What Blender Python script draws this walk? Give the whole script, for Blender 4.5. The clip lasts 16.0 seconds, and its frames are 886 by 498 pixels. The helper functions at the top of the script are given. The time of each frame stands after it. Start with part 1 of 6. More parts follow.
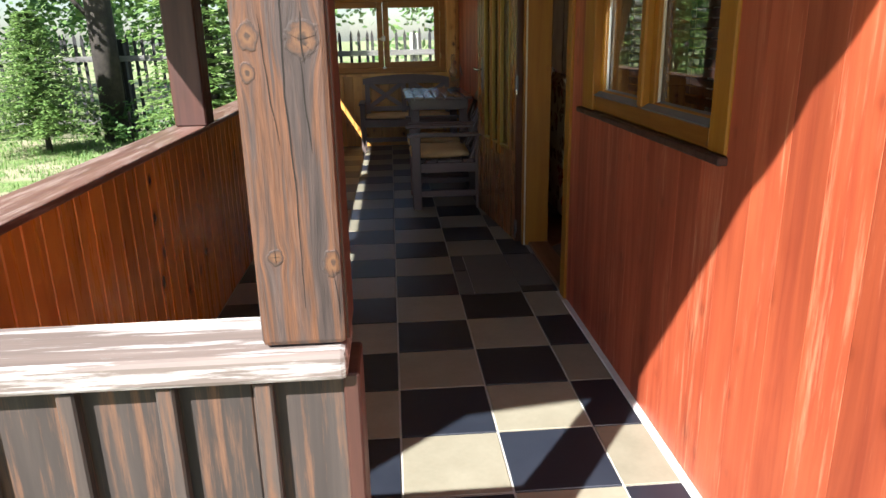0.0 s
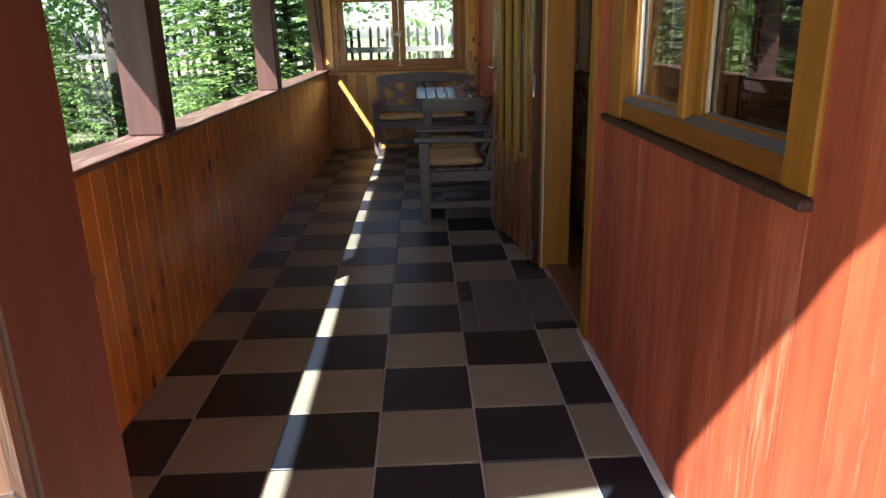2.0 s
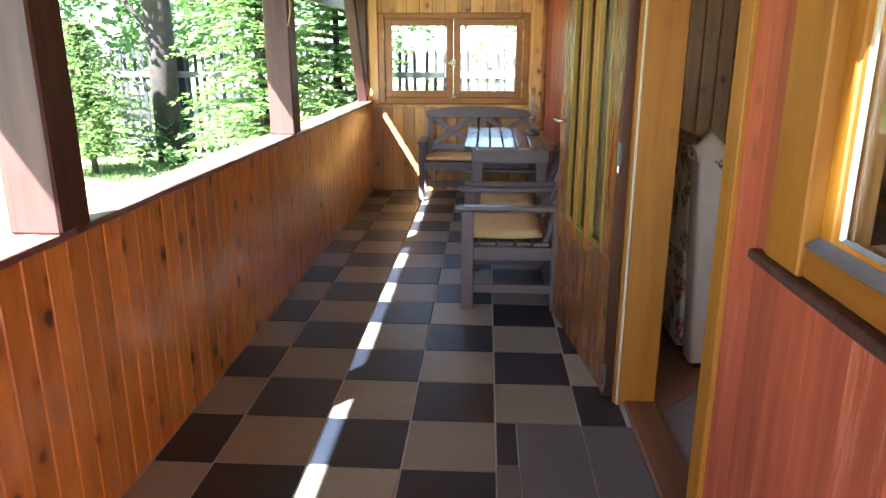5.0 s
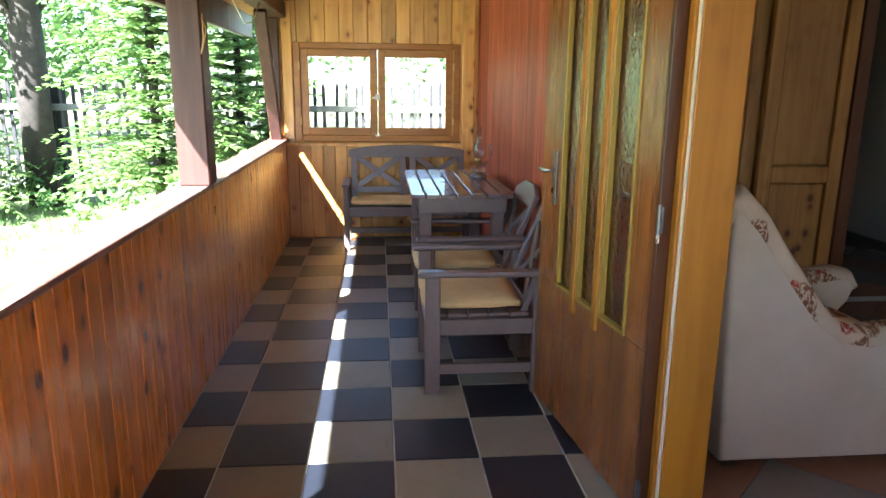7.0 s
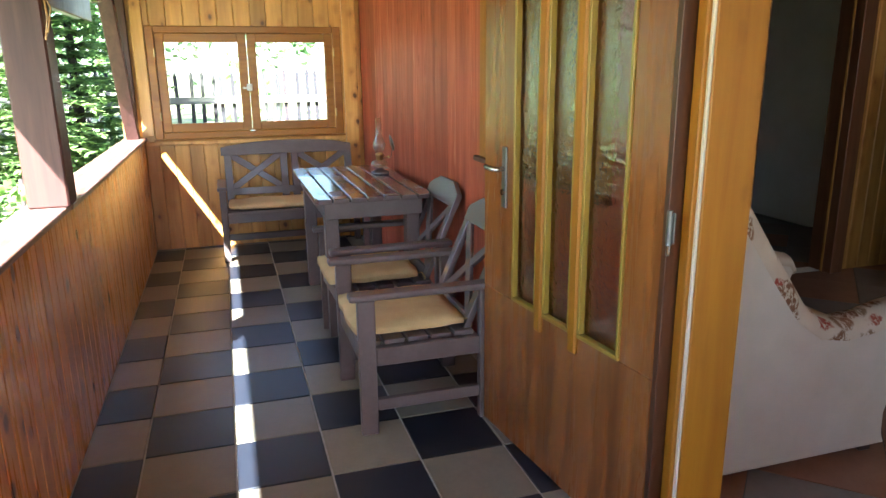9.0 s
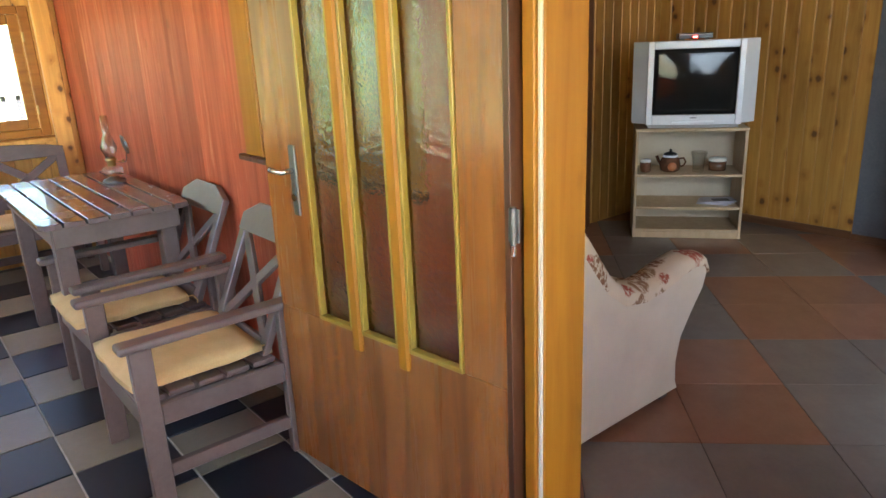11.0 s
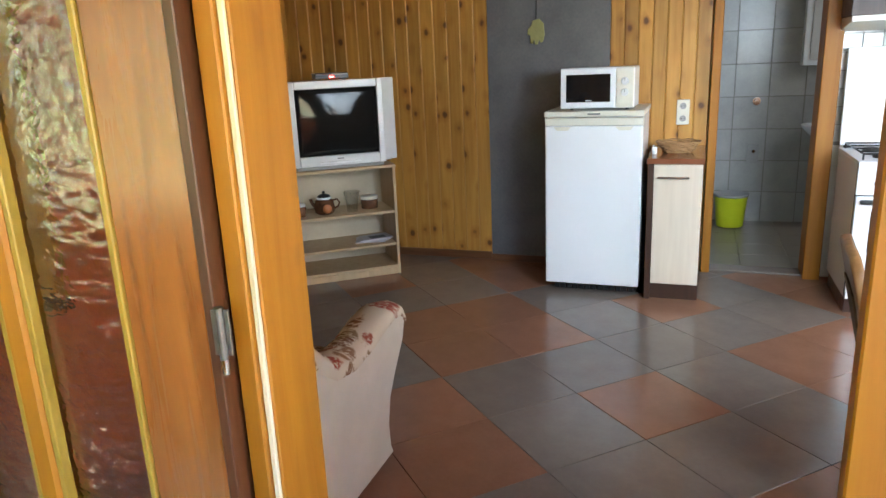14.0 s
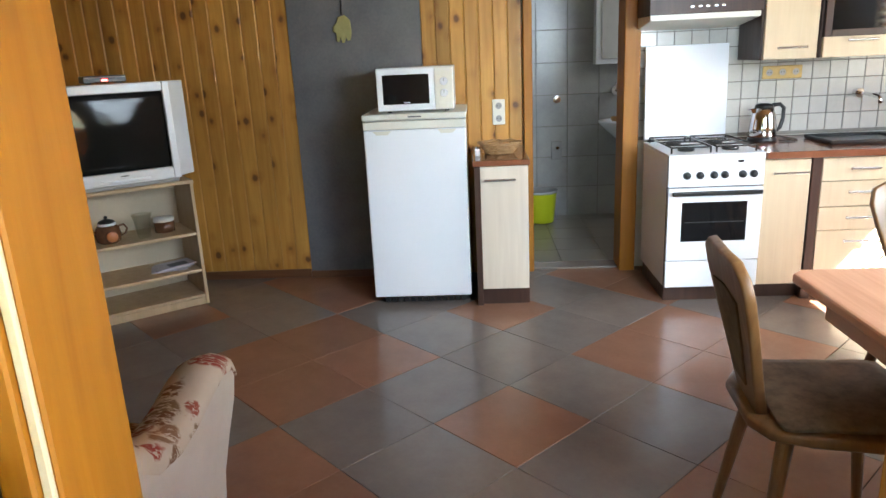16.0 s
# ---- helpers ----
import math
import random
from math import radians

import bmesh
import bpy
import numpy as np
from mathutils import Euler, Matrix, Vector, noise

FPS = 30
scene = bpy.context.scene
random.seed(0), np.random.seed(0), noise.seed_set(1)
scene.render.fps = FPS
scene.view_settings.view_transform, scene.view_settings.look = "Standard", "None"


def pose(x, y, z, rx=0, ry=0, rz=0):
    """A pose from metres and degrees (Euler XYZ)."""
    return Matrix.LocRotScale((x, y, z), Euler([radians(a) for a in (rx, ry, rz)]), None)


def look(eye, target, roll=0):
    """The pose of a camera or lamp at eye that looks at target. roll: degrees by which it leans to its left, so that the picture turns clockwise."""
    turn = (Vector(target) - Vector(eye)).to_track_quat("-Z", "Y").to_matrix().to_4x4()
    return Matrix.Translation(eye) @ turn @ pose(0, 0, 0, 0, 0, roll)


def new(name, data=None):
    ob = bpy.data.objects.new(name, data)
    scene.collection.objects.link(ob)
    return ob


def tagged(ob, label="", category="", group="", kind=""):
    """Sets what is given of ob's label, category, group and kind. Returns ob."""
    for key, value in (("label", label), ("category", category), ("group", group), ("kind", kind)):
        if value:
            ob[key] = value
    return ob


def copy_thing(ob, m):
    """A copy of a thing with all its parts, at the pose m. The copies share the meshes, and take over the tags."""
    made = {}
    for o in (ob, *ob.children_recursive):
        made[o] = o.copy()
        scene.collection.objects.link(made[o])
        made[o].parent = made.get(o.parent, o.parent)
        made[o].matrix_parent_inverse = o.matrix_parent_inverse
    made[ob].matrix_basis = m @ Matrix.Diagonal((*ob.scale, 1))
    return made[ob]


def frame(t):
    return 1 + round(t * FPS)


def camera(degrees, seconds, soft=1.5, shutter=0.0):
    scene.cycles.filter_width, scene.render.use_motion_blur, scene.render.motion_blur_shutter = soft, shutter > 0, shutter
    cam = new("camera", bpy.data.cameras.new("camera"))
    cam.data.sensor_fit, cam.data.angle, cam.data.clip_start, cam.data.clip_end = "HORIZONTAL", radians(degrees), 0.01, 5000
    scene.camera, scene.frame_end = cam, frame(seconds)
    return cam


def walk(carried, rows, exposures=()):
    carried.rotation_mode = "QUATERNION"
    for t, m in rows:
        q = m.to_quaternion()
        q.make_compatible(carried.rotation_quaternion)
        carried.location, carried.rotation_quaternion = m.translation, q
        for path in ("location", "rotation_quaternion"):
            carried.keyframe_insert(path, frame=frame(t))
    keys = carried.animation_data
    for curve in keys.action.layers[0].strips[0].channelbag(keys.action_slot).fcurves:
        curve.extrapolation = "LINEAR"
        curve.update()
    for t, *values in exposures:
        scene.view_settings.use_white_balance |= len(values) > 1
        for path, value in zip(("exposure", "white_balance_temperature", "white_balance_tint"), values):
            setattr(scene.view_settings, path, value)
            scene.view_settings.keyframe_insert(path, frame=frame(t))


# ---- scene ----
cam = camera(65.3, 16.0)
PATH = [
    (0, (0.014, 0.082, 1.231), (0.145, 1.989, 0.644), -1.2),
    (0.5, (0.045, 0.166, 1.218), (0.129, 2.077, 0.634), -1.7),
    (1, (0.08, 0.3, 1.225), (0.136, 2.21, 0.634), -1.3),
    (1.5, (0.113, 0.42, 1.229), (0.163, 2.328, 0.631), -1.3),
    (2, (0.172, 0.587, 1.217), (0.22, 2.496, 0.622), -1.4),
    (2.5, (0.243, 0.745, 1.231), (0.251, 2.655, 0.639), -1.9),
    (3, (0.288, 0.896, 1.232), (0.229, 2.809, 0.652), -1.4),
    (3.5, (0.305, 1.096, 1.24), (0.187, 3.011, 0.677), -0.5),
    (3.7, (0.309, 1.182, 1.253), (0.171, 3.098, 0.696), 0.0),
    (5.8, (0.149, 1.924, 1.331), (0.107, 3.85, 0.793), 0.1),
    (6, (0.11, 2.005, 1.325), (0.114, 3.938, 0.81), 0.3),
    (6.5, (0.024, 2.134, 1.327), (0.137, 4.072, 0.847), 0.5),
    (7, (-0.044, 2.283, 1.33), (0.137, 4.221, 0.869), 0.6),
    (7.5, (-0.09, 2.413, 1.344), (0.142, 4.349, 0.897), 0.1),
    (8, (-0.151, 2.539, 1.342), (0.15, 4.466, 0.899), 0.1),
    (8.2, (-0.181, 2.58, 1.339), (0.161, 4.498, 0.887), 0.1),
    (10.3, (-0.275, 3.001, 1.355), (0.696, 4.654, 0.786), -2.5),
    (10.5, (-0.277, 3.027, 1.36), (0.747, 4.647, 0.787), -2.7),
    (11, (-0.286, 3.106, 1.364), (0.917, 4.593, 0.78), -2.5),
    (11.5, (-0.303, 3.164, 1.362), (1.065, 4.501, 0.779), -2.5),
    (12, (-0.304, 3.216, 1.356), (1.198, 4.406, 0.784), -2.3),
    (12.5, (-0.273, 3.275, 1.35), (1.331, 4.328, 0.787), -2.1),
    (13, (-0.212, 3.351, 1.348), (1.481, 4.262, 0.796), -2.2),
    (13.5, (-0.155, 3.405, 1.353), (1.603, 4.195, 0.819), -2.5),
    (14, (-0.077, 3.456, 1.356), (1.734, 4.127, 0.837), -2.5),
    (14.5, (0.005, 3.505, 1.351), (1.855, 4.062, 0.833), -2.2),
    (15, (0.094, 3.579, 1.347), (1.98, 3.991, 0.824), -2.2),
    (15.5, (0.15, 3.633, 1.352), (2.058, 3.904, 0.818), -2.5),
    (16, (0.223, 3.669, 1.35), (2.146, 3.778, 0.81), -2.7),
]
EXPOSURES = [
    (0.0, 1.9, 5950, 8), (1.5, 2.0, 5850, 8), (2.5, 3.05, 5600, 8), (3.5, 3.85, 5500, 8), (6.0, 4.0, 5500, 8), (8.0, 4.05, 5500, 8),
    (10.3, 4.55, 5800, 8), (11.0, 4.85, 5950, 8), (13.0, 5.1, 6150, 8), (14.5, 4.95, 6200, 8), (16.0, 4.95, 6200, 8),
]
walk(cam, [(t, look(eye, target, roll)) for t, eye, target, roll in PATH], EXPOSURES)

# ---- world, sun, exposure ----
SUN_DIR = Vector((0.60, 0.84, -1.0)).normalized()
world = bpy.data.worlds.new("sky")
scene.world = world
world.use_nodes = True
wn = world.node_tree
sky = wn.nodes.new("ShaderNodeTexSky")
sky.sky_type = "NISHITA"
sky.sun_disc = False
sky.sun_elevation = radians(44)
sky.sun_rotation = radians(215.5)
wn.nodes["Background"].inputs["Strength"].default_value = 0.052
wn.links.new(sky.outputs[0], wn.nodes["Background"].inputs["Color"])
sun_data = bpy.data.lights.new("sun", "SUN")
sun_data.energy = 5.0
sun_data.angle = radians(0.6)
sun_data.color = (1.0, 0.95, 0.88)
sun = new("sun", sun_data)
sun.rotation_euler = SUN_DIR.to_track_quat("-Z", "Y").to_euler()


def area_light(name, m, sx, sy, watts, colour, spread):
    d = bpy.data.lights.new(name, "AREA")
    d.shape, d.size, d.size_y, d.energy, d.color = "RECTANGLE", sx, sy, watts, colour
    d.spread = radians(spread)
    ob = new(name, d)
    ob.matrix_world = m
    return ob


# area lamps stand in for kitchen and porch window daylight; bathroom has added fill
area_light("window_daylight", look((2.75, 0.52, 1.45), (3.2, 3.0, 0.6)), 1.4, 0.9, 0.38, (0.92, 0.97, 1.0), 110)
area_light("porch_window_daylight", look((1.02, 2.32, 1.48), (3.9, 3.1, 0.5)), 1.0, 0.85, 1.25, (0.78, 0.90, 1.0), 95)
area_light("bathroom_fill", look((5.2, 1.75, 1.7), (5.2, 3.0, 0.9)), 0.6, 0.6, 0.16, (0.95, 0.98, 1.0), 150)


# ---- materials ----
def material(name):
    m = bpy.data.materials.new(name)
    m.use_nodes = True
    nt = m.node_tree
    return m, nt, nt.nodes["Principled BSDF"]


def ramp_node(nt, fac, stops):
    r = nt.nodes.new("ShaderNodeValToRGB")
    while len(r.color_ramp.elements) < len(stops):
        r.color_ramp.elements.new(0.5)
    for e, (p, c) in zip(r.color_ramp.elements, stops):
        e.position, e.color = p, (*c, 1)
    nt.links.new(fac, r.inputs[0])
    return r.outputs[0]


def mix_node(nt, kind, fac, a, b):
    n = nt.nodes.new("ShaderNodeMix")
    n.data_type, n.blend_type = "RGBA", kind
    for sock, v in ((n.inputs[0], fac), (n.inputs[6], a), (n.inputs[7], b)):
        if isinstance(v, (int, float)):
            sock.default_value = v
        elif isinstance(v, tuple):
            sock.default_value = (*v, 1)
        else:
            nt.links.new(v, sock)
    return n.outputs[2]


def math_node(nt, op, a, b=0.0):
    n = nt.nodes.new("ShaderNodeMath")
    n.operation = op
    for sock, v in zip(n.inputs, (a, b)):
        if isinstance(v, (int, float)):
            sock.default_value = v
        else:
            nt.links.new(v, sock)
    return n.outputs[0]


def coords(nt, scale, jitter=True):
    tc = nt.nodes.new("ShaderNodeTexCoord")
    mp = nt.nodes.new("ShaderNodeMapping")
    mp.inputs["Scale"].default_value = scale
    nt.links.new(tc.outputs["Object"], mp.inputs["Vector"])
    if jitter:
        oi = nt.nodes.new("ShaderNodeObjectInfo")
        cb = nt.nodes.new("ShaderNodeCombineXYZ")
        for i, k in enumerate((31.0, 17.0, 53.0)):
            nt.links.new(math_node(nt, "MULTIPLY", oi.outputs["Random"], k), cb.inputs[i])
        nt.links.new(cb.outputs[0], mp.inputs["Location"])
    return mp.outputs[0]


def noise_node(nt, vec, scale, detail=4.0, rough=0.55, dist=0.0):
    n = nt.nodes.new("ShaderNodeTexNoise")
    n.inputs["Scale"].default_value, n.inputs["Detail"].default_value = scale, detail
    n.inputs["Roughness"].default_value, n.inputs["Distortion"].default_value = rough, dist
    nt.links.new(vec, n.inputs["Vector"])
    return n.outputs["Fac"]


def bump(nt, bsdf, height, strength, dist=0.01):
    b = nt.nodes.new("ShaderNodeBump")
    b.inputs["Strength"].default_value, b.inputs["Distance"].default_value = strength, dist
    nt.links.new(height, b.inputs["Height"])
    nt.links.new(b.outputs[0], bsdf.inputs["Normal"])


def wood(name, light, dark, axis="z", rough=0.4, knots=0.0, knot_col=(0.03, 0.012, 0.004), worn=None, worn_at=0.48, coat=0.0, grain=1.0, vary=0.25, knot_size=1.0, flat=False, board_wear=0.0):
    """Wood with grain along an axis, board to board variation, knots and, where given, a worn bare tone."""
    m, nt, b = material(name)
    long, cross = 1.6, 26.0
    sc = {"x": (long, cross, cross), "y": (cross, long, cross), "z": (cross, cross, long)}[axis]
    v = coords(nt, sc)
    n1 = noise_node(nt, v, 1.0, 6.0, 0.6, 0.6)
    col = ramp_node(nt, n1, [(0.25, dark), (0.75, light)])
    sc2 = {"x": (1.2, 5, 5), "y": (5, 1.2, 5), "z": (5, 5, 1.2)}[axis]
    n2 = noise_node(nt, coords(nt, sc2), 1.0, 2.0)
    col = mix_node(nt, "MULTIPLY", 0.6 * grain, col, ramp_node(nt, n2, [(0.3, (0.6, 0.55, 0.5)), (0.7, (1.1, 1.1, 1.1))]))
    oi = nt.nodes.new("ShaderNodeObjectInfo")
    tone = ramp_node(nt, oi.outputs["Random"], [(0.0, (1 - vary, 1 - vary, 1 - vary)), (1.0, (1 + vary * 0.6, 1 + vary * 0.55, 1 + vary * 0.5))])
    col = mix_node(nt, "MULTIPLY", 1.0, col, tone)
    if knots:
        sk = {"x": (6.0, 12, 12), "y": (12, 6.0, 12), "z": (12, 12, 6.0)}[axis]
        if flat:
            sk = (10.0, 0.3, 7.5)
        vo = nt.nodes.new("ShaderNodeTexVoronoi")
        vo.inputs["Scale"].default_value = 1.0
        kv = coords(nt, sk)
        kw_ = nt.nodes.new("ShaderNodeTexNoise")
        kw_.inputs["Scale"].default_value = 2.5
        nt.links.new(kv, kw_.inputs["Vector"])
        nt.links.new(mix_node(nt, "LINEAR_LIGHT", 0.08, kv, kw_.outputs["Color"]), vo.inputs["Vector"])
        sep = nt.nodes.new("ShaderNodeSeparateColor")
        nt.links.new(vo.outputs["Color"], sep.inputs[0])
        gate = ramp_node(nt, sep.outputs[1], [(0.42, (0, 0, 0)), (0.46, (1, 1, 1))])
        halo = ramp_node(nt, vo.outputs["Distance"], [(0.16 * knot_size, (1, 1, 1)), (0.42 * knot_size, (0, 0, 0))])
        col = mix_node(nt, "MULTIPLY", math_node(nt, "MULTIPLY", math_node(nt, "MULTIPLY", halo, gate), 0.55 * min(1, knots)), col, (0.62, 0.42, 0.28))
        k = ramp_node(nt, vo.outputs["Distance"], [(0.11 * knot_size, (1, 1, 1)), (0.20 * knot_size, (0, 0, 0))])
        col = mix_node(nt, "MIX", math_node(nt, "MULTIPLY", math_node(nt, "MULTIPLY", k, gate), 0.85 * min(1, knots)), col, knot_col)
    if worn:
        w = noise_node(nt, coords(nt, {"x": (3, 48, 48), "y": (48, 3, 48), "z": (48, 48, 3)}[axis]), 1.0, 8.0, 0.7)
        w = math_node(nt, "ADD", w, math_node(nt, "MULTIPLY", math_node(nt, "SUBTRACT", oi.outputs["Random"], 0.5), board_wear))
        wf = ramp_node(nt, w, [(worn_at, (0, 0, 0)), (worn_at + 0.16, (1, 1, 1))])
        col = mix_node(nt, "MIX", wf, col, worn)
    nt.links.new(col, b.inputs["Base Color"])
    nt.links.new(ramp_node(nt, n1, [(0.2, (rough + 0.12,) * 3), (0.8, (rough - 0.06,) * 3)]), b.inputs["Roughness"])
    b.inputs["Coat Weight"].default_value = coat
    b.inputs["Coat Roughness"].default_value = 0.2
    bump(nt, b, n1, 0.25, 0.004)
    return m


def speckled(name, base, second, scale=8.0, rough=0.5, metal=0.0, relief=0.1, fine=60.0, vary=0.0, coat=0.0):
    """A surface with cloudy and fine variation between two close colours."""
    m, nt, b = material(name)
    v = coords(nt, (1, 1, 1))
    n1 = noise_node(nt, v, scale, 5.0, 0.6)
    n2 = noise_node(nt, v, fine, 3.0, 0.6)
    f = math_node(nt, "ADD", math_node(nt, "MULTIPLY", n1, 0.7), math_node(nt, "MULTIPLY", n2, 0.3))
    col = ramp_node(nt, f, [(0.32, base), (0.68, second)])
    if vary:
        oi = nt.nodes.new("ShaderNodeObjectInfo")
        col = mix_node(nt, "MULTIPLY", 1.0, col, ramp_node(nt, oi.outputs["Random"], [(0, (1 - vary,) * 3), (1, (1 + vary,) * 3)]))
    nt.links.new(col, b.inputs["Base Color"])
    nt.links.new(ramp_node(nt, n1, [(0.3, (max(0.03, rough - 0.02),) * 3), (0.7, (rough + 0.025,) * 3)]), b.inputs["Roughness"])
    b.inputs["Metallic"].default_value = metal
    b.inputs["Coat Weight"].default_value = coat
    if relief:
        bump(nt, b, f, relief, 0.003)
    return m


def glass_mat(name, tint=(1, 1, 1), rough=0.0, relief=0.0, ior=1.45):
    m, nt, b = material(name)
    b.inputs["Base Color"].default_value = (*tint, 1)
    b.inputs["Transmission Weight"].default_value = 1.0
    b.inputs["Roughness"].default_value = rough
    b.inputs["IOR"].default_value = ior
    if relief:
        n = noise_node(nt, coords(nt, (1, 1, 1.5), False), 34.0, 2.0, 0.45, 0.3)
        bump(nt, b, n, relief, 0.01)
    return m


def thin_glass(name):
    """Thin blown glass: clear, with a gloss that grows towards the edges."""
    m, nt, b = material(name)
    nt.nodes.remove(b)
    tr, gl = nt.nodes.new("ShaderNodeBsdfTransparent"), nt.nodes.new("ShaderNodeBsdfGlossy")
    tr.inputs["Color"].default_value = (0.93, 0.94, 0.93, 1)
    gl.inputs["Roughness"].default_value = 0.04
    fr, mx = nt.nodes.new("ShaderNodeLayerWeight"), nt.nodes.new("ShaderNodeMixShader")
    fr.inputs["Blend"].default_value = 0.25
    nt.links.new(math_node(nt, "ADD", math_node(nt, "MULTIPLY", fr.outputs["Facing"], 0.45), 0.04), mx.inputs[0])
    nt.links.new(tr.outputs[0], mx.inputs[1])
    nt.links.new(gl.outputs[0], mx.inputs[2])
    nt.links.new(mx.outputs[0], nt.nodes["Material Output"].inputs["Surface"])
    return m


def glow(name, colour, strength):
    m, nt, b = material(name)
    b.inputs["Base Color"].default_value = (*colour, 1)
    b.inputs["Emission Color"].default_value = (*colour, 1)
    b.inputs["Emission Strength"].default_value = strength
    return m


M_PINE = wood("varnished_pine", (0.82, 0.47, 0.125), (0.56, 0.27, 0.058), "z", 0.3, 1.0, coat=0.3, knot_col=(0.07, 0.025, 0.008), flat=True)
M_PINE_DARK = wood("amber_pine_parapet", (0.78, 0.35, 0.055), (0.53, 0.195, 0.027), "z", 0.26, 1.0, knot_col=(0.028, 0.008, 0.003), coat=0.4, vary=0.16, knot_size=1.25, flat=True)
M_PINE_IN = wood("yellow_pine_panelling", (0.60, 0.325, 0.068), (0.40, 0.182, 0.031), "z", 0.42, 1.0, coat=0.1, knot_col=(0.075, 0.024, 0.007), vary=0.22, knot_size=1.1, flat=True)
M_RED = wood("red_stained_spruce", (0.53, 0.115, 0.045), (0.31, 0.050, 0.019), "z", 0.5, 0.4, grain=1.3, knot_col=(0.10, 0.02, 0.008), worn=(0.56, 0.21, 0.11), worn_at=0.57, vary=0.14, flat=True, board_wear=0.12)
M_POST = wood("dark_brown_post_wood", (0.095, 0.036, 0.025), (0.042, 0.015, 0.011), "z", 0.5, 0.3, vary=0.1)
M_RAIL_X = wood("weathered_rail_wood", (0.21, 0.165, 0.145), (0.10, 0.075, 0.065), "x", 0.65, 0.0, worn=(0.66, 0.63, 0.60), worn_at=0.50, vary=0.05)
M_RAIL_Y = wood("brown_rail_wood", (0.20, 0.10, 0.075), (0.11, 0.05, 0.037), "y", 0.38, 0.2, worn=(0.30, 0.21, 0.18), vary=0.05, coat=0.25)
M_GREY_BOARD = wood("grey_weathered_boards", (0.082, 0.06, 0.05), (0.034, 0.025, 0.021), "z", 0.75, 0.5, worn=(0.125, 0.06, 0.032), worn_at=0.5, vary=0.3)
M_AMBER_Z = wood("amber_varnished_frame", (0.39, 0.158, 0.002), (0.30, 0.107, 0.001), "z", 0.5, 0.15, coat=0.0, grain=0.6, vary=0.08)
M_AMBER_X = wood("amber_varnished_frame_x", (0.42, 0.17, 0.012), (0.28, 0.095, 0.005), "x", 0.35, 0.15, coat=0.2, vary=0.08)
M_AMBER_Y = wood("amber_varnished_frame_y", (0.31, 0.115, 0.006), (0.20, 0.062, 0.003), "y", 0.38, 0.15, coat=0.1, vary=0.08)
M_DOOR = wood("walnut_door_veneer", (0.34, 0.125, 0.026), (0.155, 0.046, 0.009), "z", 0.25, 0.12, knot_col=(0.08, 0.025, 0.006), coat=0.5, grain=1.0, vary=0.08)
M_DOOR_EDGE = wood("dark_door_edge", (0.085, 0.03, 0.012), (0.045, 0.016, 0.007), "z", 0.4)
M_BEAD = speckled("ochre_glazing_bead", (0.27, 0.17, 0.022), (0.33, 0.21, 0.03), 8, 0.35)
M_CREAM_STRIP = speckled("cream_seal", (0.56, 0.48, 0.34), (0.64, 0.56, 0.42), 8, 0.5)
M_FURN = speckled("brown_grey_furniture_paint", (0.105, 0.075, 0.066), (0.145, 0.108, 0.096), 9, 0.36, relief=0.12, vary=0.08, coat=0.15)
M_FURN_TOP = speckled("brown_table_paint", (0.10, 0.072, 0.07), (0.13, 0.095, 0.09), 9, 0.26, relief=0.08, vary=0.08, coat=0.3)
M_CUSHION = speckled("ochre_cushion_cloth", (0.50, 0.34, 0.135), (0.62, 0.44, 0.20), 10, 0.85, relief=0.4, fine=180)
M_BLACK_TILE = speckled("black_cement_tile", (0.013, 0.016, 0.024), (0.019, 0.022, 0.031), 9, 0.36, relief=0.0, vary=0.25)
M_GREY_TILE = speckled("buff_cement_tile", (0.20, 0.180, 0.130), (0.25, 0.227, 0.168), 9, 0.36, relief=0.0, vary=0.14)
M_PATCH = speckled("grey_cement_patch", (0.085, 0.082, 0.078), (0.125, 0.118, 0.108), 6, 0.45, relief=0.12)
M_GROUT = speckled("pale_grout", (0.42, 0.40, 0.36), (0.58, 0.55, 0.50), 20, 0.85)
M_CEMENT = speckled("pale_cement", (0.5, 0.49, 0.46), (0.62, 0.6, 0.57), 12, 0.8, relief=0.3)
M_TERRA = speckled("terracotta_tile", (0.25, 0.125, 0.078), (0.29, 0.15, 0.095), 9, 0.22, relief=0.04, vary=0.08)
M_SLATE_TILE = speckled("slate_grey_tile", (0.172, 0.140, 0.122), (0.205, 0.170, 0.148), 9, 0.2, relief=0.04, vary=0.08)
M_DARK_GROUT = speckled("dark_grout", (0.07, 0.065, 0.058), (0.10, 0.09, 0.08), 20, 0.8)
M_SLATE_WALL = speckled("grey_marbled_wall_panel", (0.10, 0.10, 0.108), (0.17, 0.168, 0.172), 3.5, 0.4, relief=0.05)
M_SKIRT = wood("brown_skirting", (0.20, 0.09, 0.04), (0.11, 0.045, 0.02), "y", 0.4)
M_WHITE = speckled("white_enamel", (0.84, 0.87, 0.91), (0.87, 0.90, 0.94), 4, 0.22, relief=0.0)
M_OFFWHITE = speckled("ivory_plastic", (0.70, 0.68, 0.60), (0.76, 0.74, 0.66), 6, 0.35, relief=0.0)
M_CREAM_FRONT = wood("cream_laminate", (0.70, 0.575, 0.40), (0.62, 0.49, 0.325), "z", 0.35, grain=0.3, vary=0.04)
M_CREAM_PINK = wood("pale_birch_laminate", (0.76, 0.67, 0.55), (0.66, 0.57, 0.46), "z", 0.4, grain=0.4, vary=0.04)
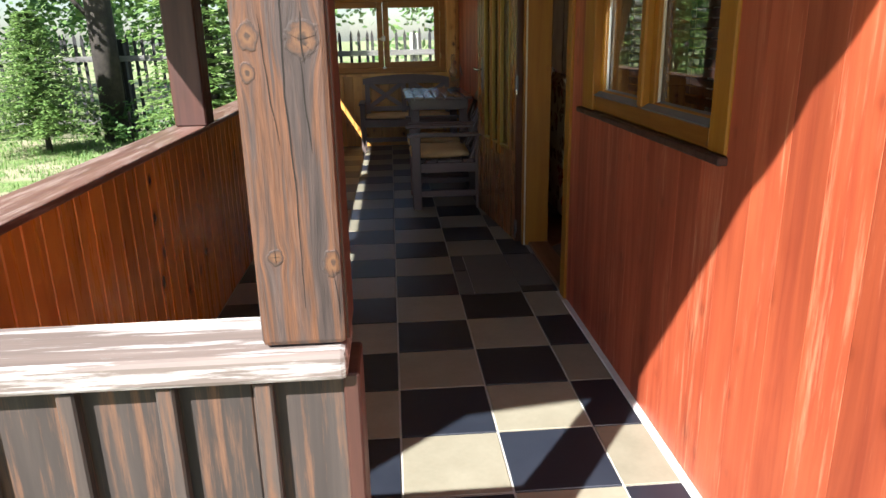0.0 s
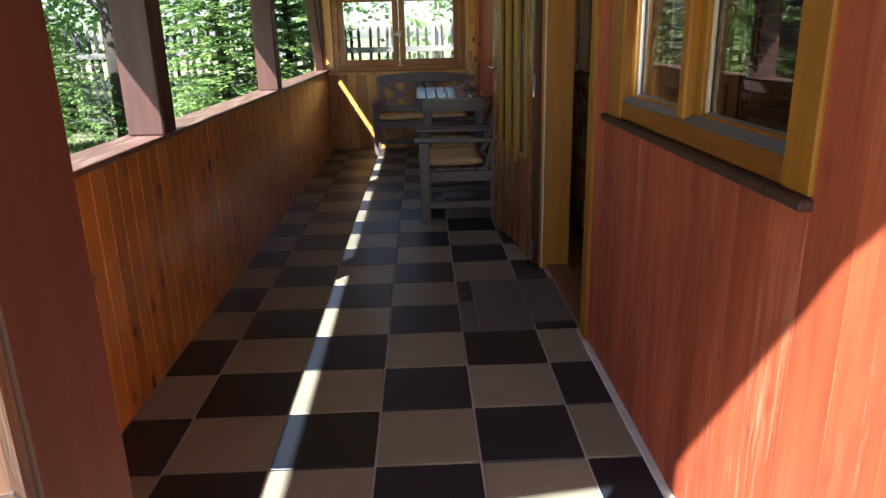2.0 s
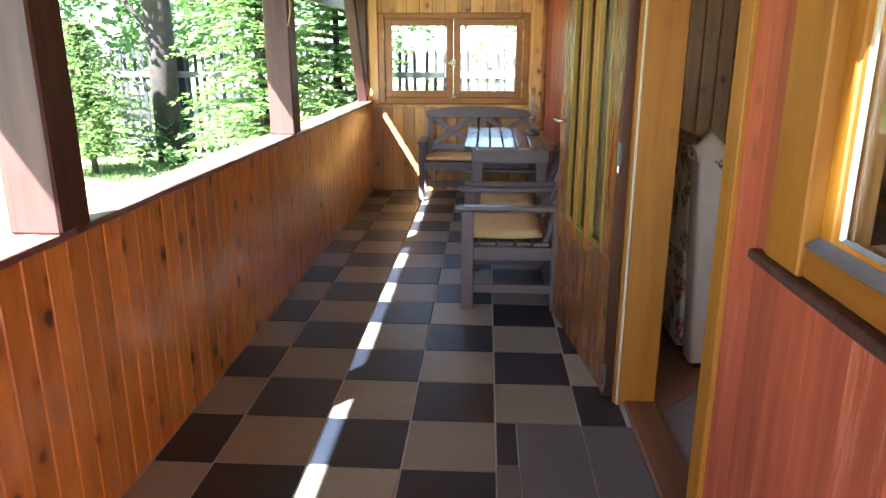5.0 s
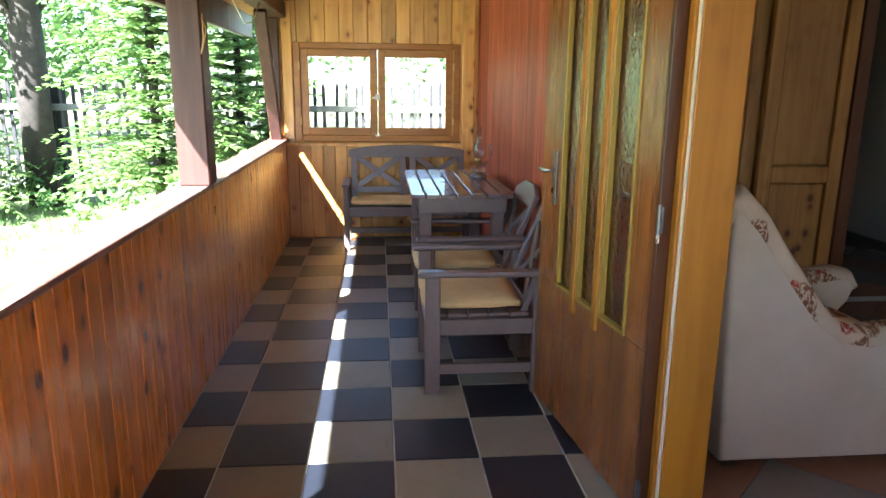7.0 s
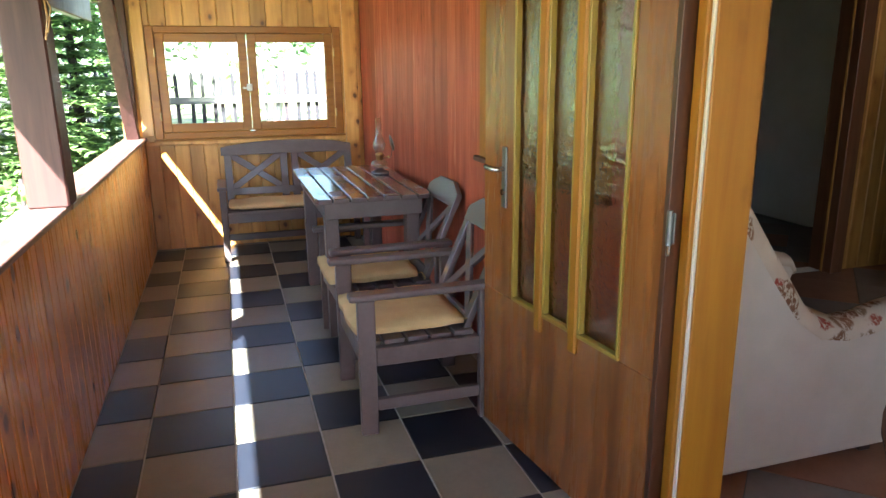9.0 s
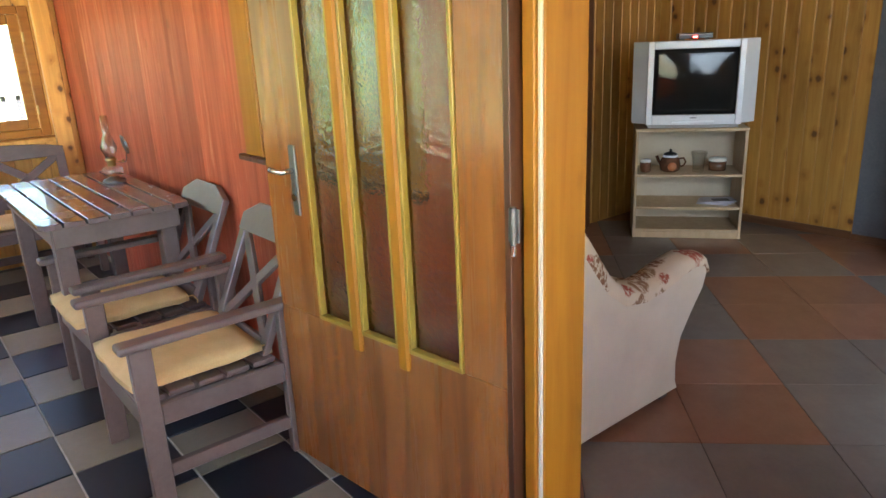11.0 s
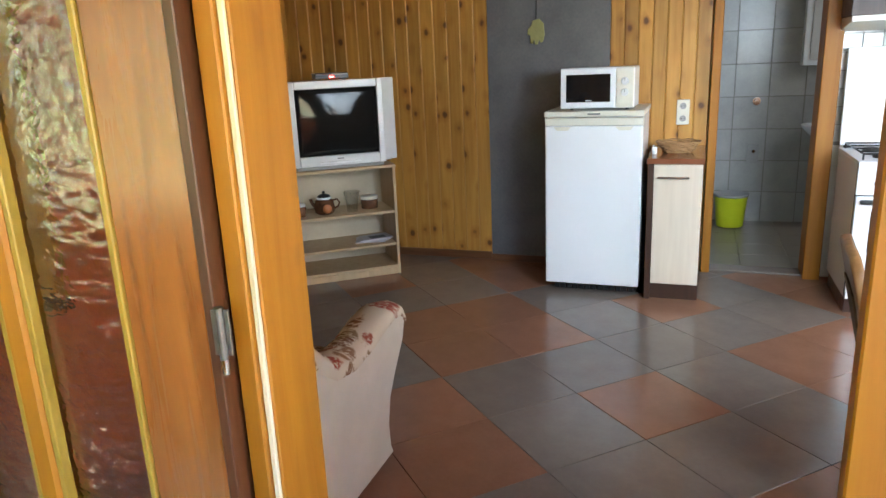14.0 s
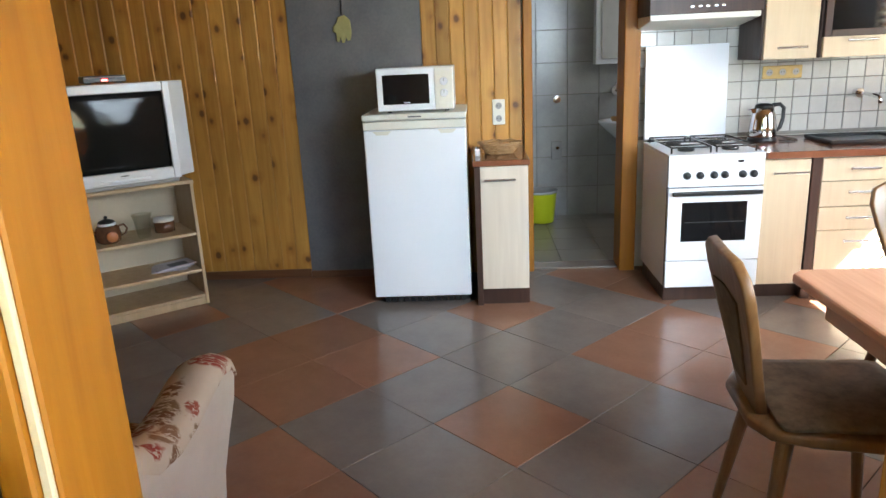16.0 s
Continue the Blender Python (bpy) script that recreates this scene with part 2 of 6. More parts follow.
M_DARKBROWN = wood("dark_wenge_laminate", (0.075, 0.032, 0.02), (0.04, 0.018, 0.012), "z", 0.4, vary=0.05)
M_WORKTOP = speckled("red_brown_worktop", (0.17, 0.058, 0.027), (0.24, 0.09, 0.045), 14, 0.2, relief=0.0, coat=0.3)
M_STEEL = speckled("brushed_steel", (0.55, 0.55, 0.56), (0.66, 0.66, 0.66), 20, 0.25, 1.0, relief=0.0)
M_CHROME = speckled("polished_chrome", (0.72, 0.72, 0.73), (0.8, 0.8, 0.8), 8, 0.08, 1.0, relief=0.0)
M_DULL_METAL = speckled("dull_grey_metal", (0.14, 0.14, 0.145), (0.22, 0.22, 0.225), 20, 0.4, 0.9, relief=0.05)
M_BLACK = speckled("black_plastic", (0.012, 0.012, 0.013), (0.02, 0.02, 0.02), 20, 0.3, relief=0.0)
M_DARKGLASS = speckled("dark_glass", (0.008, 0.008, 0.009), (0.012, 0.012, 0.012), 3, 0.05, relief=0.0)
M_TVSCREEN = speckled("tv_screen_glass", (0.018, 0.019, 0.019), (0.024, 0.025, 0.025), 3, 0.07, relief=0.0)
M_SILVER = speckled("silver_plastic", (0.66, 0.68, 0.71), (0.72, 0.74, 0.77), 12, 0.35, 0.15, relief=0.0)
M_BIRCH = wood("beige_laminate", (0.58, 0.43, 0.26), (0.48, 0.35, 0.20), "z", 0.45, grain=0.4, vary=0.04)
M_BIRCH_BACK = speckled("beige_backboard", (0.55, 0.46, 0.33), (0.62, 0.53, 0.39), 6, 0.6)
M_CREAM_CLOTH = speckled("cream_upholstery", (0.56, 0.49, 0.40), (0.66, 0.58, 0.48), 6, 0.9, relief=0.35, fine=260)
M_CLEAR = thin_glass("clear_glass")
M_WINDOW = glass_mat("window_pane")
M_RIPPLE = glass_mat("rippled_glass", (0.98, 0.99, 0.96), 0.02, 0.28, 1.8)
M_LIME = speckled("lime_green_plastic", (0.50, 0.56, 0.015), (0.58, 0.63, 0.02), 6, 0.4, relief=0.0)
M_GREYPLASTIC = speckled("grey_plastic", (0.28, 0.28, 0.28), (0.33, 0.33, 0.33), 6, 0.45, relief=0.0)
M_BATH_TILE = speckled("pale_grey_wall_tile", (0.33, 0.335, 0.335), (0.42, 0.42, 0.41), 6, 0.22, relief=0.03, vary=0.06)
M_BATH_FLOOR = speckled("grey_brown_floor_tile", (0.17, 0.150, 0.125), (0.23, 0.205, 0.17), 6, 0.3, relief=0.03, vary=0.06)
M_WHITE_TILE = speckled("white_wall_tile", (0.50, 0.49, 0.455), (0.58, 0.57, 0.53), 6, 0.18, relief=0.02, vary=0.05)
M_TILE_JOINT = speckled("grey_tile_joint", (0.20, 0.19, 0.17), (0.27, 0.26, 0.23), 20, 0.8)
M_BEECH = wood("brown_oak_chair", (0.27, 0.135, 0.05), (0.15, 0.066, 0.022), "z", 0.38, coat=0.2, vary=0.08)
M_TABLE_IN = wood("reddish_table_wood", (0.58, 0.30, 0.18), (0.40, 0.19, 0.11), "x", 0.33, 0.3, coat=0.3)
M_PLASTER = speckled("white_plaster", (0.70, 0.67, 0.60), (0.77, 0.74, 0.68), 5, 0.85, relief=0.15)
M_CEIL = wood("pine_ceiling_boards", (0.58, 0.31, 0.10), (0.40, 0.19, 0.05), "y", 0.4, 0.8)
M_ROOF = speckled("brown_roof_felt", (0.06, 0.045, 0.04), (0.09, 0.07, 0.06), 12, 0.8)
M_CONCRETE = speckled("pale_concrete", (0.62, 0.60, 0.55), (0.72, 0.70, 0.65), 6, 0.85, relief=0.2)
M_FENCE = wood("dark_fence_wood", (0.035, 0.032, 0.034), (0.016, 0.015, 0.017), "z", 0.75, vary=0.3)
M_FENCE_RAIL = wood("bleached_fence_rail", (0.22, 0.21, 0.20), (0.12, 0.115, 0.11), "x", 0.8, vary=0.1)
M_BARK = speckled("tree_bark", (0.02, 0.016, 0.013), (0.06, 0.048, 0.038), 9, 0.9, relief=0.7, fine=30)
M_CREAM_BROWN = wood("brown_inner_door_frame", (0.19, 0.075, 0.028), (0.10, 0.036, 0.012), "z", 0.38, vary=0.06)
M_WICKER = speckled("wicker", (0.30, 0.16, 0.06), (0.42, 0.25, 0.11), 40, 0.6, relief=0.4)
M_PAPER = speckled("magazine_paper", (0.45, 0.42, 0.48), (0.62, 0.60, 0.62), 25, 0.45, relief=0.0)
M_POT = speckled("brown_glazed_pot", (0.09, 0.04, 0.022), (0.17, 0.075, 0.035), 22, 0.25, relief=0.05)
M_ORANGE = speckled("orange_decor", (0.42, 0.12, 0.03), (0.5, 0.17, 0.05), 22, 0.3, relief=0.0)
M_BRASS = speckled("aged_brass", (0.42, 0.30, 0.12), (0.52, 0.38, 0.17), 22, 0.32, 0.9, relief=0.0)
M_OLIVE = speckled("olive_cork", (0.28, 0.27, 0.10), (0.36, 0.34, 0.14), 22, 0.7)
M_RED_LED = glow("red_led", (1.0, 0.03, 0.02), 3.0)
M_INK = speckled("grey_ink", (0.10, 0.10, 0.11), (0.14, 0.14, 0.15), 22, 0.5, relief=0.0)


def floral_mat():
    """Cream cloth with scattered brown and red leaf-like blotches."""
    m, nt, b = material("floral_upholstery")
    v = coords(nt, (1, 1, 1), False)
    warp = nt.nodes.new("ShaderNodeTexNoise")
    warp.inputs["Scale"].default_value = 16
    nt.links.new(v, warp.inputs["Vector"])
    mixed = mix_node(nt, "LINEAR_LIGHT", 0.035, v, warp.outputs["Color"])
    vo = nt.nodes.new("ShaderNodeTexVoronoi")
    vo.inputs["Scale"].default_value = 9.5
    nt.links.new(mixed, vo.inputs["Vector"])
    spots = ramp_node(nt, vo.outputs["Distance"], [(0.46, (1, 1, 1)), (0.54, (0, 0, 0))])
    streak = noise_node(nt, coords(nt, (60, 22, 40), False), 1.0, 3.0, 0.6, 1.5)
    cut = ramp_node(nt, streak, [(0.42, (0, 0, 0)), (0.50, (1, 1, 1))])
    f = math_node(nt, "MULTIPLY", spots, cut)
    sep = nt.nodes.new("ShaderNodeSeparateColor")
    nt.links.new(vo.outputs["Color"], sep.inputs[0])
    blot = ramp_node(nt, sep.outputs[0], [(0.3, (0.20, 0.085, 0.035)), (0.6, (0.26, 0.17, 0.09)), (0.8, (0.34, 0.055, 0.03))])
    base = ramp_node(nt, noise_node(nt, v, 7.0), [(0.3, (0.57, 0.47, 0.35)), (0.7, (0.67, 0.57, 0.44))])
    nt.links.new(mix_node(nt, "MIX", f, base, blot), b.inputs["Base Color"])
    b.inputs["Roughness"].default_value = 0.9
    bump(nt, b, noise_node(nt, v, 220.0), 0.3, 0.002)
    return m


M_FLORAL = floral_mat()
M_SEATCLOTH = speckled("dark_patterned_seat_cloth", (0.085, 0.052, 0.028), (0.21, 0.135, 0.078), 16, 0.9, relief=0.3)


def leaf_mat(name, a, b_, trans=0.35):
    m, nt, b = material(name)
    g = nt.nodes.new("ShaderNodeNewGeometry")
    nt.links.new(ramp_node(nt, g.outputs["Random Per Island"], [(0.0, a), (1.0, b_)]), b.inputs["Base Color"])
    b.inputs["Roughness"].default_value = 0.55
    b.inputs["Transmission Weight"].default_value = 0.0
    tr = nt.nodes.new("ShaderNodeBsdfTranslucent")
    nt.links.new(ramp_node(nt, g.outputs["Random Per Island"], [(0.0, a), (1.0, b_)]), tr.inputs["Color"])
    mx = nt.nodes.new("ShaderNodeMixShader")
    mx.inputs[0].default_value = trans
    out = nt.nodes["Material Output"]
    nt.links.new(b.outputs[0], mx.inputs[1])
    nt.links.new(tr.outputs[0], mx.inputs[2])
    nt.links.new(mx.outputs[0], out.inputs["Surface"])
    return m


M_SPRUCE = leaf_mat("spruce_needles", (0.075, 0.15, 0.035), (0.30, 0.42, 0.13), 0.45)
M_LEAF = leaf_mat("broad_leaves", (0.035, 0.09, 0.02), (0.11, 0.20, 0.045))
# haze of the distance put into the colour: paler than the near leaves
M_FAR_HAZE = leaf_mat("hazy_far_leaves", (0.05, 0.115, 0.025), (0.18, 0.285, 0.085))
M_WEED = leaf_mat("weed_leaves", (0.10, 0.20, 0.045), (0.24, 0.36, 0.10))


def ground_mat():
    m, nt, b = material("sunny_grass")
    v = coords(nt, (1, 1, 1), False)
    n1, n2 = noise_node(nt, v, 0.9, 6, 0.65), noise_node(nt, v, 22, 5, 0.7)
    g = ramp_node(nt, n2, [(0.3, (0.07, 0.12, 0.025)), (0.7, (0.20, 0.27, 0.075))])
    s = ramp_node(nt, n2, [(0.3, (0.22, 0.19, 0.11)), (0.7, (0.40, 0.35, 0.23))])
    nt.links.new(mix_node(nt, "MIX", ramp_node(nt, n1, [(0.42, (0, 0, 0)), (0.62, (1, 1, 1))]), g, s), b.inputs["Base Color"])
    b.inputs["Roughness"].default_value = 0.9
    bump(nt, b, n2, 0.8, 0.03)
    return m


M_GROUND = ground_mat()


# ---- mesh helpers ----
def box(lo, hi, bevel=0.004, seg=1):
    bm = bmesh.new()
    lo, hi = Vector(lo), Vector(hi)
    bmesh.ops.create_cube(bm, size=1.0, matrix=Matrix.Translation((lo + hi) / 2) @ Matrix.Diagonal((*(hi - lo), 1)))
    if bevel:
        bmesh.ops.bevel(bm, geom=list(bm.edges), offset=min(bevel, 0.45 * min(hi - lo)), segments=seg, affect="EDGES", profile=0.5)
    return bm


def join(*bms):
    out = bmesh.new()
    for b in bms:
        tmp = bpy.data.meshes.new("tmp")
        b.to_mesh(tmp)
        out.from_mesh(tmp)
        bpy.data.meshes.remove(tmp)
        b.free()
    return out


def moved(bm, m):
    bmesh.ops.transform(bm, matrix=m, verts=bm.verts)
    return bm


def beam(a, b, w, d, bevel=0.004, up=(0, 0, 1)):
    """A bar from a to b, w wide and d deep; d is measured along up as far as it can be."""
    a, b = Vector(a), Vector(b)
    z = (b - a).normalized()
    x = Vector(up).cross(z)
    if x.length < 1e-4:
        x = Vector((1, 0, 0))
    x.normalize()
    y = z.cross(x)
    m = Matrix((x, y, z)).transposed().to_4x4()
    bm = box((-w / 2, -d / 2, 0), (w / 2, d / 2, (b - a).length), bevel)
    return moved(bm, Matrix.Translation(a) @ m)


def cyl(a, b, r1, r2=None, n=20, caps=True):
    a, b = Vector(a), Vector(b)
    bm = bmesh.new()
    bmesh.ops.create_cone(bm, cap_ends=caps, segments=n, radius1=r1, radius2=r1 if r2 is None else r2, depth=(b - a).length)
    q = (b - a).to_track_quat("Z", "Y").to_matrix().to_4x4()
    return moved(bm, Matrix.Translation((a + b) / 2) @ q)


def lathe(profile, n=28, centre=(0, 0, 0)):
    """A turned shape from (radius, height) pairs."""
    bm = bmesh.new()
    rings = []
    for r, z in profile:
        rings.append([bm.verts.new((max(r, 0.0005) * math.cos(2 * math.pi * i / n), max(r, 0.0005) * math.sin(2 * math.pi * i / n), z)) for i in range(n)])
    for p, q in zip(rings, rings[1:]):
        for i in range(n):
            bm.faces.new((p[i], p[(i + 1) % n], q[(i + 1) % n], q[i]))
    bm.faces.new(rings[0][::-1])
    bm.faces.new(rings[-1])
    for f in bm.faces:
        f.smooth = True
    return moved(bm, Matrix.Translation(centre))


def extrude_outline(pts, axis, a, b, bevel=0.0, seg=2):
    """A prism from an outline of 2D points. axis y: points are (x, z); axis x: (y, z); axis z: (x, y)."""
    put = {"y": lambda p, t: (p[0], t, p[1]), "x": lambda p, t: (t, p[0], p[1]), "z": lambda p, t: (p[0], p[1], t)}[axis]
    bm = bmesh.new()
    v0 = [bm.verts.new(put(p, a)) for p in pts]
    v1 = [bm.verts.new(put(p, b)) for p in pts]
    f0, f1 = bm.faces.new(v0), bm.faces.new(v1[::-1])
    n = len(pts)
    for i in range(n):
        bm.faces.new((v0[(i + 1) % n], v0[i], v1[i], v1[(i + 1) % n]))
    bmesh.ops.recalc_face_normals(bm, faces=bm.faces)
    if bevel:
        bmesh.ops.bevel(bm, geom=list(set(f0.edges) | set(f1.edges)), offset=bevel, segments=seg, affect="EDGES", profile=0.5)
    return bm


def tube(points, r, n=10):
    """A round bar along a line of points."""
    pts = [Vector(p) for p in points]
    bm = bmesh.new()
    rings = []
    for i, p in enumerate(pts):
        d = (pts[min(i + 1, len(pts) - 1)] - pts[max(i - 1, 0)]).normalized()
        x = d.orthogonal().normalized() if i == 0 else (x - x.dot(d) * d).normalized()
        y = d.cross(x)
        rings.append([bm.verts.new(p + r * (math.cos(2 * math.pi * k / n) * x + math.sin(2 * math.pi * k / n) * y)) for k in range(n)])
    for p, q in zip(rings, rings[1:]):
        for k in range(n):
            bm.faces.new((p[k], p[(k + 1) % n], q[(k + 1) % n], q[k])).smooth = True
    bm.faces.new(rings[0][::-1])
    bm.faces.new(rings[-1])
    return bm


def smooth(bm):
    for f in bm.faces:
        f.smooth = True
    return bm


def mesh_of(bm, mat, name):
    me = bpy.data.meshes.new(name)
    bm.to_mesh(me)
    bm.free()
    me.materials.append(mat)
    return me


def part(name, bm, mat, parent, label=""):
    ob = new(name, mesh_of(bm, mat, name))
    ob.parent = parent
    return tagged(ob, label)


def thing(name, label, category, group="", m=None, kind=""):
    ob = new(name)
    ob.empty_display_size = 0.1
    if m is not None:
        ob.matrix_basis = m
    return tagged(ob, label, category, group, kind)


def solid(name, bm, mat, label, category, group="", kind="", m=None):
    ob = new(name, mesh_of(bm, mat, name))
    if m is not None:
        ob.matrix_basis = m
    return tagged(ob, label, category, group, kind)


def structure(name, bm, mat, label, category="wall"):
    return solid(name, bm, mat, label, category, kind="structure")


# ---- setting: porch shell ----
PX0, PX1, PY0, PY1 = -0.838, 0.82, 0.55, 8.40
FLOOR_T = 0.315
ROW0 = 3.30


def wall_with_holes(axis, at, thick, u0, u1, z0, z1, holes):
    """Boxes for a wall in the plane axis = at .. at + thick, with rectangular holes (ua, ub, za, zb)."""
    us = sorted({u0, u1, *[h[0] for h in holes], *[h[1] for h in holes]})
    bms = []
    for a, b in zip(us, us[1:]):
        cuts = sorted((h[2], h[3]) for h in holes if h[0] <= a + 1e-6 and h[1] >= b - 1e-6)
        z = z0
        for za, zb in cuts + [(z1, z1)]:
            if za - z > 1e-4:
                lo, hi = ((at, a, z), (at + thick, b, za)) if axis == "x" else ((a, at, z), (b, at + thick, za))
                bms.append(box(lo, hi, 0))
            z = zb
    return join(*bms)


W1 = (1.79, 2.82, 1.00, 1.95)      # porch window of the red wall: y, y, z, z
W2 = (4.62, 5.48, 1.03, 1.95)      # second window, behind the open door
DO = (3.225, 4.10, 0.0, 2.02)       # door opening
wall_red = structure("wall_east", wall_with_holes("x", 0.842, 0.083, 0.35, 8.6, -0.3, 2.6, [W1, W2, DO]), M_PINE_IN, "timber house wall clad in red boards")
wall_end = structure("wall_north", wall_with_holes("y", 8.422, 0.12, -0.98, 0.842, -0.3, 2.5, [(-0.70, 0.60, 0.90, 1.62)]), M_PINE, "porch end wall clad in varnished pine")
parapet_core = structure("parapet", box((-0.955, 0.93, -0.3), (-0.860, 8.42, 0.843), 0), M_POST, "low porch wall clad in amber pine boards", "parapet")
near_core = structure("parapet_front", box((-0.94, 0.955, -0.3), (-0.065, 1.02, 0.80), 0), M_POST, "low front porch wall of weathered boards", "parapet")
floor_base = structure("floor_porch", box((-0.88, 0.30, -0.3), (0.86, 8.45, -0.006), 0), M_GROUT, "porch floor bedding with pale grout joints", "floor")
structure("cement_edge", join(box((0.795, 0.32, -0.006), (0.842, 3.15, 0.006), 0.003)), M_CEMENT, "pale cement fillet along the foot of the wall", "trim")

# sloping porch roof: boards below, felt above, fascia and gutter
roof = thing("porch_roof", "sloping pine-boarded porch roof with brown felt", "roof", kind="structure")


def roof_z(x):
    return 2.30 - (0.82 - x) * 0.19


part("ceiling_boards", extrude_outline([(-1.22, roof_z(-1.22)), (0.842, roof_z(0.842)), (0.842, roof_z(0.842) + 0.03), (-1.22, roof_z(-1.22) + 0.03)], "y", 0.50, 8.9), M_CEIL, roof)
part("felt", extrude_outline([(-1.24, roof_z(-1.24) + 0.032), (0.842, roof_z(0.842) + 0.032), (0.842, roof_z(0.842) + 0.07), (-1.24, roof_z(-1.24) + 0.07)], "y", 0.49, 8.95), M_ROOF, roof)
part("fascia", box((-1.19, 0.50, 1.725), (-1.165, 8.9, roof_z(-1.19)), 0.003), M_POST, roof)
part("gutter", tube([(-1.270, 0.5, 1.80), (-1.270, 8.95, 1.80)], 0.055, 14), M_GREYPLASTIC, roof, "grey plastic rain gutter")
part("wall_plate", box((-0.94, 0.92, 1.86), (-0.80, 8.42, 1.98), 0.006), M_POST, roof, "dark brown beam on the posts")
part("front_beam", box((-0.80, 0.56, 2.165), (0.84, 0.60, 2.22), 0.006), M_POST, roof)
# unseen gable, its outline shaped to cast the shadow edge on wall and floor
gable = [(-1.16, 1.50), (-1.06, 1.58), (-0.91, 2.02), (-0.45, 2.115)]
gable_rng = random.Random(12)
for k in range(8):
    gx = -0.42 + k * 0.157
    drop = 0.033 + gable_rng.uniform(-0.006, 0.006)
    gable += [(gx + 0.154 * u, 2.142 - drop * math.sin(math.pi * u) ** 0.7) for u in (0.0, 0.12, 0.3, 0.5, 0.7, 0.88, 1.0)]
part("gable_boards", extrude_outline(gable + [(0.842, 2.142), (0.842, roof_z(0.842)), (-1.16, roof_z(-1.16))], "y", 0.52, 0.545), M_POST, roof)
house_roof = structure("roof_house", join(box((0.842, 0.1, 2.6), (6.4, 8.9, 2.7), 0)), M_ROOF, "dark felted house roof", "roof")

KNOTS = [(-0.086, 1.232, 0.021, 1.15), (-0.148, 1.236, 0.013, 1.4), (-0.140, 0.969, 0.011, 1.0), (-0.069, 0.958, 0.013, 1.5), (-0.152, 1.195, 0.009, 1.6)]


def weathered_post_wood():
    """Old stained softwood: streaky grey, red-brown and black grain that parts round dark-rimmed knots."""
    m, nt, b = material("weathered_brown_post_wood")
    tc = nt.nodes.new("ShaderNodeTexCoord")
    sep = nt.nodes.new("ShaderNodeSeparateXYZ")
    nt.links.new(tc.outputs["Object"], sep.inputs[0])
    rough_edge = noise_node(nt, tc.outputs["Object"], 95.0, 4.0, 0.65)
    near, bend = None, None
    for kx, kz, kr, tall in KNOTS:
        dx = math_node(nt, "DIVIDE", math_node(nt, "SUBTRACT", sep.outputs[0], kx), kr)
        dz = math_node(nt, "DIVIDE", math_node(nt, "SUBTRACT", sep.outputs[2], kz), kr * tall)
        d2 = math_node(nt, "ADD", math_node(nt, "MULTIPLY", dx, dx), math_node(nt, "MULTIPLY", dz, dz))
        d = math_node(nt, "SQRT", d2)
        push = math_node(nt, "MULTIPLY", math_node(nt, "DIVIDE", dx, math_node(nt, "ADD", d2, 0.8)), -kr * 0.9)
        near = d if near is None else math_node(nt, "MINIMUM", near, d)
        bend = push if bend is None else math_node(nt, "ADD", bend, push)
    cb = nt.nodes.new("ShaderNodeCombineXYZ")
    nt.links.new(math_node(nt, "ADD", sep.outputs[0], bend), cb.inputs[0])
    nt.links.new(sep.outputs[1], cb.inputs[1])
    nt.links.new(sep.outputs[2], cb.inputs[2])
    mp = nt.nodes.new("ShaderNodeMapping")
    mp.inputs["Scale"].default_value = (1, 1, 0.045)
    nt.links.new(cb.outputs[0], mp.inputs["Vector"])
    broad = noise_node(nt, mp.outputs[0], 38.0, 3.0, 0.6, 0.4)
    fine = noise_node(nt, mp.outputs[0], 230.0, 5.0, 0.7, 0.3)
    col = ramp_node(nt, broad, [(0.32, (0.026, 0.016, 0.013)), (0.44, (0.050, 0.031, 0.025)), (0.52, (0.108, 0.042, 0.016)), (0.64, (0.060, 0.038, 0.031))])
    col = mix_node(nt, "MULTIPLY", 0.9, col, ramp_node(nt, fine, [(0.30, (0.42, 0.40, 0.38)), (0.55, (1.0, 1.0, 1.0)), (0.75, (1.5, 1.45, 1.4))]))
    ringed = math_node(nt, "ADD", near, math_node(nt, "MULTIPLY", math_node(nt, "SUBTRACT", rough_edge, 0.5), 1.0))
    heart = ramp_node(nt, ringed, [(0.10, (0.025, 0.012, 0.006)), (0.30, (0.125, 0.055, 0.020)), (0.62, (0.085, 0.036, 0.014)), (0.82, (0.034, 0.019, 0.013)), (1.15, (0.042, 0.028, 0.022))])
    mask = ramp_node(nt, ringed, [(0.85, (1, 1, 1)), (1.9, (0, 0, 0))])
    col = mix_node(nt, "MIX", math_node(nt, "MULTIPLY", mask, 0.85), col, heart)
    nt.links.new(col, b.inputs["Base Color"])
    b.inputs["Roughness"].default_value = 0.72
    bump(nt, b, math_node(nt, "ADD", fine, math_node(nt, "MULTIPLY", mask, 0.6)), 0.55, 0.003)
    return m


M_POST_WORN = weathered_post_wood()

# posts and braces
POSTS = [(-0.955, 3.28), (-0.955, 5.52), (-0.955, 0.93)]
for i, (x, y) in enumerate(POSTS):
    solid("porch_post", box((x, y, 0.868), (x + 0.14, y + 0.14, 1.86), 0.007), M_POST, "dark brown square timber post standing on the parapet rail", "post", "porch posts")
solid("porch_post", box((-0.955, 8.365, 0.868), (-0.868, 8.40, 1.86), 0.006), M_POST, "slim dark brown post against the porch end wall", "post", "porch posts")
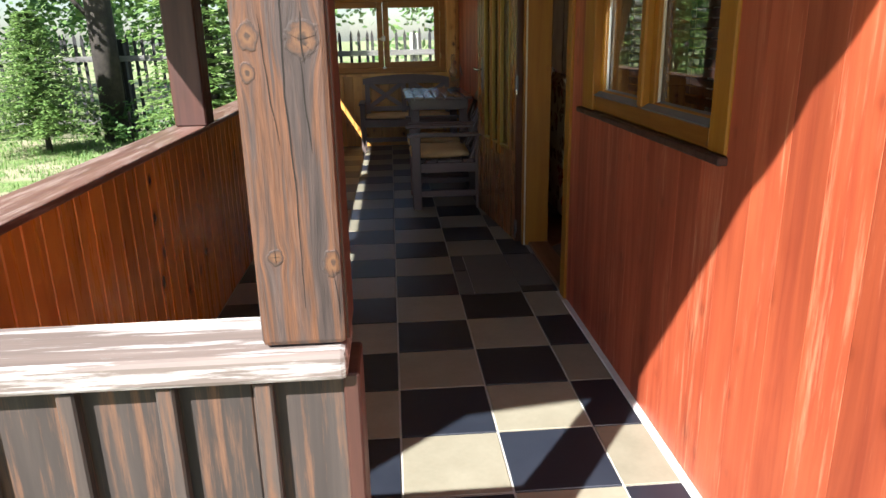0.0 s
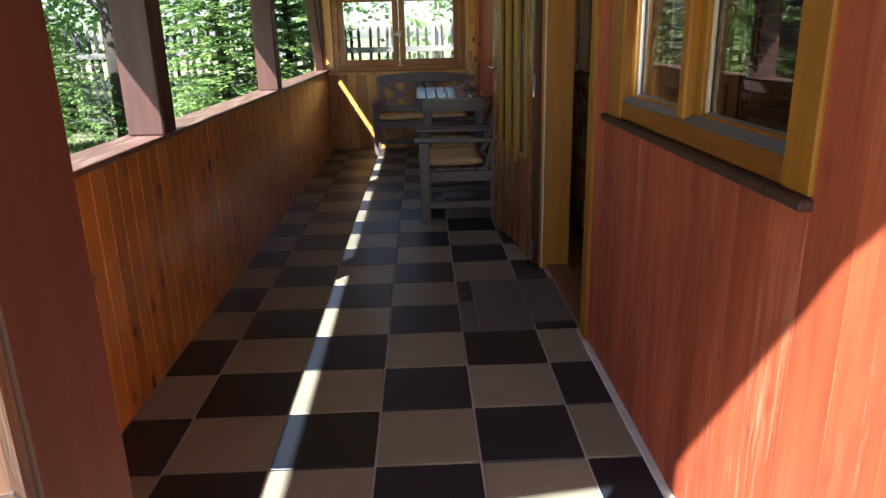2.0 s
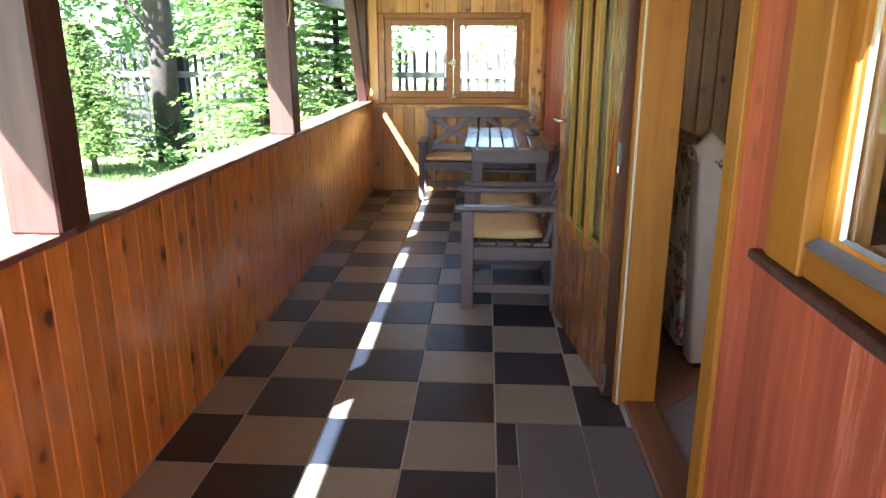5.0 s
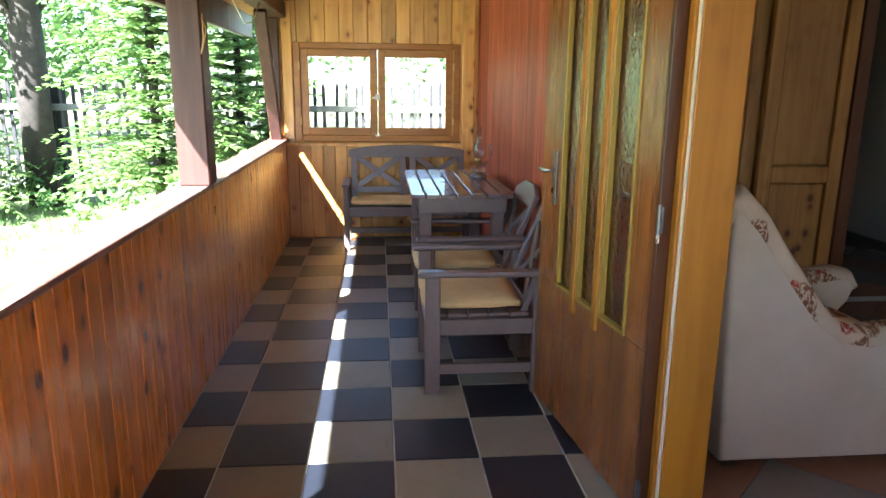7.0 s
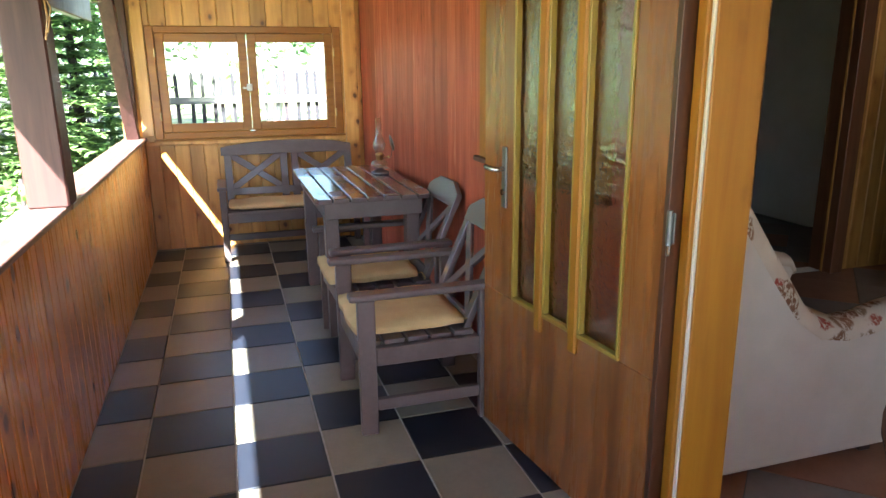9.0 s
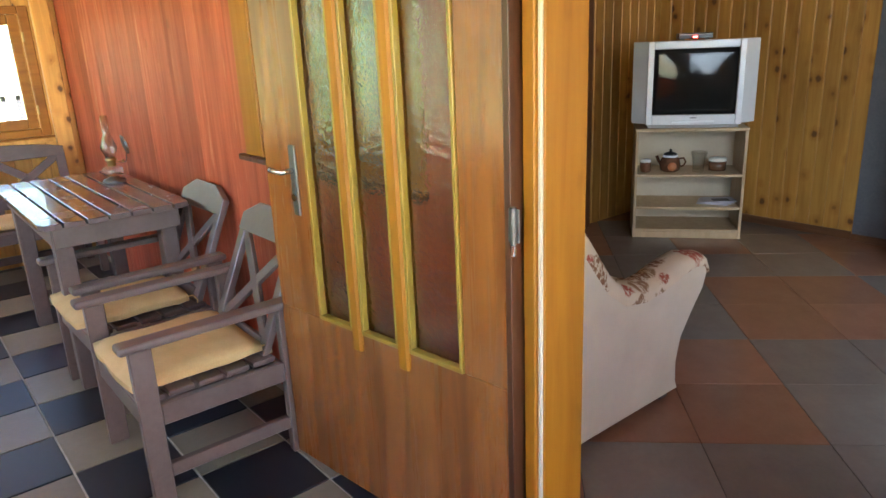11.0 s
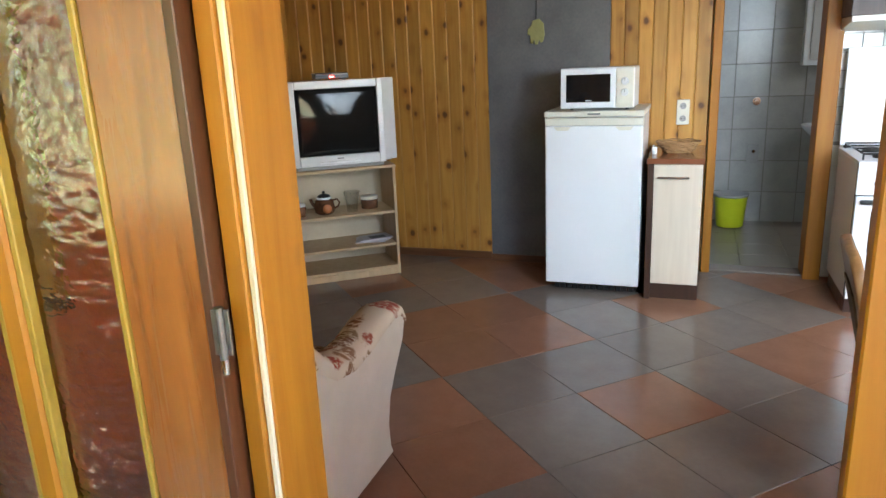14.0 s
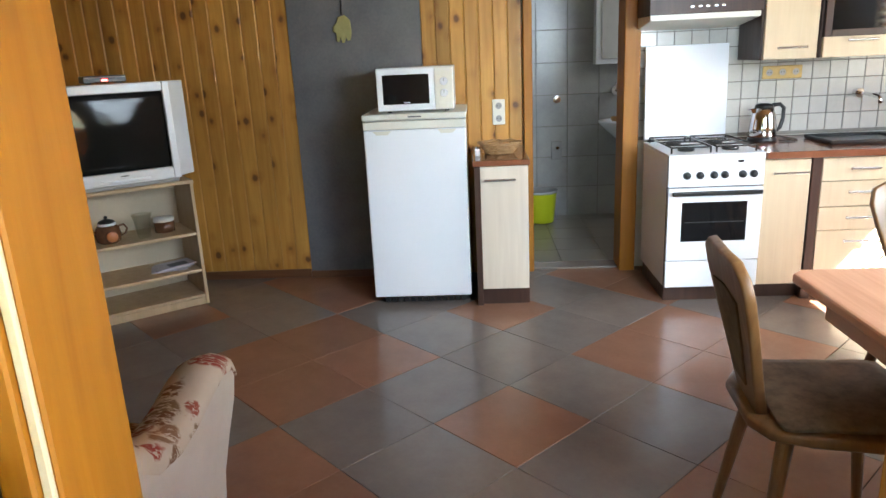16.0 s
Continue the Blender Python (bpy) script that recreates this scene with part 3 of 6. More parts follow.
solid("diagonal_brace", beam((-0.905, 8.315, 0.872), (-0.905, 7.72, 1.86), 0.085, 0.09, 0.006, (1, 0, 0)), M_POST, "leaning dark brown timber brace by the end wall", "brace")

near_post = thing("weathered_post", "cracked weathered brown timber post with large knots", "post", "porch posts")
NPX0, NPX1, NPY0, NPY1 = -0.168, -0.057, 0.925, 1.045
shaft = box((NPX0, NPY0, 0.846), (NPX1, NPY1, 1.90), 0.008, 2)
part("shaft", shaft, M_POST_WORN, near_post)
M_POST_FACE = wood("reddish_post_face", (0.10, 0.037, 0.024), (0.052, 0.018, 0.012), "z", 0.5, 0.2, vary=0.05)
part("side_face", box((NPX1 - 0.002, NPY0 + 0.009, 0.85), (NPX1 + 0.003, NPY1 - 0.009, 1.895), 0.001), M_POST_FACE, near_post, "reddish brown stained post face")
M_CRACK = speckled("crack_shadow", (0.010, 0.007, 0.005), (0.018, 0.012, 0.009), 30, 0.95, relief=0.0)


def crack(points, width):
    """A thin winding drying crack on the near face, tapering to its ends."""
    fine = []
    for (ax, az), (bx, bz) in zip(points, points[1:]):
        n = max(2, int(abs(bz - az) / 0.016))
        fine += [(ax + (bx - ax) * i / n + 0.0016 * noise.noise(Vector((az * 3, (az + (bz - az) * i / n) * 34, 0))), az + (bz - az) * i / n) for i in range(n)]
    fine.append(points[-1])
    bm = bmesh.new()
    m = len(fine) - 1
    rows = []
    for i, (x, z) in enumerate(fine):
        w = width * 0.5 * (0.25 + 0.75 * min(1.0, 4 * i / m, 4 * (m - i) / m)) * (0.8 + 0.5 * noise.noise(Vector((x * 90, z * 60, 2))))
        rows.append([bm.verts.new(p) for p in ((x - w, NPY0 + 0.001, z), (x - w, NPY0 - 0.0006, z), (x + w, NPY0 - 0.0006, z), (x + w, NPY0 + 0.001, z))])
    for p, q in zip(rows, rows[1:]):
        for k in range(3):
            bm.faces.new((p[k], p[k + 1], q[k + 1], q[k]))
    bmesh.ops.recalc_face_normals(bm, faces=bm.faces)
    part("crack", bm, M_CRACK, near_post)


crack([(-0.086, 1.262), (-0.088, 1.232), (-0.085, 1.205)], 0.0022)
crack([(-0.103, 1.238), (-0.088, 1.231), (-0.070, 1.236)], 0.0012)
crack([(-0.088, 1.231), (-0.076, 1.218)], 0.0012)
crack([(-0.140, 0.978), (-0.1395, 0.962)], 0.0012)
crack([(-0.147, 0.969), (-0.134, 0.970)], 0.0009)
crack([(-0.110, 1.60), (-0.108, 1.30), (-0.111, 1.17), (-0.107, 1.05), (-0.1075, 0.90)], 0.0022)
crack([(-0.089, 1.21), (-0.088, 1.15), (-0.084, 1.10)], 0.0016)
crack([(-0.135, 1.26), (-0.128, 1.16), (-0.122, 1.11)], 0.0016)
crack([(-0.070, 0.95), (-0.066, 0.92), (-0.064, 0.89)], 0.0012)

# rails
porch_rail = thing("porch_rail", "reddish brown timber cap rail on the parapet", "rail")
for ya, yb, dx in ((1.0505, 3.365, 0.0), (3.367, 5.60, -0.004), (5.602, 8.42, 0.003)):
    part("rail_board", box((-0.985, ya, 0.844), (-0.824 + dx, yb, 0.868), 0.006, 2), M_RAIL_Y, porch_rail)
front_rail = solid("front_rail", box((-1.0, 0.905, 0.802), (-0.058, 1.05, 0.843), 0.008, 2), M_RAIL_X, "bleached, flaking timber cap rail under the weathered post", "rail")

# ---- setting: house room ----
RX0, RX1, RY0, RY1, RZ = 1.0, 4.47, 0.45, 6.27, 2.42
floor_in = structure("floor_room", box((0.842, 0.3, -0.3), (6.2, 8.6, -0.006), 0), M_DARK_GROUT, "room floor bedding with dark joints", "floor")
structure("ceiling", box((0.842, 0.1, RZ), (6.4, 8.8, RZ + 0.1), 0), M_CEIL, "pine boarded room ceiling", "ceiling")
BD = (2.80, 3.34, 0.0, 2.0)        # bathroom opening: y, y, z, z
wall_back = structure("wall_kitchen", wall_with_holes("x", RX1 + 0.015, 0.1, 0.3, 8.6, -0.1, RZ, [BD]), M_PLASTER, "back wall of the room")
ID = (2.82, 3.52, 0.0, 2.0)        # inner doorway: x, x, z, z
wall_left = structure("wall_inner", wall_with_holes("y", RY1 + 0.015, 0.1, 1.0, RX1 + 0.015, -0.1, RZ, [ID]), M_PLASTER, "inner wall with a doorway to a dark room")
SW = (2.05, 3.45, 0.95, 1.95)      # kitchen window: x, x, z, z
structure("wall_south", wall_with_holes("y", 0.30, 0.15, 0.842, 6.3, -0.3, 2.6, [SW]), M_PLASTER, "plastered wall with the kitchen window")
structure("wall_dark_room", join(box((1.0, 8.5, -0.1), (6.3, 8.6, RZ), 0), box((6.2, 0.3, -0.3), (6.3, 8.6, RZ), 0)), M_PLASTER, "outer walls of the house")
structure("room_partition", box((4.585, 3.44, -0.1), (6.2, 3.52, RZ), 0), M_PLASTER, "bathroom side wall")
structure("bathroom_partition", box((4.585, 1.55, -0.1), (6.2, 1.62, RZ), 0), M_PLASTER, "bathroom far side wall")
structure("slate_panel", box((RX1 - 0.012, 3.98, 0.0), (RX1 + 0.012, 4.765, RZ), 0.002), M_SLATE_WALL, "grey marbled panel on the back wall", "wall")
structure("baseboard", join(box((RX1 - 0.016, 4.77, 0.0), (RX1 + 0.0, RY1, 0.055), 0.003), box((RX1 - 0.03, 3.98, 0.0), (RX1 - 0.012, 4.765, 0.045), 0.003)), M_SKIRT, "brown wooden skirting board", "baseboard")

# door frame of the porch door
door_frame = thing("door_frame", "amber varnished timber door frame with a cream seal", "door frame", kind="structure")
part("far_jamb", box((0.80, 4.10, 0.0), (0.93, 4.135, 2.05), 0.003), M_AMBER_Z, door_frame)
part("far_stop", box((0.792, 4.085, 0.0), (0.93, 4.10, 2.02), 0.003), M_AMBER_Z, door_frame)
part("seal", box((0.784, 4.088, 0.0), (0.7915, 4.0995, 2.02), 0.002), M_CREAM_STRIP, door_frame, "cream rubber seal")
part("far_casing", box((0.775, 4.10, 0.0), (0.7995, 4.135, 2.06), 0.003), M_AMBER_Z, door_frame)
part("near_jamb", box((0.843, 3.195, 0.0), (0.93, 3.2245, 2.05), 0.003), M_AMBER_Z, door_frame)
part("near_casing", box((0.808, 3.175, 0.0), (0.842, 3.257, 2.06), 0.003), M_AMBER_Z, door_frame)
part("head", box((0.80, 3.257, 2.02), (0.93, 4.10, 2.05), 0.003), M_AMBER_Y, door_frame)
part("threshold", box((0.812, 3.258, 0.0), (0.935, 4.10, 0.022), 0.006), M_SKIRT, door_frame, "worn brown wooden threshold")

# open door leaf, local x along the leaf from the hinge
LEAF_W, LEAF_T, LEAF_H = 0.945, 0.042, 2.0
leaf_dir = Vector((-0.115, 0.94, 0)).normalized()
leaf_m = Matrix.Translation((0.784, 4.148, 0.012)) @ Matrix.Rotation(math.atan2(leaf_dir.y, leaf_dir.x), 4, "Z")
leaf = thing("porch_door", "open brown veneered door with three rippled glass strips", "door", m=leaf_m, kind="structure")
GA, GB, GZ0, GZ1 = 0.150, 0.735, 0.548, 1.88
part("lower_panel", box((0.0, 0.0, 0.0), (LEAF_W, LEAF_T, GZ0), 0.003), M_DOOR, leaf)
part("upper_rail", box((0.0, 0.0, GZ1), (LEAF_W, LEAF_T, LEAF_H), 0.003), M_DOOR, leaf)
part("hinge_stile", box((0.0, 0.0, GZ0), (GA, LEAF_T, GZ1), 0.003), M_DOOR, leaf)
part("lock_stile", box((GB, 0.0, GZ0), (LEAF_W, LEAF_T, GZ1), 0.003), M_DOOR, leaf)
part("hinge_edge", box((-0.006, -0.004, 0.0), (0.012, LEAF_T + 0.004, LEAF_H), 0.002), M_DOOR_EDGE, leaf, "dark rebated door edge")
MUL = [(0.343, 0.384), (0.538, 0.577)]
for a, b in MUL:
    part("mullion", box((a, -0.004, GZ0 - 0.055), (b, LEAF_T + 0.012, GZ1 + 0.02), 0.006), M_AMBER_Z, leaf, "amber wooden glazing bar")
for a, b in [(GA, MUL[0][0]), (MUL[0][1], MUL[1][0]), (MUL[1][1], GB)]:
    p = part("glass_strip", box((a, 0.017, GZ0), (b, 0.023, GZ1), 0), M_RIPPLE, leaf, "rippled obscure glass strip")
    for lo, hi in [((a, 0.026, GZ0), (b, LEAF_T + 0.006, GZ0 + 0.014)), ((a, 0.026, GZ0 + 0.014), (a + 0.012, LEAF_T + 0.006, GZ1)), ((b - 0.012, 0.026, GZ0 + 0.014), (b, LEAF_T + 0.006, GZ1))]:
        part("glazing_bead", box(lo, hi, 0.002), M_BEAD, p, "yellow painted bead")
hp = part("handle_plate", box((0.778, LEAF_T, 0.865), (0.808, LEAF_T + 0.008, 1.075), 0.004, 2), M_DULL_METAL, leaf, "worn metal handle plate")
part("lever", join(tube([(0.793, LEAF_T, 1.00), (0.793, LEAF_T + 0.045, 1.00), (0.815, LEAF_T + 0.05, 1.002), (0.845, LEAF_T + 0.05, 1.006)], 0.0085)), M_STEEL, hp, "steel lever handle")
part("rear_lever", tube([(0.793, 0.0, 1.00), (0.793, -0.045, 1.00), (0.815, -0.05, 1.002), (0.875, -0.05, 1.006)], 0.0085), M_STEEL, hp)
part("cylinder", cyl((0.793, LEAF_T, 0.92), (0.793, LEAF_T + 0.014, 0.92), 0.011), M_STEEL, hp)
for z in (0.10, 0.96, 1.80):
    h = part("hinge", cyl((-0.016, LEAF_T + 0.008, z - 0.045), (-0.016, LEAF_T + 0.008, z + 0.04), 0.007, n=14), M_DULL_METAL, leaf, "grey steel hinge")
    part("hinge_pin", cyl((-0.016, LEAF_T + 0.008, z - 0.07), (-0.016, LEAF_T + 0.008, z - 0.045), 0.006, n=12), M_STEEL, h)
    part("hinge_leaf", box((-0.03, LEAF_T + 0.001, z - 0.04), (0.0, LEAF_T + 0.006, z + 0.035), 0.001), M_DULL_METAL, h)


# windows
M_DRIP = speckled("blue_grey_metal_strip", (0.105, 0.118, 0.145), (0.15, 0.165, 0.195), 12, 0.4, 0.3, relief=0.05)


def red_window(name, y0, y1, z0, z1, label, blinds):
    """A two-sash window in the red wall: casing, sashes, panes, sill."""
    w = thing(name, label, "window", kind="structure")
    fr = part("window_frame", join(box((0.812, y0 - 0.095, z0 - 0.06), (0.905, y0, z1 + 0.05), 0.004), box((0.806, y1, z0 - 0.06), (0.905, y1 + 0.145, z1 + 0.05), 0.004), box((0.812, y0, z1), (0.905, y1, z1 + 0.05), 0.004)), M_AMBER_Z, w)
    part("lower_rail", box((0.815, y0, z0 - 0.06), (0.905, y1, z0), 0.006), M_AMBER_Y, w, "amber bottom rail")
    part("window_sill", box((0.796, y0 - 0.10, z0 - 0.084), (0.842, y1 + 0.20, z0 - 0.062), 0.004), M_POST, w, "dark brown timber sill")
    mid = (y0 + y1) / 2
    part("centre_post", box((0.81, mid - 0.022, z0), (0.89, mid + 0.022, z1), 0.006), M_AMBER_Z, w)
    for a, b in ((y0, mid - 0.022), (mid + 0.022, y1)):
        s = part("sash", join(box((0.835, a, z0), (0.875, a + 0.045, z1), 0.004), box((0.835, b - 0.045, z0), (0.875, b, z1), 0.004), box((0.835, a + 0.045, z0), (0.875, b - 0.045, z0 + 0.02), 0.004), box((0.835, a + 0.045, z1 - 0.05), (0.875, b - 0.045, z1), 0.004)), M_AMBER_Z, w)
        part("pale_bead", join(box((0.846, a + 0.045, z0 + 0.02), (0.854, a + 0.055, z1 - 0.05), 0.001), box((0.846, b - 0.055, z0 + 0.02), (0.854, b - 0.045, z1 - 0.05), 0.001)), M_CREAM_STRIP, s, "pale putty bead")
        p = part("pane", box((0.856, a + 0.045, z0 + 0.02), (0.860, b - 0.045, z1 - 0.05), 0), M_WINDOW, s)
        part("drip_sill", extrude_outline([(0.812, z0 - 0.003), (0.812, z0 + 0.001), (0.853, z0 + 0.025), (0.8545, z0 + 0.025), (0.8545, z0 + 0.017), (0.834, z0 + 0.003), (0.818, z0 - 0.001)], "y", a + 0.004, b - 0.004), M_DRIP, s, "grey metal drip strip")
        if blinds:
            n = 32
            for i in range(n):
                z = z0 + 0.03 + (z1 - z0 - 0.06) * i / n
                part("blind_slat", moved(box((-0.012, a + 0.05, -0.0006), (0.012, b - 0.05, 0.0006), 0), pose(0.935, 0, z, 0, 78, 0)), M_SLAT, s)
            for yy in (a + 0.12, b - 0.12):
                part("blind_cord", box((0.9185, yy - 0.0008, z0 + 0.05), (0.9195, yy + 0.0008, z1), 0), M_BIRCH, s)
    return w


M_SLAT = speckled("brown_blind_slat", (0.035, 0.017, 0.010), (0.05, 0.025, 0.015), 8, 0.5, relief=0.0)
red_window("window_1", *W1, "amber framed porch window with brown slatted blinds", True)
# blinds added here to darken the panes, so the garden's reflection stands out
red_window("window_2", *W2, "amber framed porch window behind the open door", True)

wn2 = thing("window_3", "small two-pane amber framed window in the porch end wall", "window", kind="structure")
EX0, EX1, EZ0, EZ1 = -0.70, 0.60, 0.90, 1.62
part("window_frame", join(box((EX0 - 0.06, 8.385, EZ0 - 0.05), (EX0, 8.50, EZ1 + 0.05), 0.005), box((EX1, 8.385, EZ0 - 0.05), (EX1 + 0.06, 8.50, EZ1 + 0.05), 0.005), box((EX0, 8.385, EZ1), (EX1, 8.50, EZ1 + 0.05), 0.005), box((EX0, 8.385, EZ0 - 0.05), (EX1, 8.50, EZ0), 0.005)), M_AMBER_X, wn2)
part("window_sill", box((EX0 - 0.07, 8.36, EZ0 - 0.062), (EX1 + 0.07, 8.3845, EZ0 - 0.05), 0.003), M_AMBER_X, wn2)
for a, b in ((EX0, -0.052), (-0.048, EX1)):
    s = part("sash", join(box((a, 8.40, EZ0), (a + 0.065, 8.44, EZ1), 0.005), box((b - 0.065, 8.40, EZ0), (b, 8.44, EZ1), 0.005), box((a + 0.065, 8.40, EZ0), (b - 0.065, 8.44, EZ0 + 0.065), 0.005), box((a + 0.065, 8.40, EZ1 - 0.065), (b - 0.065, 8.44, EZ1), 0.005)), M_AMBER_X, wn2)
    part("pane", box((a + 0.06, 8.418, EZ0 + 0.06), (b - 0.06, 8.422, EZ1 - 0.06), 0), M_WINDOW, s)
part("catch", join(box((-0.07, 8.385, 1.20), (-0.03, 8.40, 1.25), 0.003), cyl((-0.05, 8.39, 1.22), (-0.05, 8.365, 1.22), 0.012), box((-0.10, 8.36, 1.212), (-0.05, 8.372, 1.228), 0.003)), M_OFFWHITE, wn2, "pale window catch")
part("lower_bolt", box((-0.075, 8.385, 0.885), (-0.025, 8.40, 0.905), 0.003), M_STEEL, wn2)
for x in (EX0 - 0.004, EX1 + 0.004):
    for z in (1.02, 1.48):
        part("hinge", cyl((x, 8.385, z - 0.03), (x, 8.385, z + 0.03), 0.007, n=10), M_BRASS, wn2)
solid("corner_post", box((0.675, 8.36, 0.0), (0.782, 8.40, 2.3), 0.005), M_PINE, "pale varnished corner board", "trim", kind="structure")
solid("corner_trim", box((-0.845, 8.375, 0.875), (-0.762, 8.40, 2.0), 0.005), M_PINE, "pale varnished corner trim", "trim", kind="structure")

structure("end_wall_ledge", box((-0.836, 8.378, 0.806), (0.674, 8.3985, 0.836), 0.004), M_PINE, "pale varnished ledge below the porch end window", "trim")

# kitchen window with slatted blind (behind the walker's view, seen in reflections)
kw = thing("window_4", "white kitchen window with a half-closed slatted blind", "window", kind="structure")
part("window_frame", join(box((SW[0], 0.33, SW[2]), (SW[0] + 0.06, 0.42, SW[3]), 0.004), box((SW[1] - 0.06, 0.33, SW[2]), (SW[1], 0.42, SW[3]), 0.004), box((SW[0], 0.33, SW[2]), (SW[1], 0.42, SW[2] + 0.06), 0.004), box((SW[0], 0.33, SW[3] - 0.06), (SW[1], 0.42, SW[3]), 0.004), box((2.71, 0.33, SW[2]), (2.79, 0.42, SW[3]), 0.004)), M_AMBER_X, kw)
for i in range(16):
    z = 0.99 + i * 0.058
    part("blind_slat", moved(box((SW[0] + 0.05, -0.028, -0.001), (SW[1] - 0.05, 0.028, 0.001), 0), pose(0, 0.47, z, -32, 0, 0)), M_OFFWHITE, kw)

# inner doorway frame and dark room beyond
idf = thing("inner_door_frame", "brown varnished frame of the inner doorway", "door frame", kind="structure")
part("right_jamb", box((3.50, 6.20, 0.0), (3.60, 6.39, 2.06), 0.004), M_CREAM_BROWN, idf)
part("left_jamb", box((2.75, 6.22, 0.0), (2.83, 6.39, 2.06), 0.004), M_CREAM_BROWN, idf)
part("head", box((2.75, 6.22, 2.0), (3.60, 6.39, 2.07), 0.004), M_CREAM_BROWN, idf)
inner_leaf = thing("panelled_door", "yellow pine panelled door against the inner wall", "door", m=pose(0, 0, 0), kind="structure")
part("frame", join(box((2.20, 6.20, 0.02), (2.28, 6.235, 1.98), 0.004), box((2.64, 6.20, 0.02), (2.72, 6.235, 1.98), 0.004), box((2.28, 6.20, 0.78), (2.64, 6.235, 0.88), 0.004), box((2.28, 6.20, 0.02), (2.64, 6.235, 0.16), 0.004), box((2.28, 6.20, 1.88), (2.64, 6.235, 1.98), 0.004)), M_PINE_IN, inner_leaf)
part("panel", box((2.285, 6.218, 0.165), (2.635, 6.236, 0.775), 0.01), M_PINE_IN, inner_leaf)
part("panel", box((2.285, 6.218, 0.885), (2.635, 6.236, 1.875), 0.01), M_PINE_IN, inner_leaf)

# bathroom opening frame
bf = thing("bathroom_door_frame", "amber varnished frame of the bathroom opening", "door frame", kind="structure")
part("threshold", box((4.462, 2.80, 0.0005), (4.60, 3.34, 0.013), 0.004), M_SLATE_TILE, bf, "grey threshold strip")
part("left_jamb", box((4.43, 3.334, 0.0), (4.60, 3.385, 2.05), 0.004), M_AMBER_Z, bf)
part("right_jamb", box((4.40, 2.715, 0.0), (4.60, 2.807, 2.05), 0.004), M_AMBER_Z, bf)
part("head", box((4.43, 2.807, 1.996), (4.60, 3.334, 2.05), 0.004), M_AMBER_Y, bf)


# ---- porch furniture ----
def garden_chair(m):
    """A painted armchair facing -x: square legs, arms, slatted seat, leaning back with crossed bars."""
    c = thing("garden_chair", "brown-grey painted wooden armchair with crossed back and ochre cushion", "chair", "chairs along the red wall", m=m)
    for y in (-0.27, 0.235):
        part("leg", box((-0.265, y, 0.0), (-0.20, y + 0.035, 0.535), 0.004), M_FURN, c)
        part("leg", box((0.205, y, 0.0), (0.27, y + 0.035, 0.535), 0.004), M_FURN, c)
        part("side_rail", box((-0.20, y + 0.004, 0.275), (0.205, y + 0.031, 0.345), 0.003), M_FURN, c)
        part("stretcher", box((-0.20, y + 0.004, 0.095), (0.205, y + 0.031, 0.14), 0.003), M_FURN, c)
        part("armrest", box((-0.295, y - 0.015, 0.535), (0.285, y + 0.05, 0.562), 0.010, 3), M_FURN, c)
    part("front_rail", box((-0.255, -0.235, 0.275), (-0.23, 0.235, 0.345), 0.003), M_FURN, c)
    part("back_rail", box((0.19, -0.235, 0.275), (0.215, 0.235, 0.335), 0.003), M_FURN, c)
    for i in range(5):
        x = -0.255 + i * 0.092
        part("seat_slat", box((x, -0.235, 0.345), (x + 0.078, 0.235, 0.363), 0.003), M_FURN, c)
    lean = Matrix.Translation((0.145, 0, 0.30)) @ Matrix.Rotation(radians(23.5), 4, "Y") @ Matrix.Scale(1.035, 4, (0, 0, 1))
    for y in (-0.21, 0.165):
        part("back_stile", moved(box((-0.012, y, 0.0), (0.014, y + 0.045, 0.46), 0.003), lean), M_FURN, c)
    part("top_rail", moved(extrude_outline([(-0.212, 0.42), (0.212, 0.42), (0.212, 0.485), (0.10, 0.535), (-0.10, 0.535), (-0.212, 0.485)], "x", -0.014, 0.016, 0.003, 1), lean), M_FURN, c)
    part("bottom_rail", moved(box((-0.012, -0.165, 0.06), (0.014, 0.165, 0.115), 0.003), lean), M_FURN, c)
    part("cross_bar", moved(beam((0.001, -0.165, 0.115), (0.001, 0.165, 0.42), 0.04, 0.018, 0.003, (1, 0, 0)), lean), M_FURN, c)
    part("cross_bar", moved(beam((0.004, 0.165, 0.115), (0.004, -0.165, 0.42), 0.04, 0.018, 0.003, (1, 0, 0)), lean), M_FURN, c)
    return c


def puffy(lo, hi, seed, sag=0.012):
    """A soft cushion: rounded slab with a puffed top and slightly uneven edges."""
    b = box(lo, hi, 0.0)
    bmesh.ops.subdivide_edges(b, edges=list(b.edges), cuts=9, use_grid_fill=True)
    lo, hi = Vector(lo), Vector(hi)
    mid, half = (lo + hi) / 2, (hi - lo) / 2
    for v in b.verts:
        u = Vector(((v.co.x - mid.x) / half.x, (v.co.y - mid.y) / half.y, (v.co.z - mid.z) / half.z))
        edge = max(0.0, 1 - abs(u.x) ** 4) * max(0.0, 1 - abs(u.y) ** 4)
        v.co.z = mid.z + half.z * u.z * (0.30 + 0.70 * edge ** 0.5) + sag * noise.noise(Vector((v.co.x * 9, v.co.y * 9, seed)))
        v.co.x = mid.x + half.x * u.x * (1 - 0.04 * abs(u.y) ** 6) + 0.005 * noise.noise(Vector((v.co.y * 12, seed, v.co.z)))
        v.co.y = mid.y + half.y * u.y * (1 - 0.04 * abs(u.x) ** 6) + 0.005 * noise.noise(Vector((v.co.x * 12, seed, v.co.z)))
    return smooth(b)


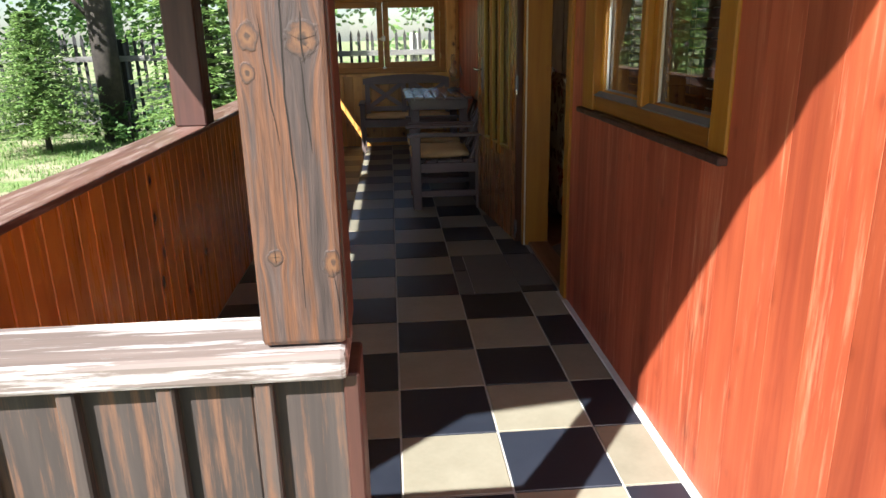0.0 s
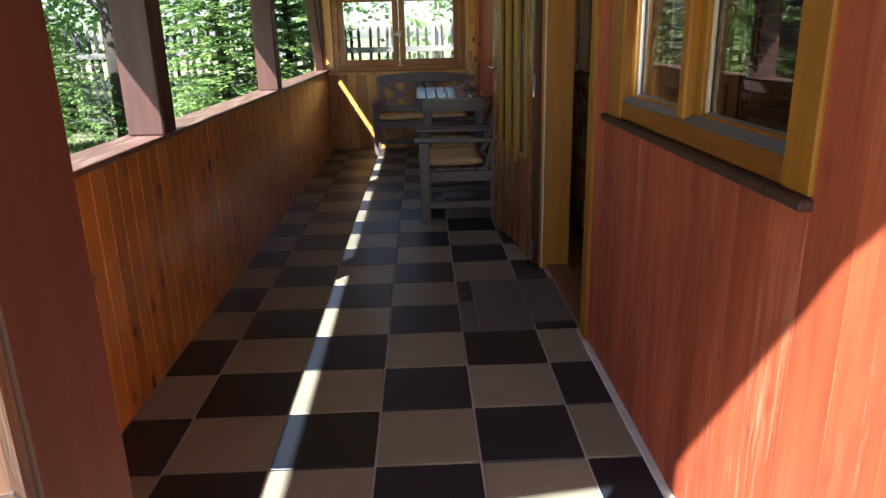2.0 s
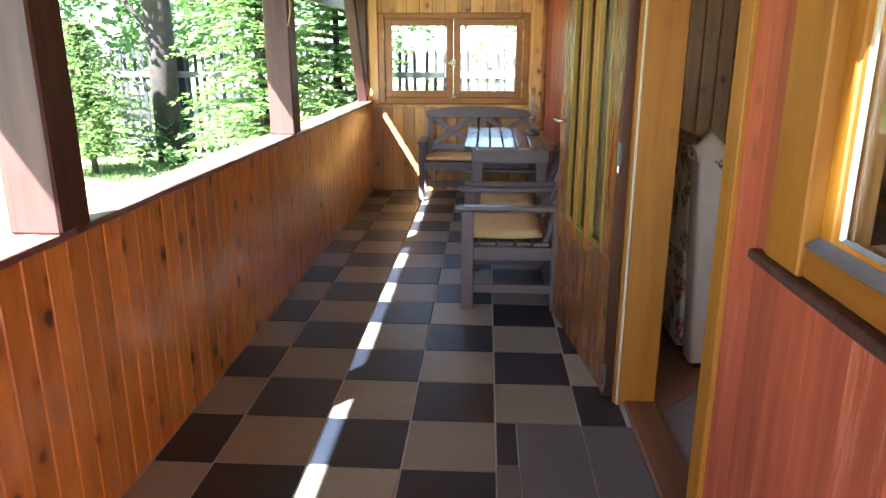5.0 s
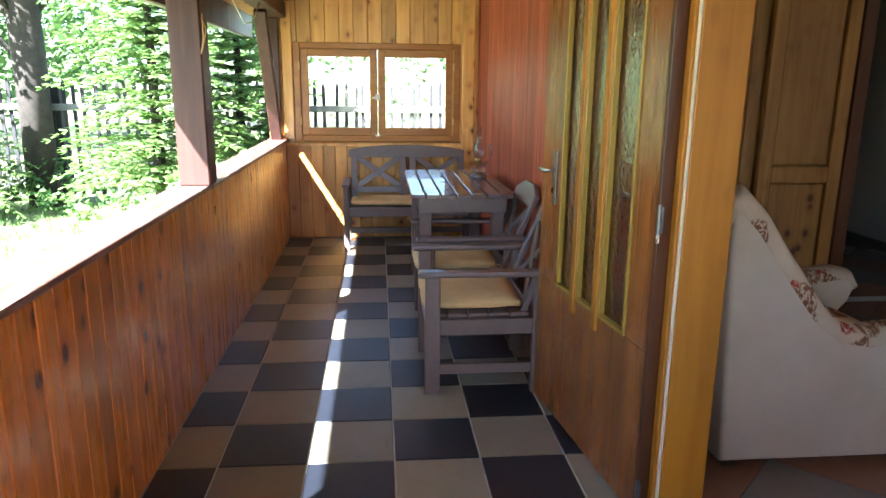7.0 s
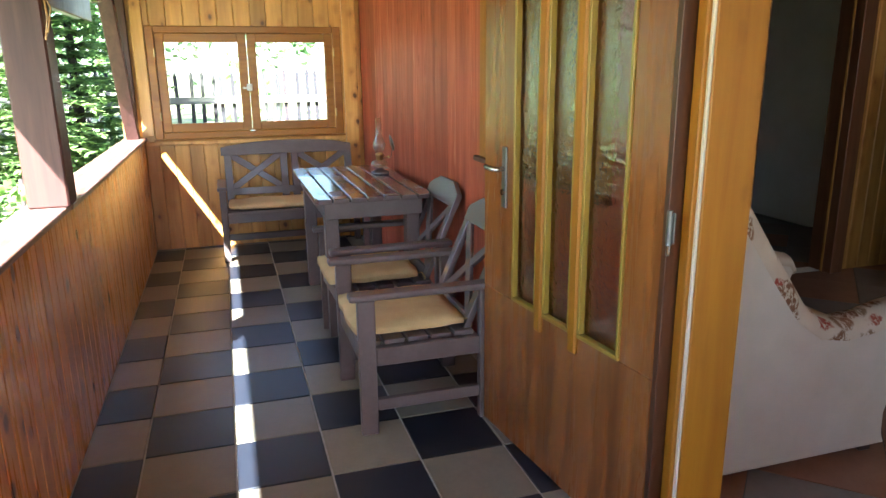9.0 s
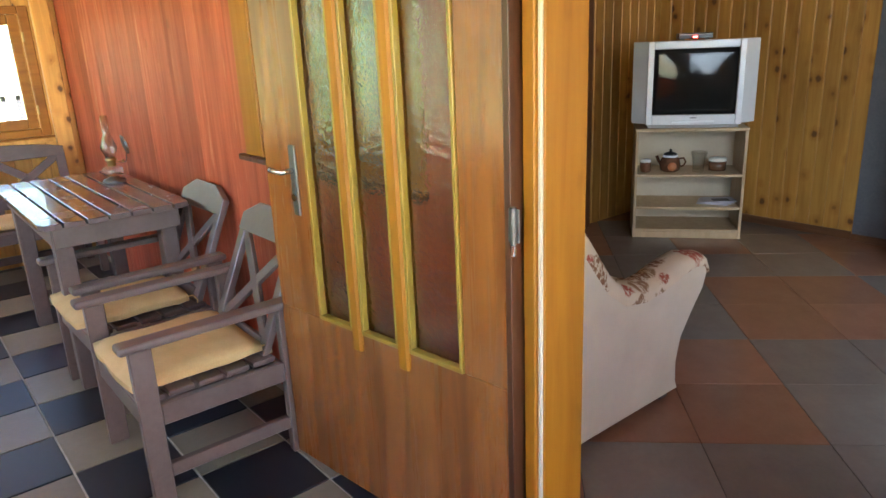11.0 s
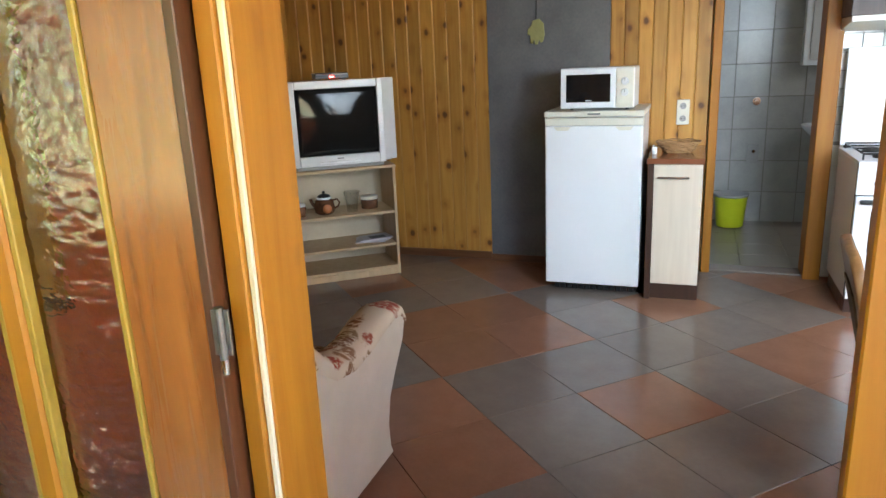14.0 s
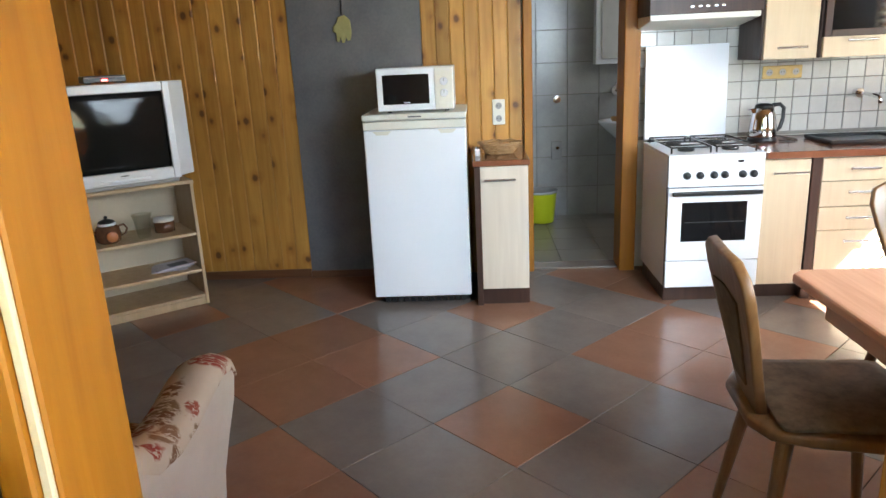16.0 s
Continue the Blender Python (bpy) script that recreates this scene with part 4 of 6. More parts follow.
chair_a = garden_chair(pose(0.41, 5.36, 0.001))
copy_thing(chair_a, pose(0.432, 6.03, 0.001, 0, 0, 1.5))
for i, (y, s) in enumerate(((5.36, 1.0), (6.03, 2.0))):
    cu = thing("seat_cushion", "faded ochre cloth cushion lying on the garden chair", "cushion", "chair cushions", m=pose(0.36, y, 0.364))
    part("pad", puffy((-0.222, -0.228, 0.0), (0.215, 0.228, 0.070), s), M_CUSHION, cu)
    for k in (-1, 1):
        part("tie", tube([(0.205, 0.19 * k, 0.03), (0.23, 0.2 * k, 0.035), (0.245, 0.205 * k, 0.01), (0.24, 0.21 * k, 0.002)], 0.003, 6), M_CUSHION, cu)

bench = thing("garden_bench", "brown-grey painted wooden bench with two crossed back panels", "bench", m=pose(0, 0, 0.001))
BX0, BX1, BYF, BYB = -0.335, 0.74, 7.84, 8.30
for x in (BX0, BX1 - 0.05):
    part("leg", box((x, BYF, 0.0), (x + 0.045, BYF + 0.06, 0.52), 0.004), M_FURN, bench)
    part("leg", box((x, BYB - 0.07, 0.0), (x + 0.045, BYB - 0.01, 0.52), 0.004), M_FURN, bench)
    part("armrest", box((x - 0.012, BYF - 0.03, 0.52), (x + 0.055, BYB - 0.02, 0.546), 0.009, 2), M_FURN, bench)
    part("side_rail", box((x + 0.008, BYF + 0.06, 0.28), (x + 0.036, BYB - 0.07, 0.345), 0.003), M_FURN, bench)
part("front_rail", box((BX0 + 0.045, BYF + 0.01, 0.28), (BX1 - 0.05, BYF + 0.04, 0.345), 0.003), M_FURN, bench)
part("stretcher", box((BX0 + 0.045, BYB - 0.05, 0.06), (BX1 - 0.05, BYB - 0.025, 0.11), 0.003), M_FURN, bench)
for i in range(5):
    y = BYF + 0.005 + i * 0.088
    part("seat_slat", box((BX0 + 0.046, y, 0.345), (BX1 - 0.051, y + 0.074, 0.363), 0.003), M_FURN, bench)
blean = Matrix.Translation((0, BYB - 0.06, 0.33)) @ Matrix.Rotation(radians(-9), 4, "X")
mid_b = (BX0 + BX1) / 2
for x in (BX0 + 0.05, mid_b - 0.07, mid_b + 0.015, BX1 - 0.105):
    part("back_stile", moved(box((x, -0.012, 0.02), (x + 0.055, 0.014, 0.42), 0.003), blean), M_FURN, bench)
n_arc = 12
arc = [(BX0 + 0.03 + (BX1 - BX0 - 0.08) * i / n_arc, 0.455 + 0.045 * math.sin(math.pi * i / n_arc) ** 0.7) for i in range(n_arc + 1)]
part("top_rail", moved(extrude_outline([(BX0 + 0.03, 0.395), (BX1 - 0.05, 0.395)] + arc[::-1], "y", -0.014, 0.016, 0.003, 1), blean), M_FURN, bench)
part("bottom_rail", moved(box((BX0 + 0.05, -0.012, 0.09), (BX1 - 0.05, 0.014, 0.145), 0.003), blean), M_FURN, bench)
for a, b in ((BX0 + 0.105, mid_b - 0.07), (mid_b + 0.07, BX1 - 0.105)):
    part("cross_bar", moved(beam((a, 0.001, 0.145), (b, 0.001, 0.395), 0.05, 0.018, 0.003, (0, 1, 0)), blean), M_FURN, bench)
    part("cross_bar", moved(beam((b, 0.004, 0.145), (a, 0.004, 0.395), 0.05, 0.018, 0.003, (0, 1, 0)), blean), M_FURN, bench)
bc = thing("bench_cushion", "flat faded ochre cushion on the garden bench", "cushion", "chair cushions", m=pose(0, 0, 0.365))
part("pad", puffy((BX0 + 0.06, BYF + 0.01, 0.0), (BX1 - 0.07, BYB - 0.10, 0.055), 5.0), M_CUSHION, bc)

table = thing("garden_table", "brown-grey painted slatted wooden table with rounded corners", "table", m=pose(0, 0, 0.001))
TX0, TX1, TY0, TY1, TZ = 0.125, 0.72, 6.04, 7.23, 0.74
ns = 7
sw = (TX1 - TX0) / ns
for i in range(ns):
    a, b = TX0 + i * sw + 0.005, TX0 + (i + 1) * sw - 0.005
    if i == 0:
        o = [(a + 0.05, TY0), (b, TY0), (b, TY1), (a + 0.05, TY1), (a + 0.015, TY1 - 0.012), (a, TY1 - 0.05), (a, TY0 + 0.05), (a + 0.015, TY0 + 0.012)]
    elif i == ns - 1:
        o = [(a, TY0), (b - 0.05, TY0), (b - 0.015, TY0 + 0.012), (b, TY0 + 0.05), (b, TY1 - 0.05), (b - 0.015, TY1 - 0.012), (b - 0.05, TY1), (a, TY1)]
    else:
        o = [(a, TY0), (b, TY0), (b, TY1), (a, TY1)]
    part("top_slat", extrude_outline(o, "z", TZ - 0.024, TZ, 0.004, 2), M_FURN_TOP, table)
part("apron", join(box((TX0 + 0.05, TY0 + 0.05, TZ - 0.11), (TX1 - 0.05, TY0 + 0.075, TZ - 0.026), 0.003)), M_FURN, table)
part("apron", join(box((TX0 + 0.05, TY1 - 0.075, TZ - 0.11), (TX1 - 0.05, TY1 - 0.05, TZ - 0.026), 0.003)), M_FURN, table)
part("apron", box((TX0 + 0.05, TY0 + 0.08, TZ - 0.11), (TX0 + 0.075, TY1 - 0.08, TZ - 0.026), 0.003), M_FURN, table)
part("apron", box((TX1 - 0.075, TY0 + 0.08, TZ - 0.11), (TX1 - 0.05, TY1 - 0.08, TZ - 0.026), 0.003), M_FURN, table)
for x in (TX0 + 0.055, TX1 - 0.125):
    for y in (TY0 + 0.09, TY1 - 0.16):
        part("leg", box((x, y, 0.0), (x + 0.07, y + 0.07, TZ - 0.026), 0.005), M_FURN, table)

lamp = thing("kerosene_lamp", "small kerosene lamp with a glass chimney on the garden table", "lamp", m=pose(0.605, 6.79, 0.742))
part("base", lathe([(0.052, 0.0), (0.056, 0.008), (0.05, 0.016), (0.03, 0.022), (0.022, 0.03)]), M_DULL_METAL, lamp)
part("font", lathe([(0.022, 0.028), (0.046, 0.04), (0.052, 0.058), (0.045, 0.075), (0.02, 0.084)]), M_CLEAR, lamp, "clear glass oil font")
part("burner", lathe([(0.018, 0.083), (0.02, 0.09), (0.02, 0.105), (0.026, 0.11), (0.026, 0.118), (0.018, 0.125)]), M_BRASS, lamp, "aged brass burner")
part("chimney", lathe([(0.021, 0.118), (0.025, 0.135), (0.038, 0.165), (0.037, 0.185), (0.024, 0.215), (0.017, 0.245), (0.0165, 0.33), (0.0155, 0.33), (0.016, 0.245), (0.023, 0.214), (0.036, 0.184), (0.037, 0.166), (0.024, 0.136), (0.020, 0.119)]), M_CLEAR, lamp, "bulged clear glass chimney")
part("wick_knob", join(cyl((0.018, 0, 0.10), (0.055, 0, 0.10), 0.002, n=8), cyl((0.052, 0, 0.10), (0.058, 0, 0.10), 0.009, n=14)), M_BRASS, lamp)
part("reflector", moved(lathe([(0.05, 0.0), (0.045, 0.004), (0.0, 0.008)], 24), pose(0.075, 0.0, 0.18, 0, 78, 0)), M_DULL_METAL, lamp, "tarnished round reflector")
part("reflector_arm", tube([(0.02, 0, 0.09), (0.07, 0, 0.095), (0.078, 0, 0.14)], 0.0022, 6), M_DULL_METAL, lamp)

# wires hanging by the far post
solid("hanging_cord", tube([(-0.80, 5.9, 1.86), (-0.78, 6.15, 1.72), (-0.80, 6.5, 1.66), (-0.82, 6.9, 1.70), (-0.84, 7.3, 1.86)], 0.003, 6), M_OFFWHITE, "thin pale cord sagging below the porch beam", "cord")
solid("dried_twig", join(tube([(-0.80, 5.50, 1.62), (-0.79, 5.47, 1.52), (-0.80, 5.45, 1.45)], 0.004, 6), tube([(-0.80, 5.50, 1.60), (-0.77, 5.44, 1.55), (-0.78, 5.40, 1.47)], 0.003, 6)), M_WICKER, "dried straw twig tied to the post", "decoration")

# ---- room: armchair ----
arm = thing("armchair", "cream upholstered armchair with floral cover and curved arms", "armchair", m=pose(0, 0, 0.0))
SIDE_OUT = [(1.15, 0.035), (1.125, 0.5), (1.105, 0.95), (1.15, 0.985), (1.22, 0.90), (1.30, 0.79), (1.38, 0.68), (1.46, 0.575), (1.55, 0.505), (1.66, 0.485), (1.77, 0.50), (1.88, 0.525), (1.97, 0.535), (2.035, 0.52), (2.055, 0.475), (2.03, 0.41), (1.96, 0.33), (1.90, 0.25), (1.875, 0.16), (1.88, 0.08), (1.90, 0.035)]
COVER = [(1.10, 0.90), (1.125, 0.905), (1.185, 0.845), (1.265, 0.735), (1.345, 0.63), (1.43, 0.525), (1.535, 0.455), (1.66, 0.437), (1.775, 0.452), (1.88, 0.48), (1.965, 0.497), (2.02, 0.487), (2.048, 0.462)]
COVER_TOP = [(1.085, 0.96), (1.15, 1.012), (1.24, 0.925), (1.325, 0.805), (1.405, 0.70), (1.48, 0.60), (1.56, 0.535), (1.66, 0.515), (1.77, 0.522), (1.88, 0.547), (1.97, 0.557), (2.045, 0.54), (2.07, 0.49)]


def draped(under, over, y0, y1):
    """A soft cover along a curved arm: rounded section from the under line over the top line."""
    bm, rows = bmesh.new(), []
    for (ux, uz), (ox, oz) in zip(under, over):
        u, o = Vector((ux, 0, uz)), Vector((ox, 0, oz))
        sec = [(y0 + 0.012, u), (y0, u.lerp(o, 0.35)), (y0 + 0.006, u.lerp(o, 0.75)), (y0 + 0.028, u.lerp(o, 0.97)), ((y0 + y1) / 2, u.lerp(o, 1.12)), (y1 - 0.028, u.lerp(o, 0.97)), (y1 - 0.006, u.lerp(o, 0.75)), (y1, u.lerp(o, 0.35)), (y1 - 0.012, u)]
        rows.append([bm.verts.new((p.x, y, p.z)) for y, p in sec])
    n = len(rows[0])
    for p, q in zip(rows, rows[1:]):
        for k in range(n):
            bm.faces.new((p[k], p[(k + 1) % n], q[(k + 1) % n], q[k])).smooth = True
    bm.faces.new(rows[0])
    bm.faces.new(rows[-1][::-1])
    bmesh.ops.recalc_face_normals(bm, faces=bm.faces)
    return bm


for y0, y1 in ((4.40, 4.53), (5.05, 5.18)):
    part("side_panel", smooth(extrude_outline(SIDE_OUT, "y", y0, y1, 0.018, 3)), M_CREAM_CLOTH, arm)
    part("arm_cover", draped(COVER, COVER_TOP, y0 - 0.003, y1 + 0.006), M_FLORAL, arm, "floral cream arm cover")
    for x in (1.18, 1.82):
        part("foot", box((x, y0 + 0.03, 0.0), (x + 0.05, y0 + 0.08, 0.04), 0.004), M_DARKBROWN, arm)
part("backrest", smooth(extrude_outline([(1.13, 0.06), (1.11, 0.93), (1.16, 0.98), (1.24, 0.92), (1.36, 0.42), (1.36, 0.06)], "y", 4.53, 5.05, 0.02, 3)), M_FLORAL, arm, "floral cream backrest")
part("seat", puffy((1.33, 4.535, 0.28), (1.93, 5.045, 0.44), 11.0), M_FLORAL, arm, "floral cream seat cushion")
part("front_panel", box((1.80, 4.53, 0.04), (1.86, 5.05, 0.285), 0.01, 2), M_CREAM_CLOTH, arm)

# ---- room: television corner ----
RM = Matrix.Translation((3.587, 5.825, 0.0)) @ Matrix.Rotation(math.atan2(-0.786, 0.618), 4, "Z")
rack = thing("open_shelf", "beige laminate open shelf unit standing across the corner", "shelf", m=RM)
RW, RD, RH = 0.693, 0.36, 0.738
part("side", box((0.0, 0.0, 0.0), (0.018, RD, RH - 0.02), 0.002), M_BIRCH, rack)
part("side", box((RW - 0.018, 0.0, 0.0), (RW, RD, RH - 0.02), 0.002), M_BIRCH, rack)
part("top", box((-0.004, -0.006, RH - 0.02), (RW + 0.004, RD, RH), 0.003), M_BIRCH, rack)
part("backboard", box((0.018, RD - 0.008, 0.06), (RW - 0.018, RD - 0.002, RH - 0.02), 0), M_BIRCH_BACK, rack)
for z in (0.062, 0.215, 0.435):
    part("shelf", box((0.0185, 0.004, z - 0.018), (RW - 0.0185, RD - 0.009, z), 0.002), M_BIRCH, rack)
part("plinth", box((0.0185, 0.004, 0.0), (RW - 0.0185, 0.02, 0.043), 0.002), M_BIRCH, rack)

TM = RM @ Matrix.Translation((-0.03, 0.02, RH + 0.001))
tv = thing("television", "silver tube television with side speakers, switched off", "television", m=TM)
TW, TH = 0.76, 0.545
part("front_frame", join(box((0.085, -0.01, 0.02), (0.125, 0.06, TH), 0.006, 2), box((TW - 0.125, -0.01, 0.02), (TW - 0.085, 0.06, TH), 0.006, 2), box((0.125, -0.01, TH - 0.05), (TW - 0.125, 0.06, TH), 0.006, 2), box((0.125, -0.01, 0.02), (TW - 0.125, 0.06, 0.085), 0.006, 2)), M_SILVER, tv)
part("foot", box((0.10, -0.005, 0.0), (TW - 0.10, 0.30, 0.022), 0.004), M_GREYPLASTIC, tv)
scr = bmesh.new()
gw, gh = 14, 11
grid = [[scr.verts.new((0.12 + (TW - 0.24) * i / gw, 0.012 - 0.014 * (1 - (2 * i / gw - 1) ** 2) * (1 - (2 * j / gh - 1) ** 2), 0.082 + (TH - 0.128) * j / gh)) for j in range(gh + 1)] for i in range(gw + 1)]
for i in range(gw):
    for j in range(gh):
        scr.faces.new((grid[i][j], grid[i + 1][j], grid[i + 1][j + 1], grid[i][j + 1])).smooth = True
bmesh.ops.solidify(scr, geom=list(scr.faces), thickness=-0.004)
part("screen", scr, M_TVSCREEN, tv, "dark curved glass screen")
for x0, x1, d0, d1 in ((0.0, 0.084, 0.05, 0.0), (TW - 0.084, TW, 0.0, 0.05)):
    part("speaker", extrude_outline([(x0, d0), (x1, d1), (x1, 0.09), (x0, 0.09)], "z", 0.03, TH, 0.004, 1), M_SILVER, tv, "pale grey speaker wing")
part("rear_housing", extrude_outline([(0.03, 0.06), (TW - 0.03, 0.06), (TW - 0.19, 0.42), (0.19, 0.42)], "z", 0.02, TH - 0.02, 0.01, 2), M_GREYPLASTIC, tv)
part("control_strip", box((0.25, -0.016, 0.035), (TW - 0.25, -0.0105, 0.048), 0.002), M_WHITE, tv)
part("badge", box((0.36, -0.0135, 0.062), (0.40, -0.0105, 0.068), 0), M_INK, tv)
stb = thing("set_top_box", "small black receiver box with a red light on the television", "receiver", m=TM @ Matrix.Translation((0.27, 0.06, TH + 0.001)))
part("body", box((0.0, 0.0, 0.006), (0.21, 0.14, 0.042), 0.004), M_BLACK, stb)
part("front_trim", box((0.004, -0.004, 0.03), (0.206, -0.0005, 0.037), 0.001), M_GREYPLASTIC, stb)
part("indicator", box((0.09, -0.003, 0.014), (0.115, -0.0005, 0.022), 0), M_RED_LED, stb, "red glowing digits")
for x in (0.02, 0.17):
    part("foot", box((x, 0.02, 0.0), (x + 0.02, 0.12, 0.0065), 0), M_BLACK, stb)


def on_rack(x, y, z):
    return RM @ Matrix.Translation((x, y, z + 0.001))


pot = thing("storage_jar", "small brown glazed jar with a white lid on the shelf", "jar", m=on_rack(0.075, 0.10, 0.435))
part("jar", lathe([(0.028, 0.0), (0.036, 0.01), (0.037, 0.055), (0.033, 0.066)]), M_POT, pot)
part("lid", lathe([(0.036, 0.067), (0.037, 0.078), (0.030, 0.086), (0.0, 0.088)]), M_WHITE, pot, "white lid")
tp = thing("teapot", "brown glazed teapot with orange decoration and dark lid", "teapot", m=on_rack(0.235, 0.12, 0.435))
part("body", lathe([(0.045, 0.0), (0.062, 0.012), (0.068, 0.045), (0.060, 0.085), (0.045, 0.10)]), M_POT, tp)
part("decoration", moved(lathe([(0.03, 0.0), (0.026, 0.003), (0.0, 0.004)], 18), pose(0.008, -0.0665, 0.042, 90, 0, 0)), M_ORANGE, tp, "orange flower decoration")
part("band", lathe([(0.047, 0.098), (0.048, 0.106), (0.046, 0.112)]), M_WHITE, tp, "white rim")
part("lid", lathe([(0.044, 0.112), (0.04, 0.122), (0.02, 0.130), (0.006, 0.134), (0.011, 0.146), (0.0, 0.152)]), M_BLACK, tp)
part("spout", tube([(-0.055, 0, 0.045), (-0.075, 0, 0.07), (-0.088, 0, 0.105)], 0.010, 10), M_POT, tp)
part("handle", tube([(0.055, 0, 0.085), (0.085, 0, 0.09), (0.10, 0, 0.065), (0.088, 0, 0.04), (0.063, 0, 0.03)], 0.006, 8), M_POT, tp)
vase = thing("glass_vase", "clear faceted glass vase on the shelf", "vase", m=on_rack(0.415, 0.10, 0.435))
part("body", lathe([(0.034, 0.0), (0.036, 0.012), (0.046, 0.10), (0.056, 0.135), (0.052, 0.135), (0.042, 0.10), (0.032, 0.02)], 8), M_CLEAR, vase)
tin = thing("storage_tin", "brown tin with a white lid on the shelf", "tin", m=on_rack(0.545, 0.17, 0.435))
part("tin", lathe([(0.055, 0.0), (0.056, 0.06)]), M_POT, tin)
part("lid", lathe([(0.057, 0.061), (0.058, 0.082), (0.0, 0.084)]), M_OFFWHITE, tin)
for i in range(4):
    mg = thing("magazine", "glossy magazine in a low stack on the shelf", "magazine", "magazines", m=on_rack(0.53 + 0.012 * i, 0.14, 0.215 + 0.0062 * i) @ Matrix.Rotation(radians(-14 + 7 * i), 4, "Z"))
    part("pages", box((-0.10, -0.07, 0.0), (0.10, 0.07, 0.005), 0.0005), M_PAPER, mg)
    part("cover_picture", box((-0.05, -0.05, 0.0051), (0.06, 0.02, 0.0056), 0), M_INK if i % 2 else M_ORANGE, mg)

# ---- room: fridge, microwave, narrow cabinet ----
fr = thing("refrigerator", "white under-counter refrigerator with ivory top trim", "refrigerator")
FX, FY0, FY1, FH = 3.895, 3.727, 4.272, 1.03
part("body", box((FX + 0.05, FY0 + 0.004, 0.03), (4.43, FY1 - 0.004, FH), 0.006, 2), M_WHITE, fr)
dr = part("door", box((FX, FY0, 0.045), (FX + 0.047, FY1, FH - 0.05), 0.01, 3), M_WHITE, fr)
part("handle_strip", extrude_outline([(FY0, FH - 0.048), (FY1, FH - 0.048), (FY1, FH - 0.005), (FY0, FH - 0.005)], "x", FX - 0.002, FX + 0.047, 0.006, 2), M_OFFWHITE, dr, "ivory door trim with recessed grip")
for y in (FY0 + 0.05, FY1 - 0.15):
    part("grip", extrude_outline([(y, FH - 0.055), (y + 0.10, FH - 0.055), (y + 0.08, FH - 0.075), (y + 0.02, FH - 0.075)], "x", FX - 0.006, FX + 0.003, 0.002, 1), M_OFFWHITE, dr)
part("top", box((FX - 0.004, FY0 - 0.004, FH + 0.001), (4.44, FY1 + 0.004, FH + 0.032), 0.006, 2), M_OFFWHITE, fr, "ivory worktop lid")
part("badge", box((FX - 0.0055, 3.96, FH + 0.012), (FX - 0.0042, 4.03, FH + 0.020), 0), M_INK, fr)
part("kick_grille", join(*[box((FX + 0.015, FY0 + 0.03 + 0.036 * i, 0.012), (FX + 0.03, FY0 + 0.055 + 0.036 * i, 0.036), 0.001) for i in range(13)]), M_BLACK, fr)
for y in (FY0 + 0.03, FY1 - 0.06):
    part("foot", cyl((FX + 0.08, y, 0.0), (FX + 0.08, y, 0.032), 0.016, n=12), M_BLACK, fr)

mw = thing("microwave_oven", "white microwave oven on top of the refrigerator", "microwave", m=pose(3.945, 3.785, FH + 0.0335))
MW, MH = 0.408, 0.232
part("body", box((0.012, 0.0, 0.008), (0.33, MW, MH), 0.006, 2), M_WHITE, mw)
md = part("door", box((-0.008, 0.10, 0.012), (0.011, MW - 0.002, MH - 0.004), 0.006, 2), M_WHITE, mw)
part("window", box((-0.011, 0.128, 0.045), (-0.0085, MW - 0.035, MH - 0.035), 0.001), M_DARKGLASS, md, "dark glossy door window")
part("badge", box((-0.0122, 0.23, 0.05), (-0.0112, 0.265, 0.056), 0), M_WHITE, md)
pn = part("control_panel", box((-0.006, 0.003, 0.012), (0.0115, 0.098, MH - 0.004), 0.004, 2), M_OFFWHITE, mw)
for z in (0.155, 0.095):
    k = part("knob", cyl((-0.006, 0.05, z), (-0.022, 0.05, z), 0.021, 0.018, 20), M_SILVER, pn)
    part("pointer", box((-0.025, 0.048, z), (-0.022, 0.052, z + 0.016), 0), M_GREYPLASTIC, k)
part("door_button", box((-0.010, 0.02, 0.028), (-0.006, 0.08, 0.05), 0.002), M_OFFWHITE, pn)
for x in (0.04, 0.28):
    for y in (0.04, MW - 0.06):
        part("foot", cyl((x, y, 0.0), (x, y, 0.009), 0.012, n=10), M_BLACK, mw)


def bar_handle(parent, x, y0, y1, z):
    """A flat steel bow handle along y."""
    return part("handle", join(box((x - 0.030, y0, z - 0.006), (x - 0.022, y1, z + 0.006), 0.003, 2), box((x - 0.023, y0 + 0.012, z - 0.004), (x, y0 + 0.022, z + 0.004), 0.001), box((x - 0.023, y1 - 0.022, z - 0.004), (x, y1 - 0.012, z + 0.004), 0.001)), M_STEEL, parent, "brushed steel bow handle")


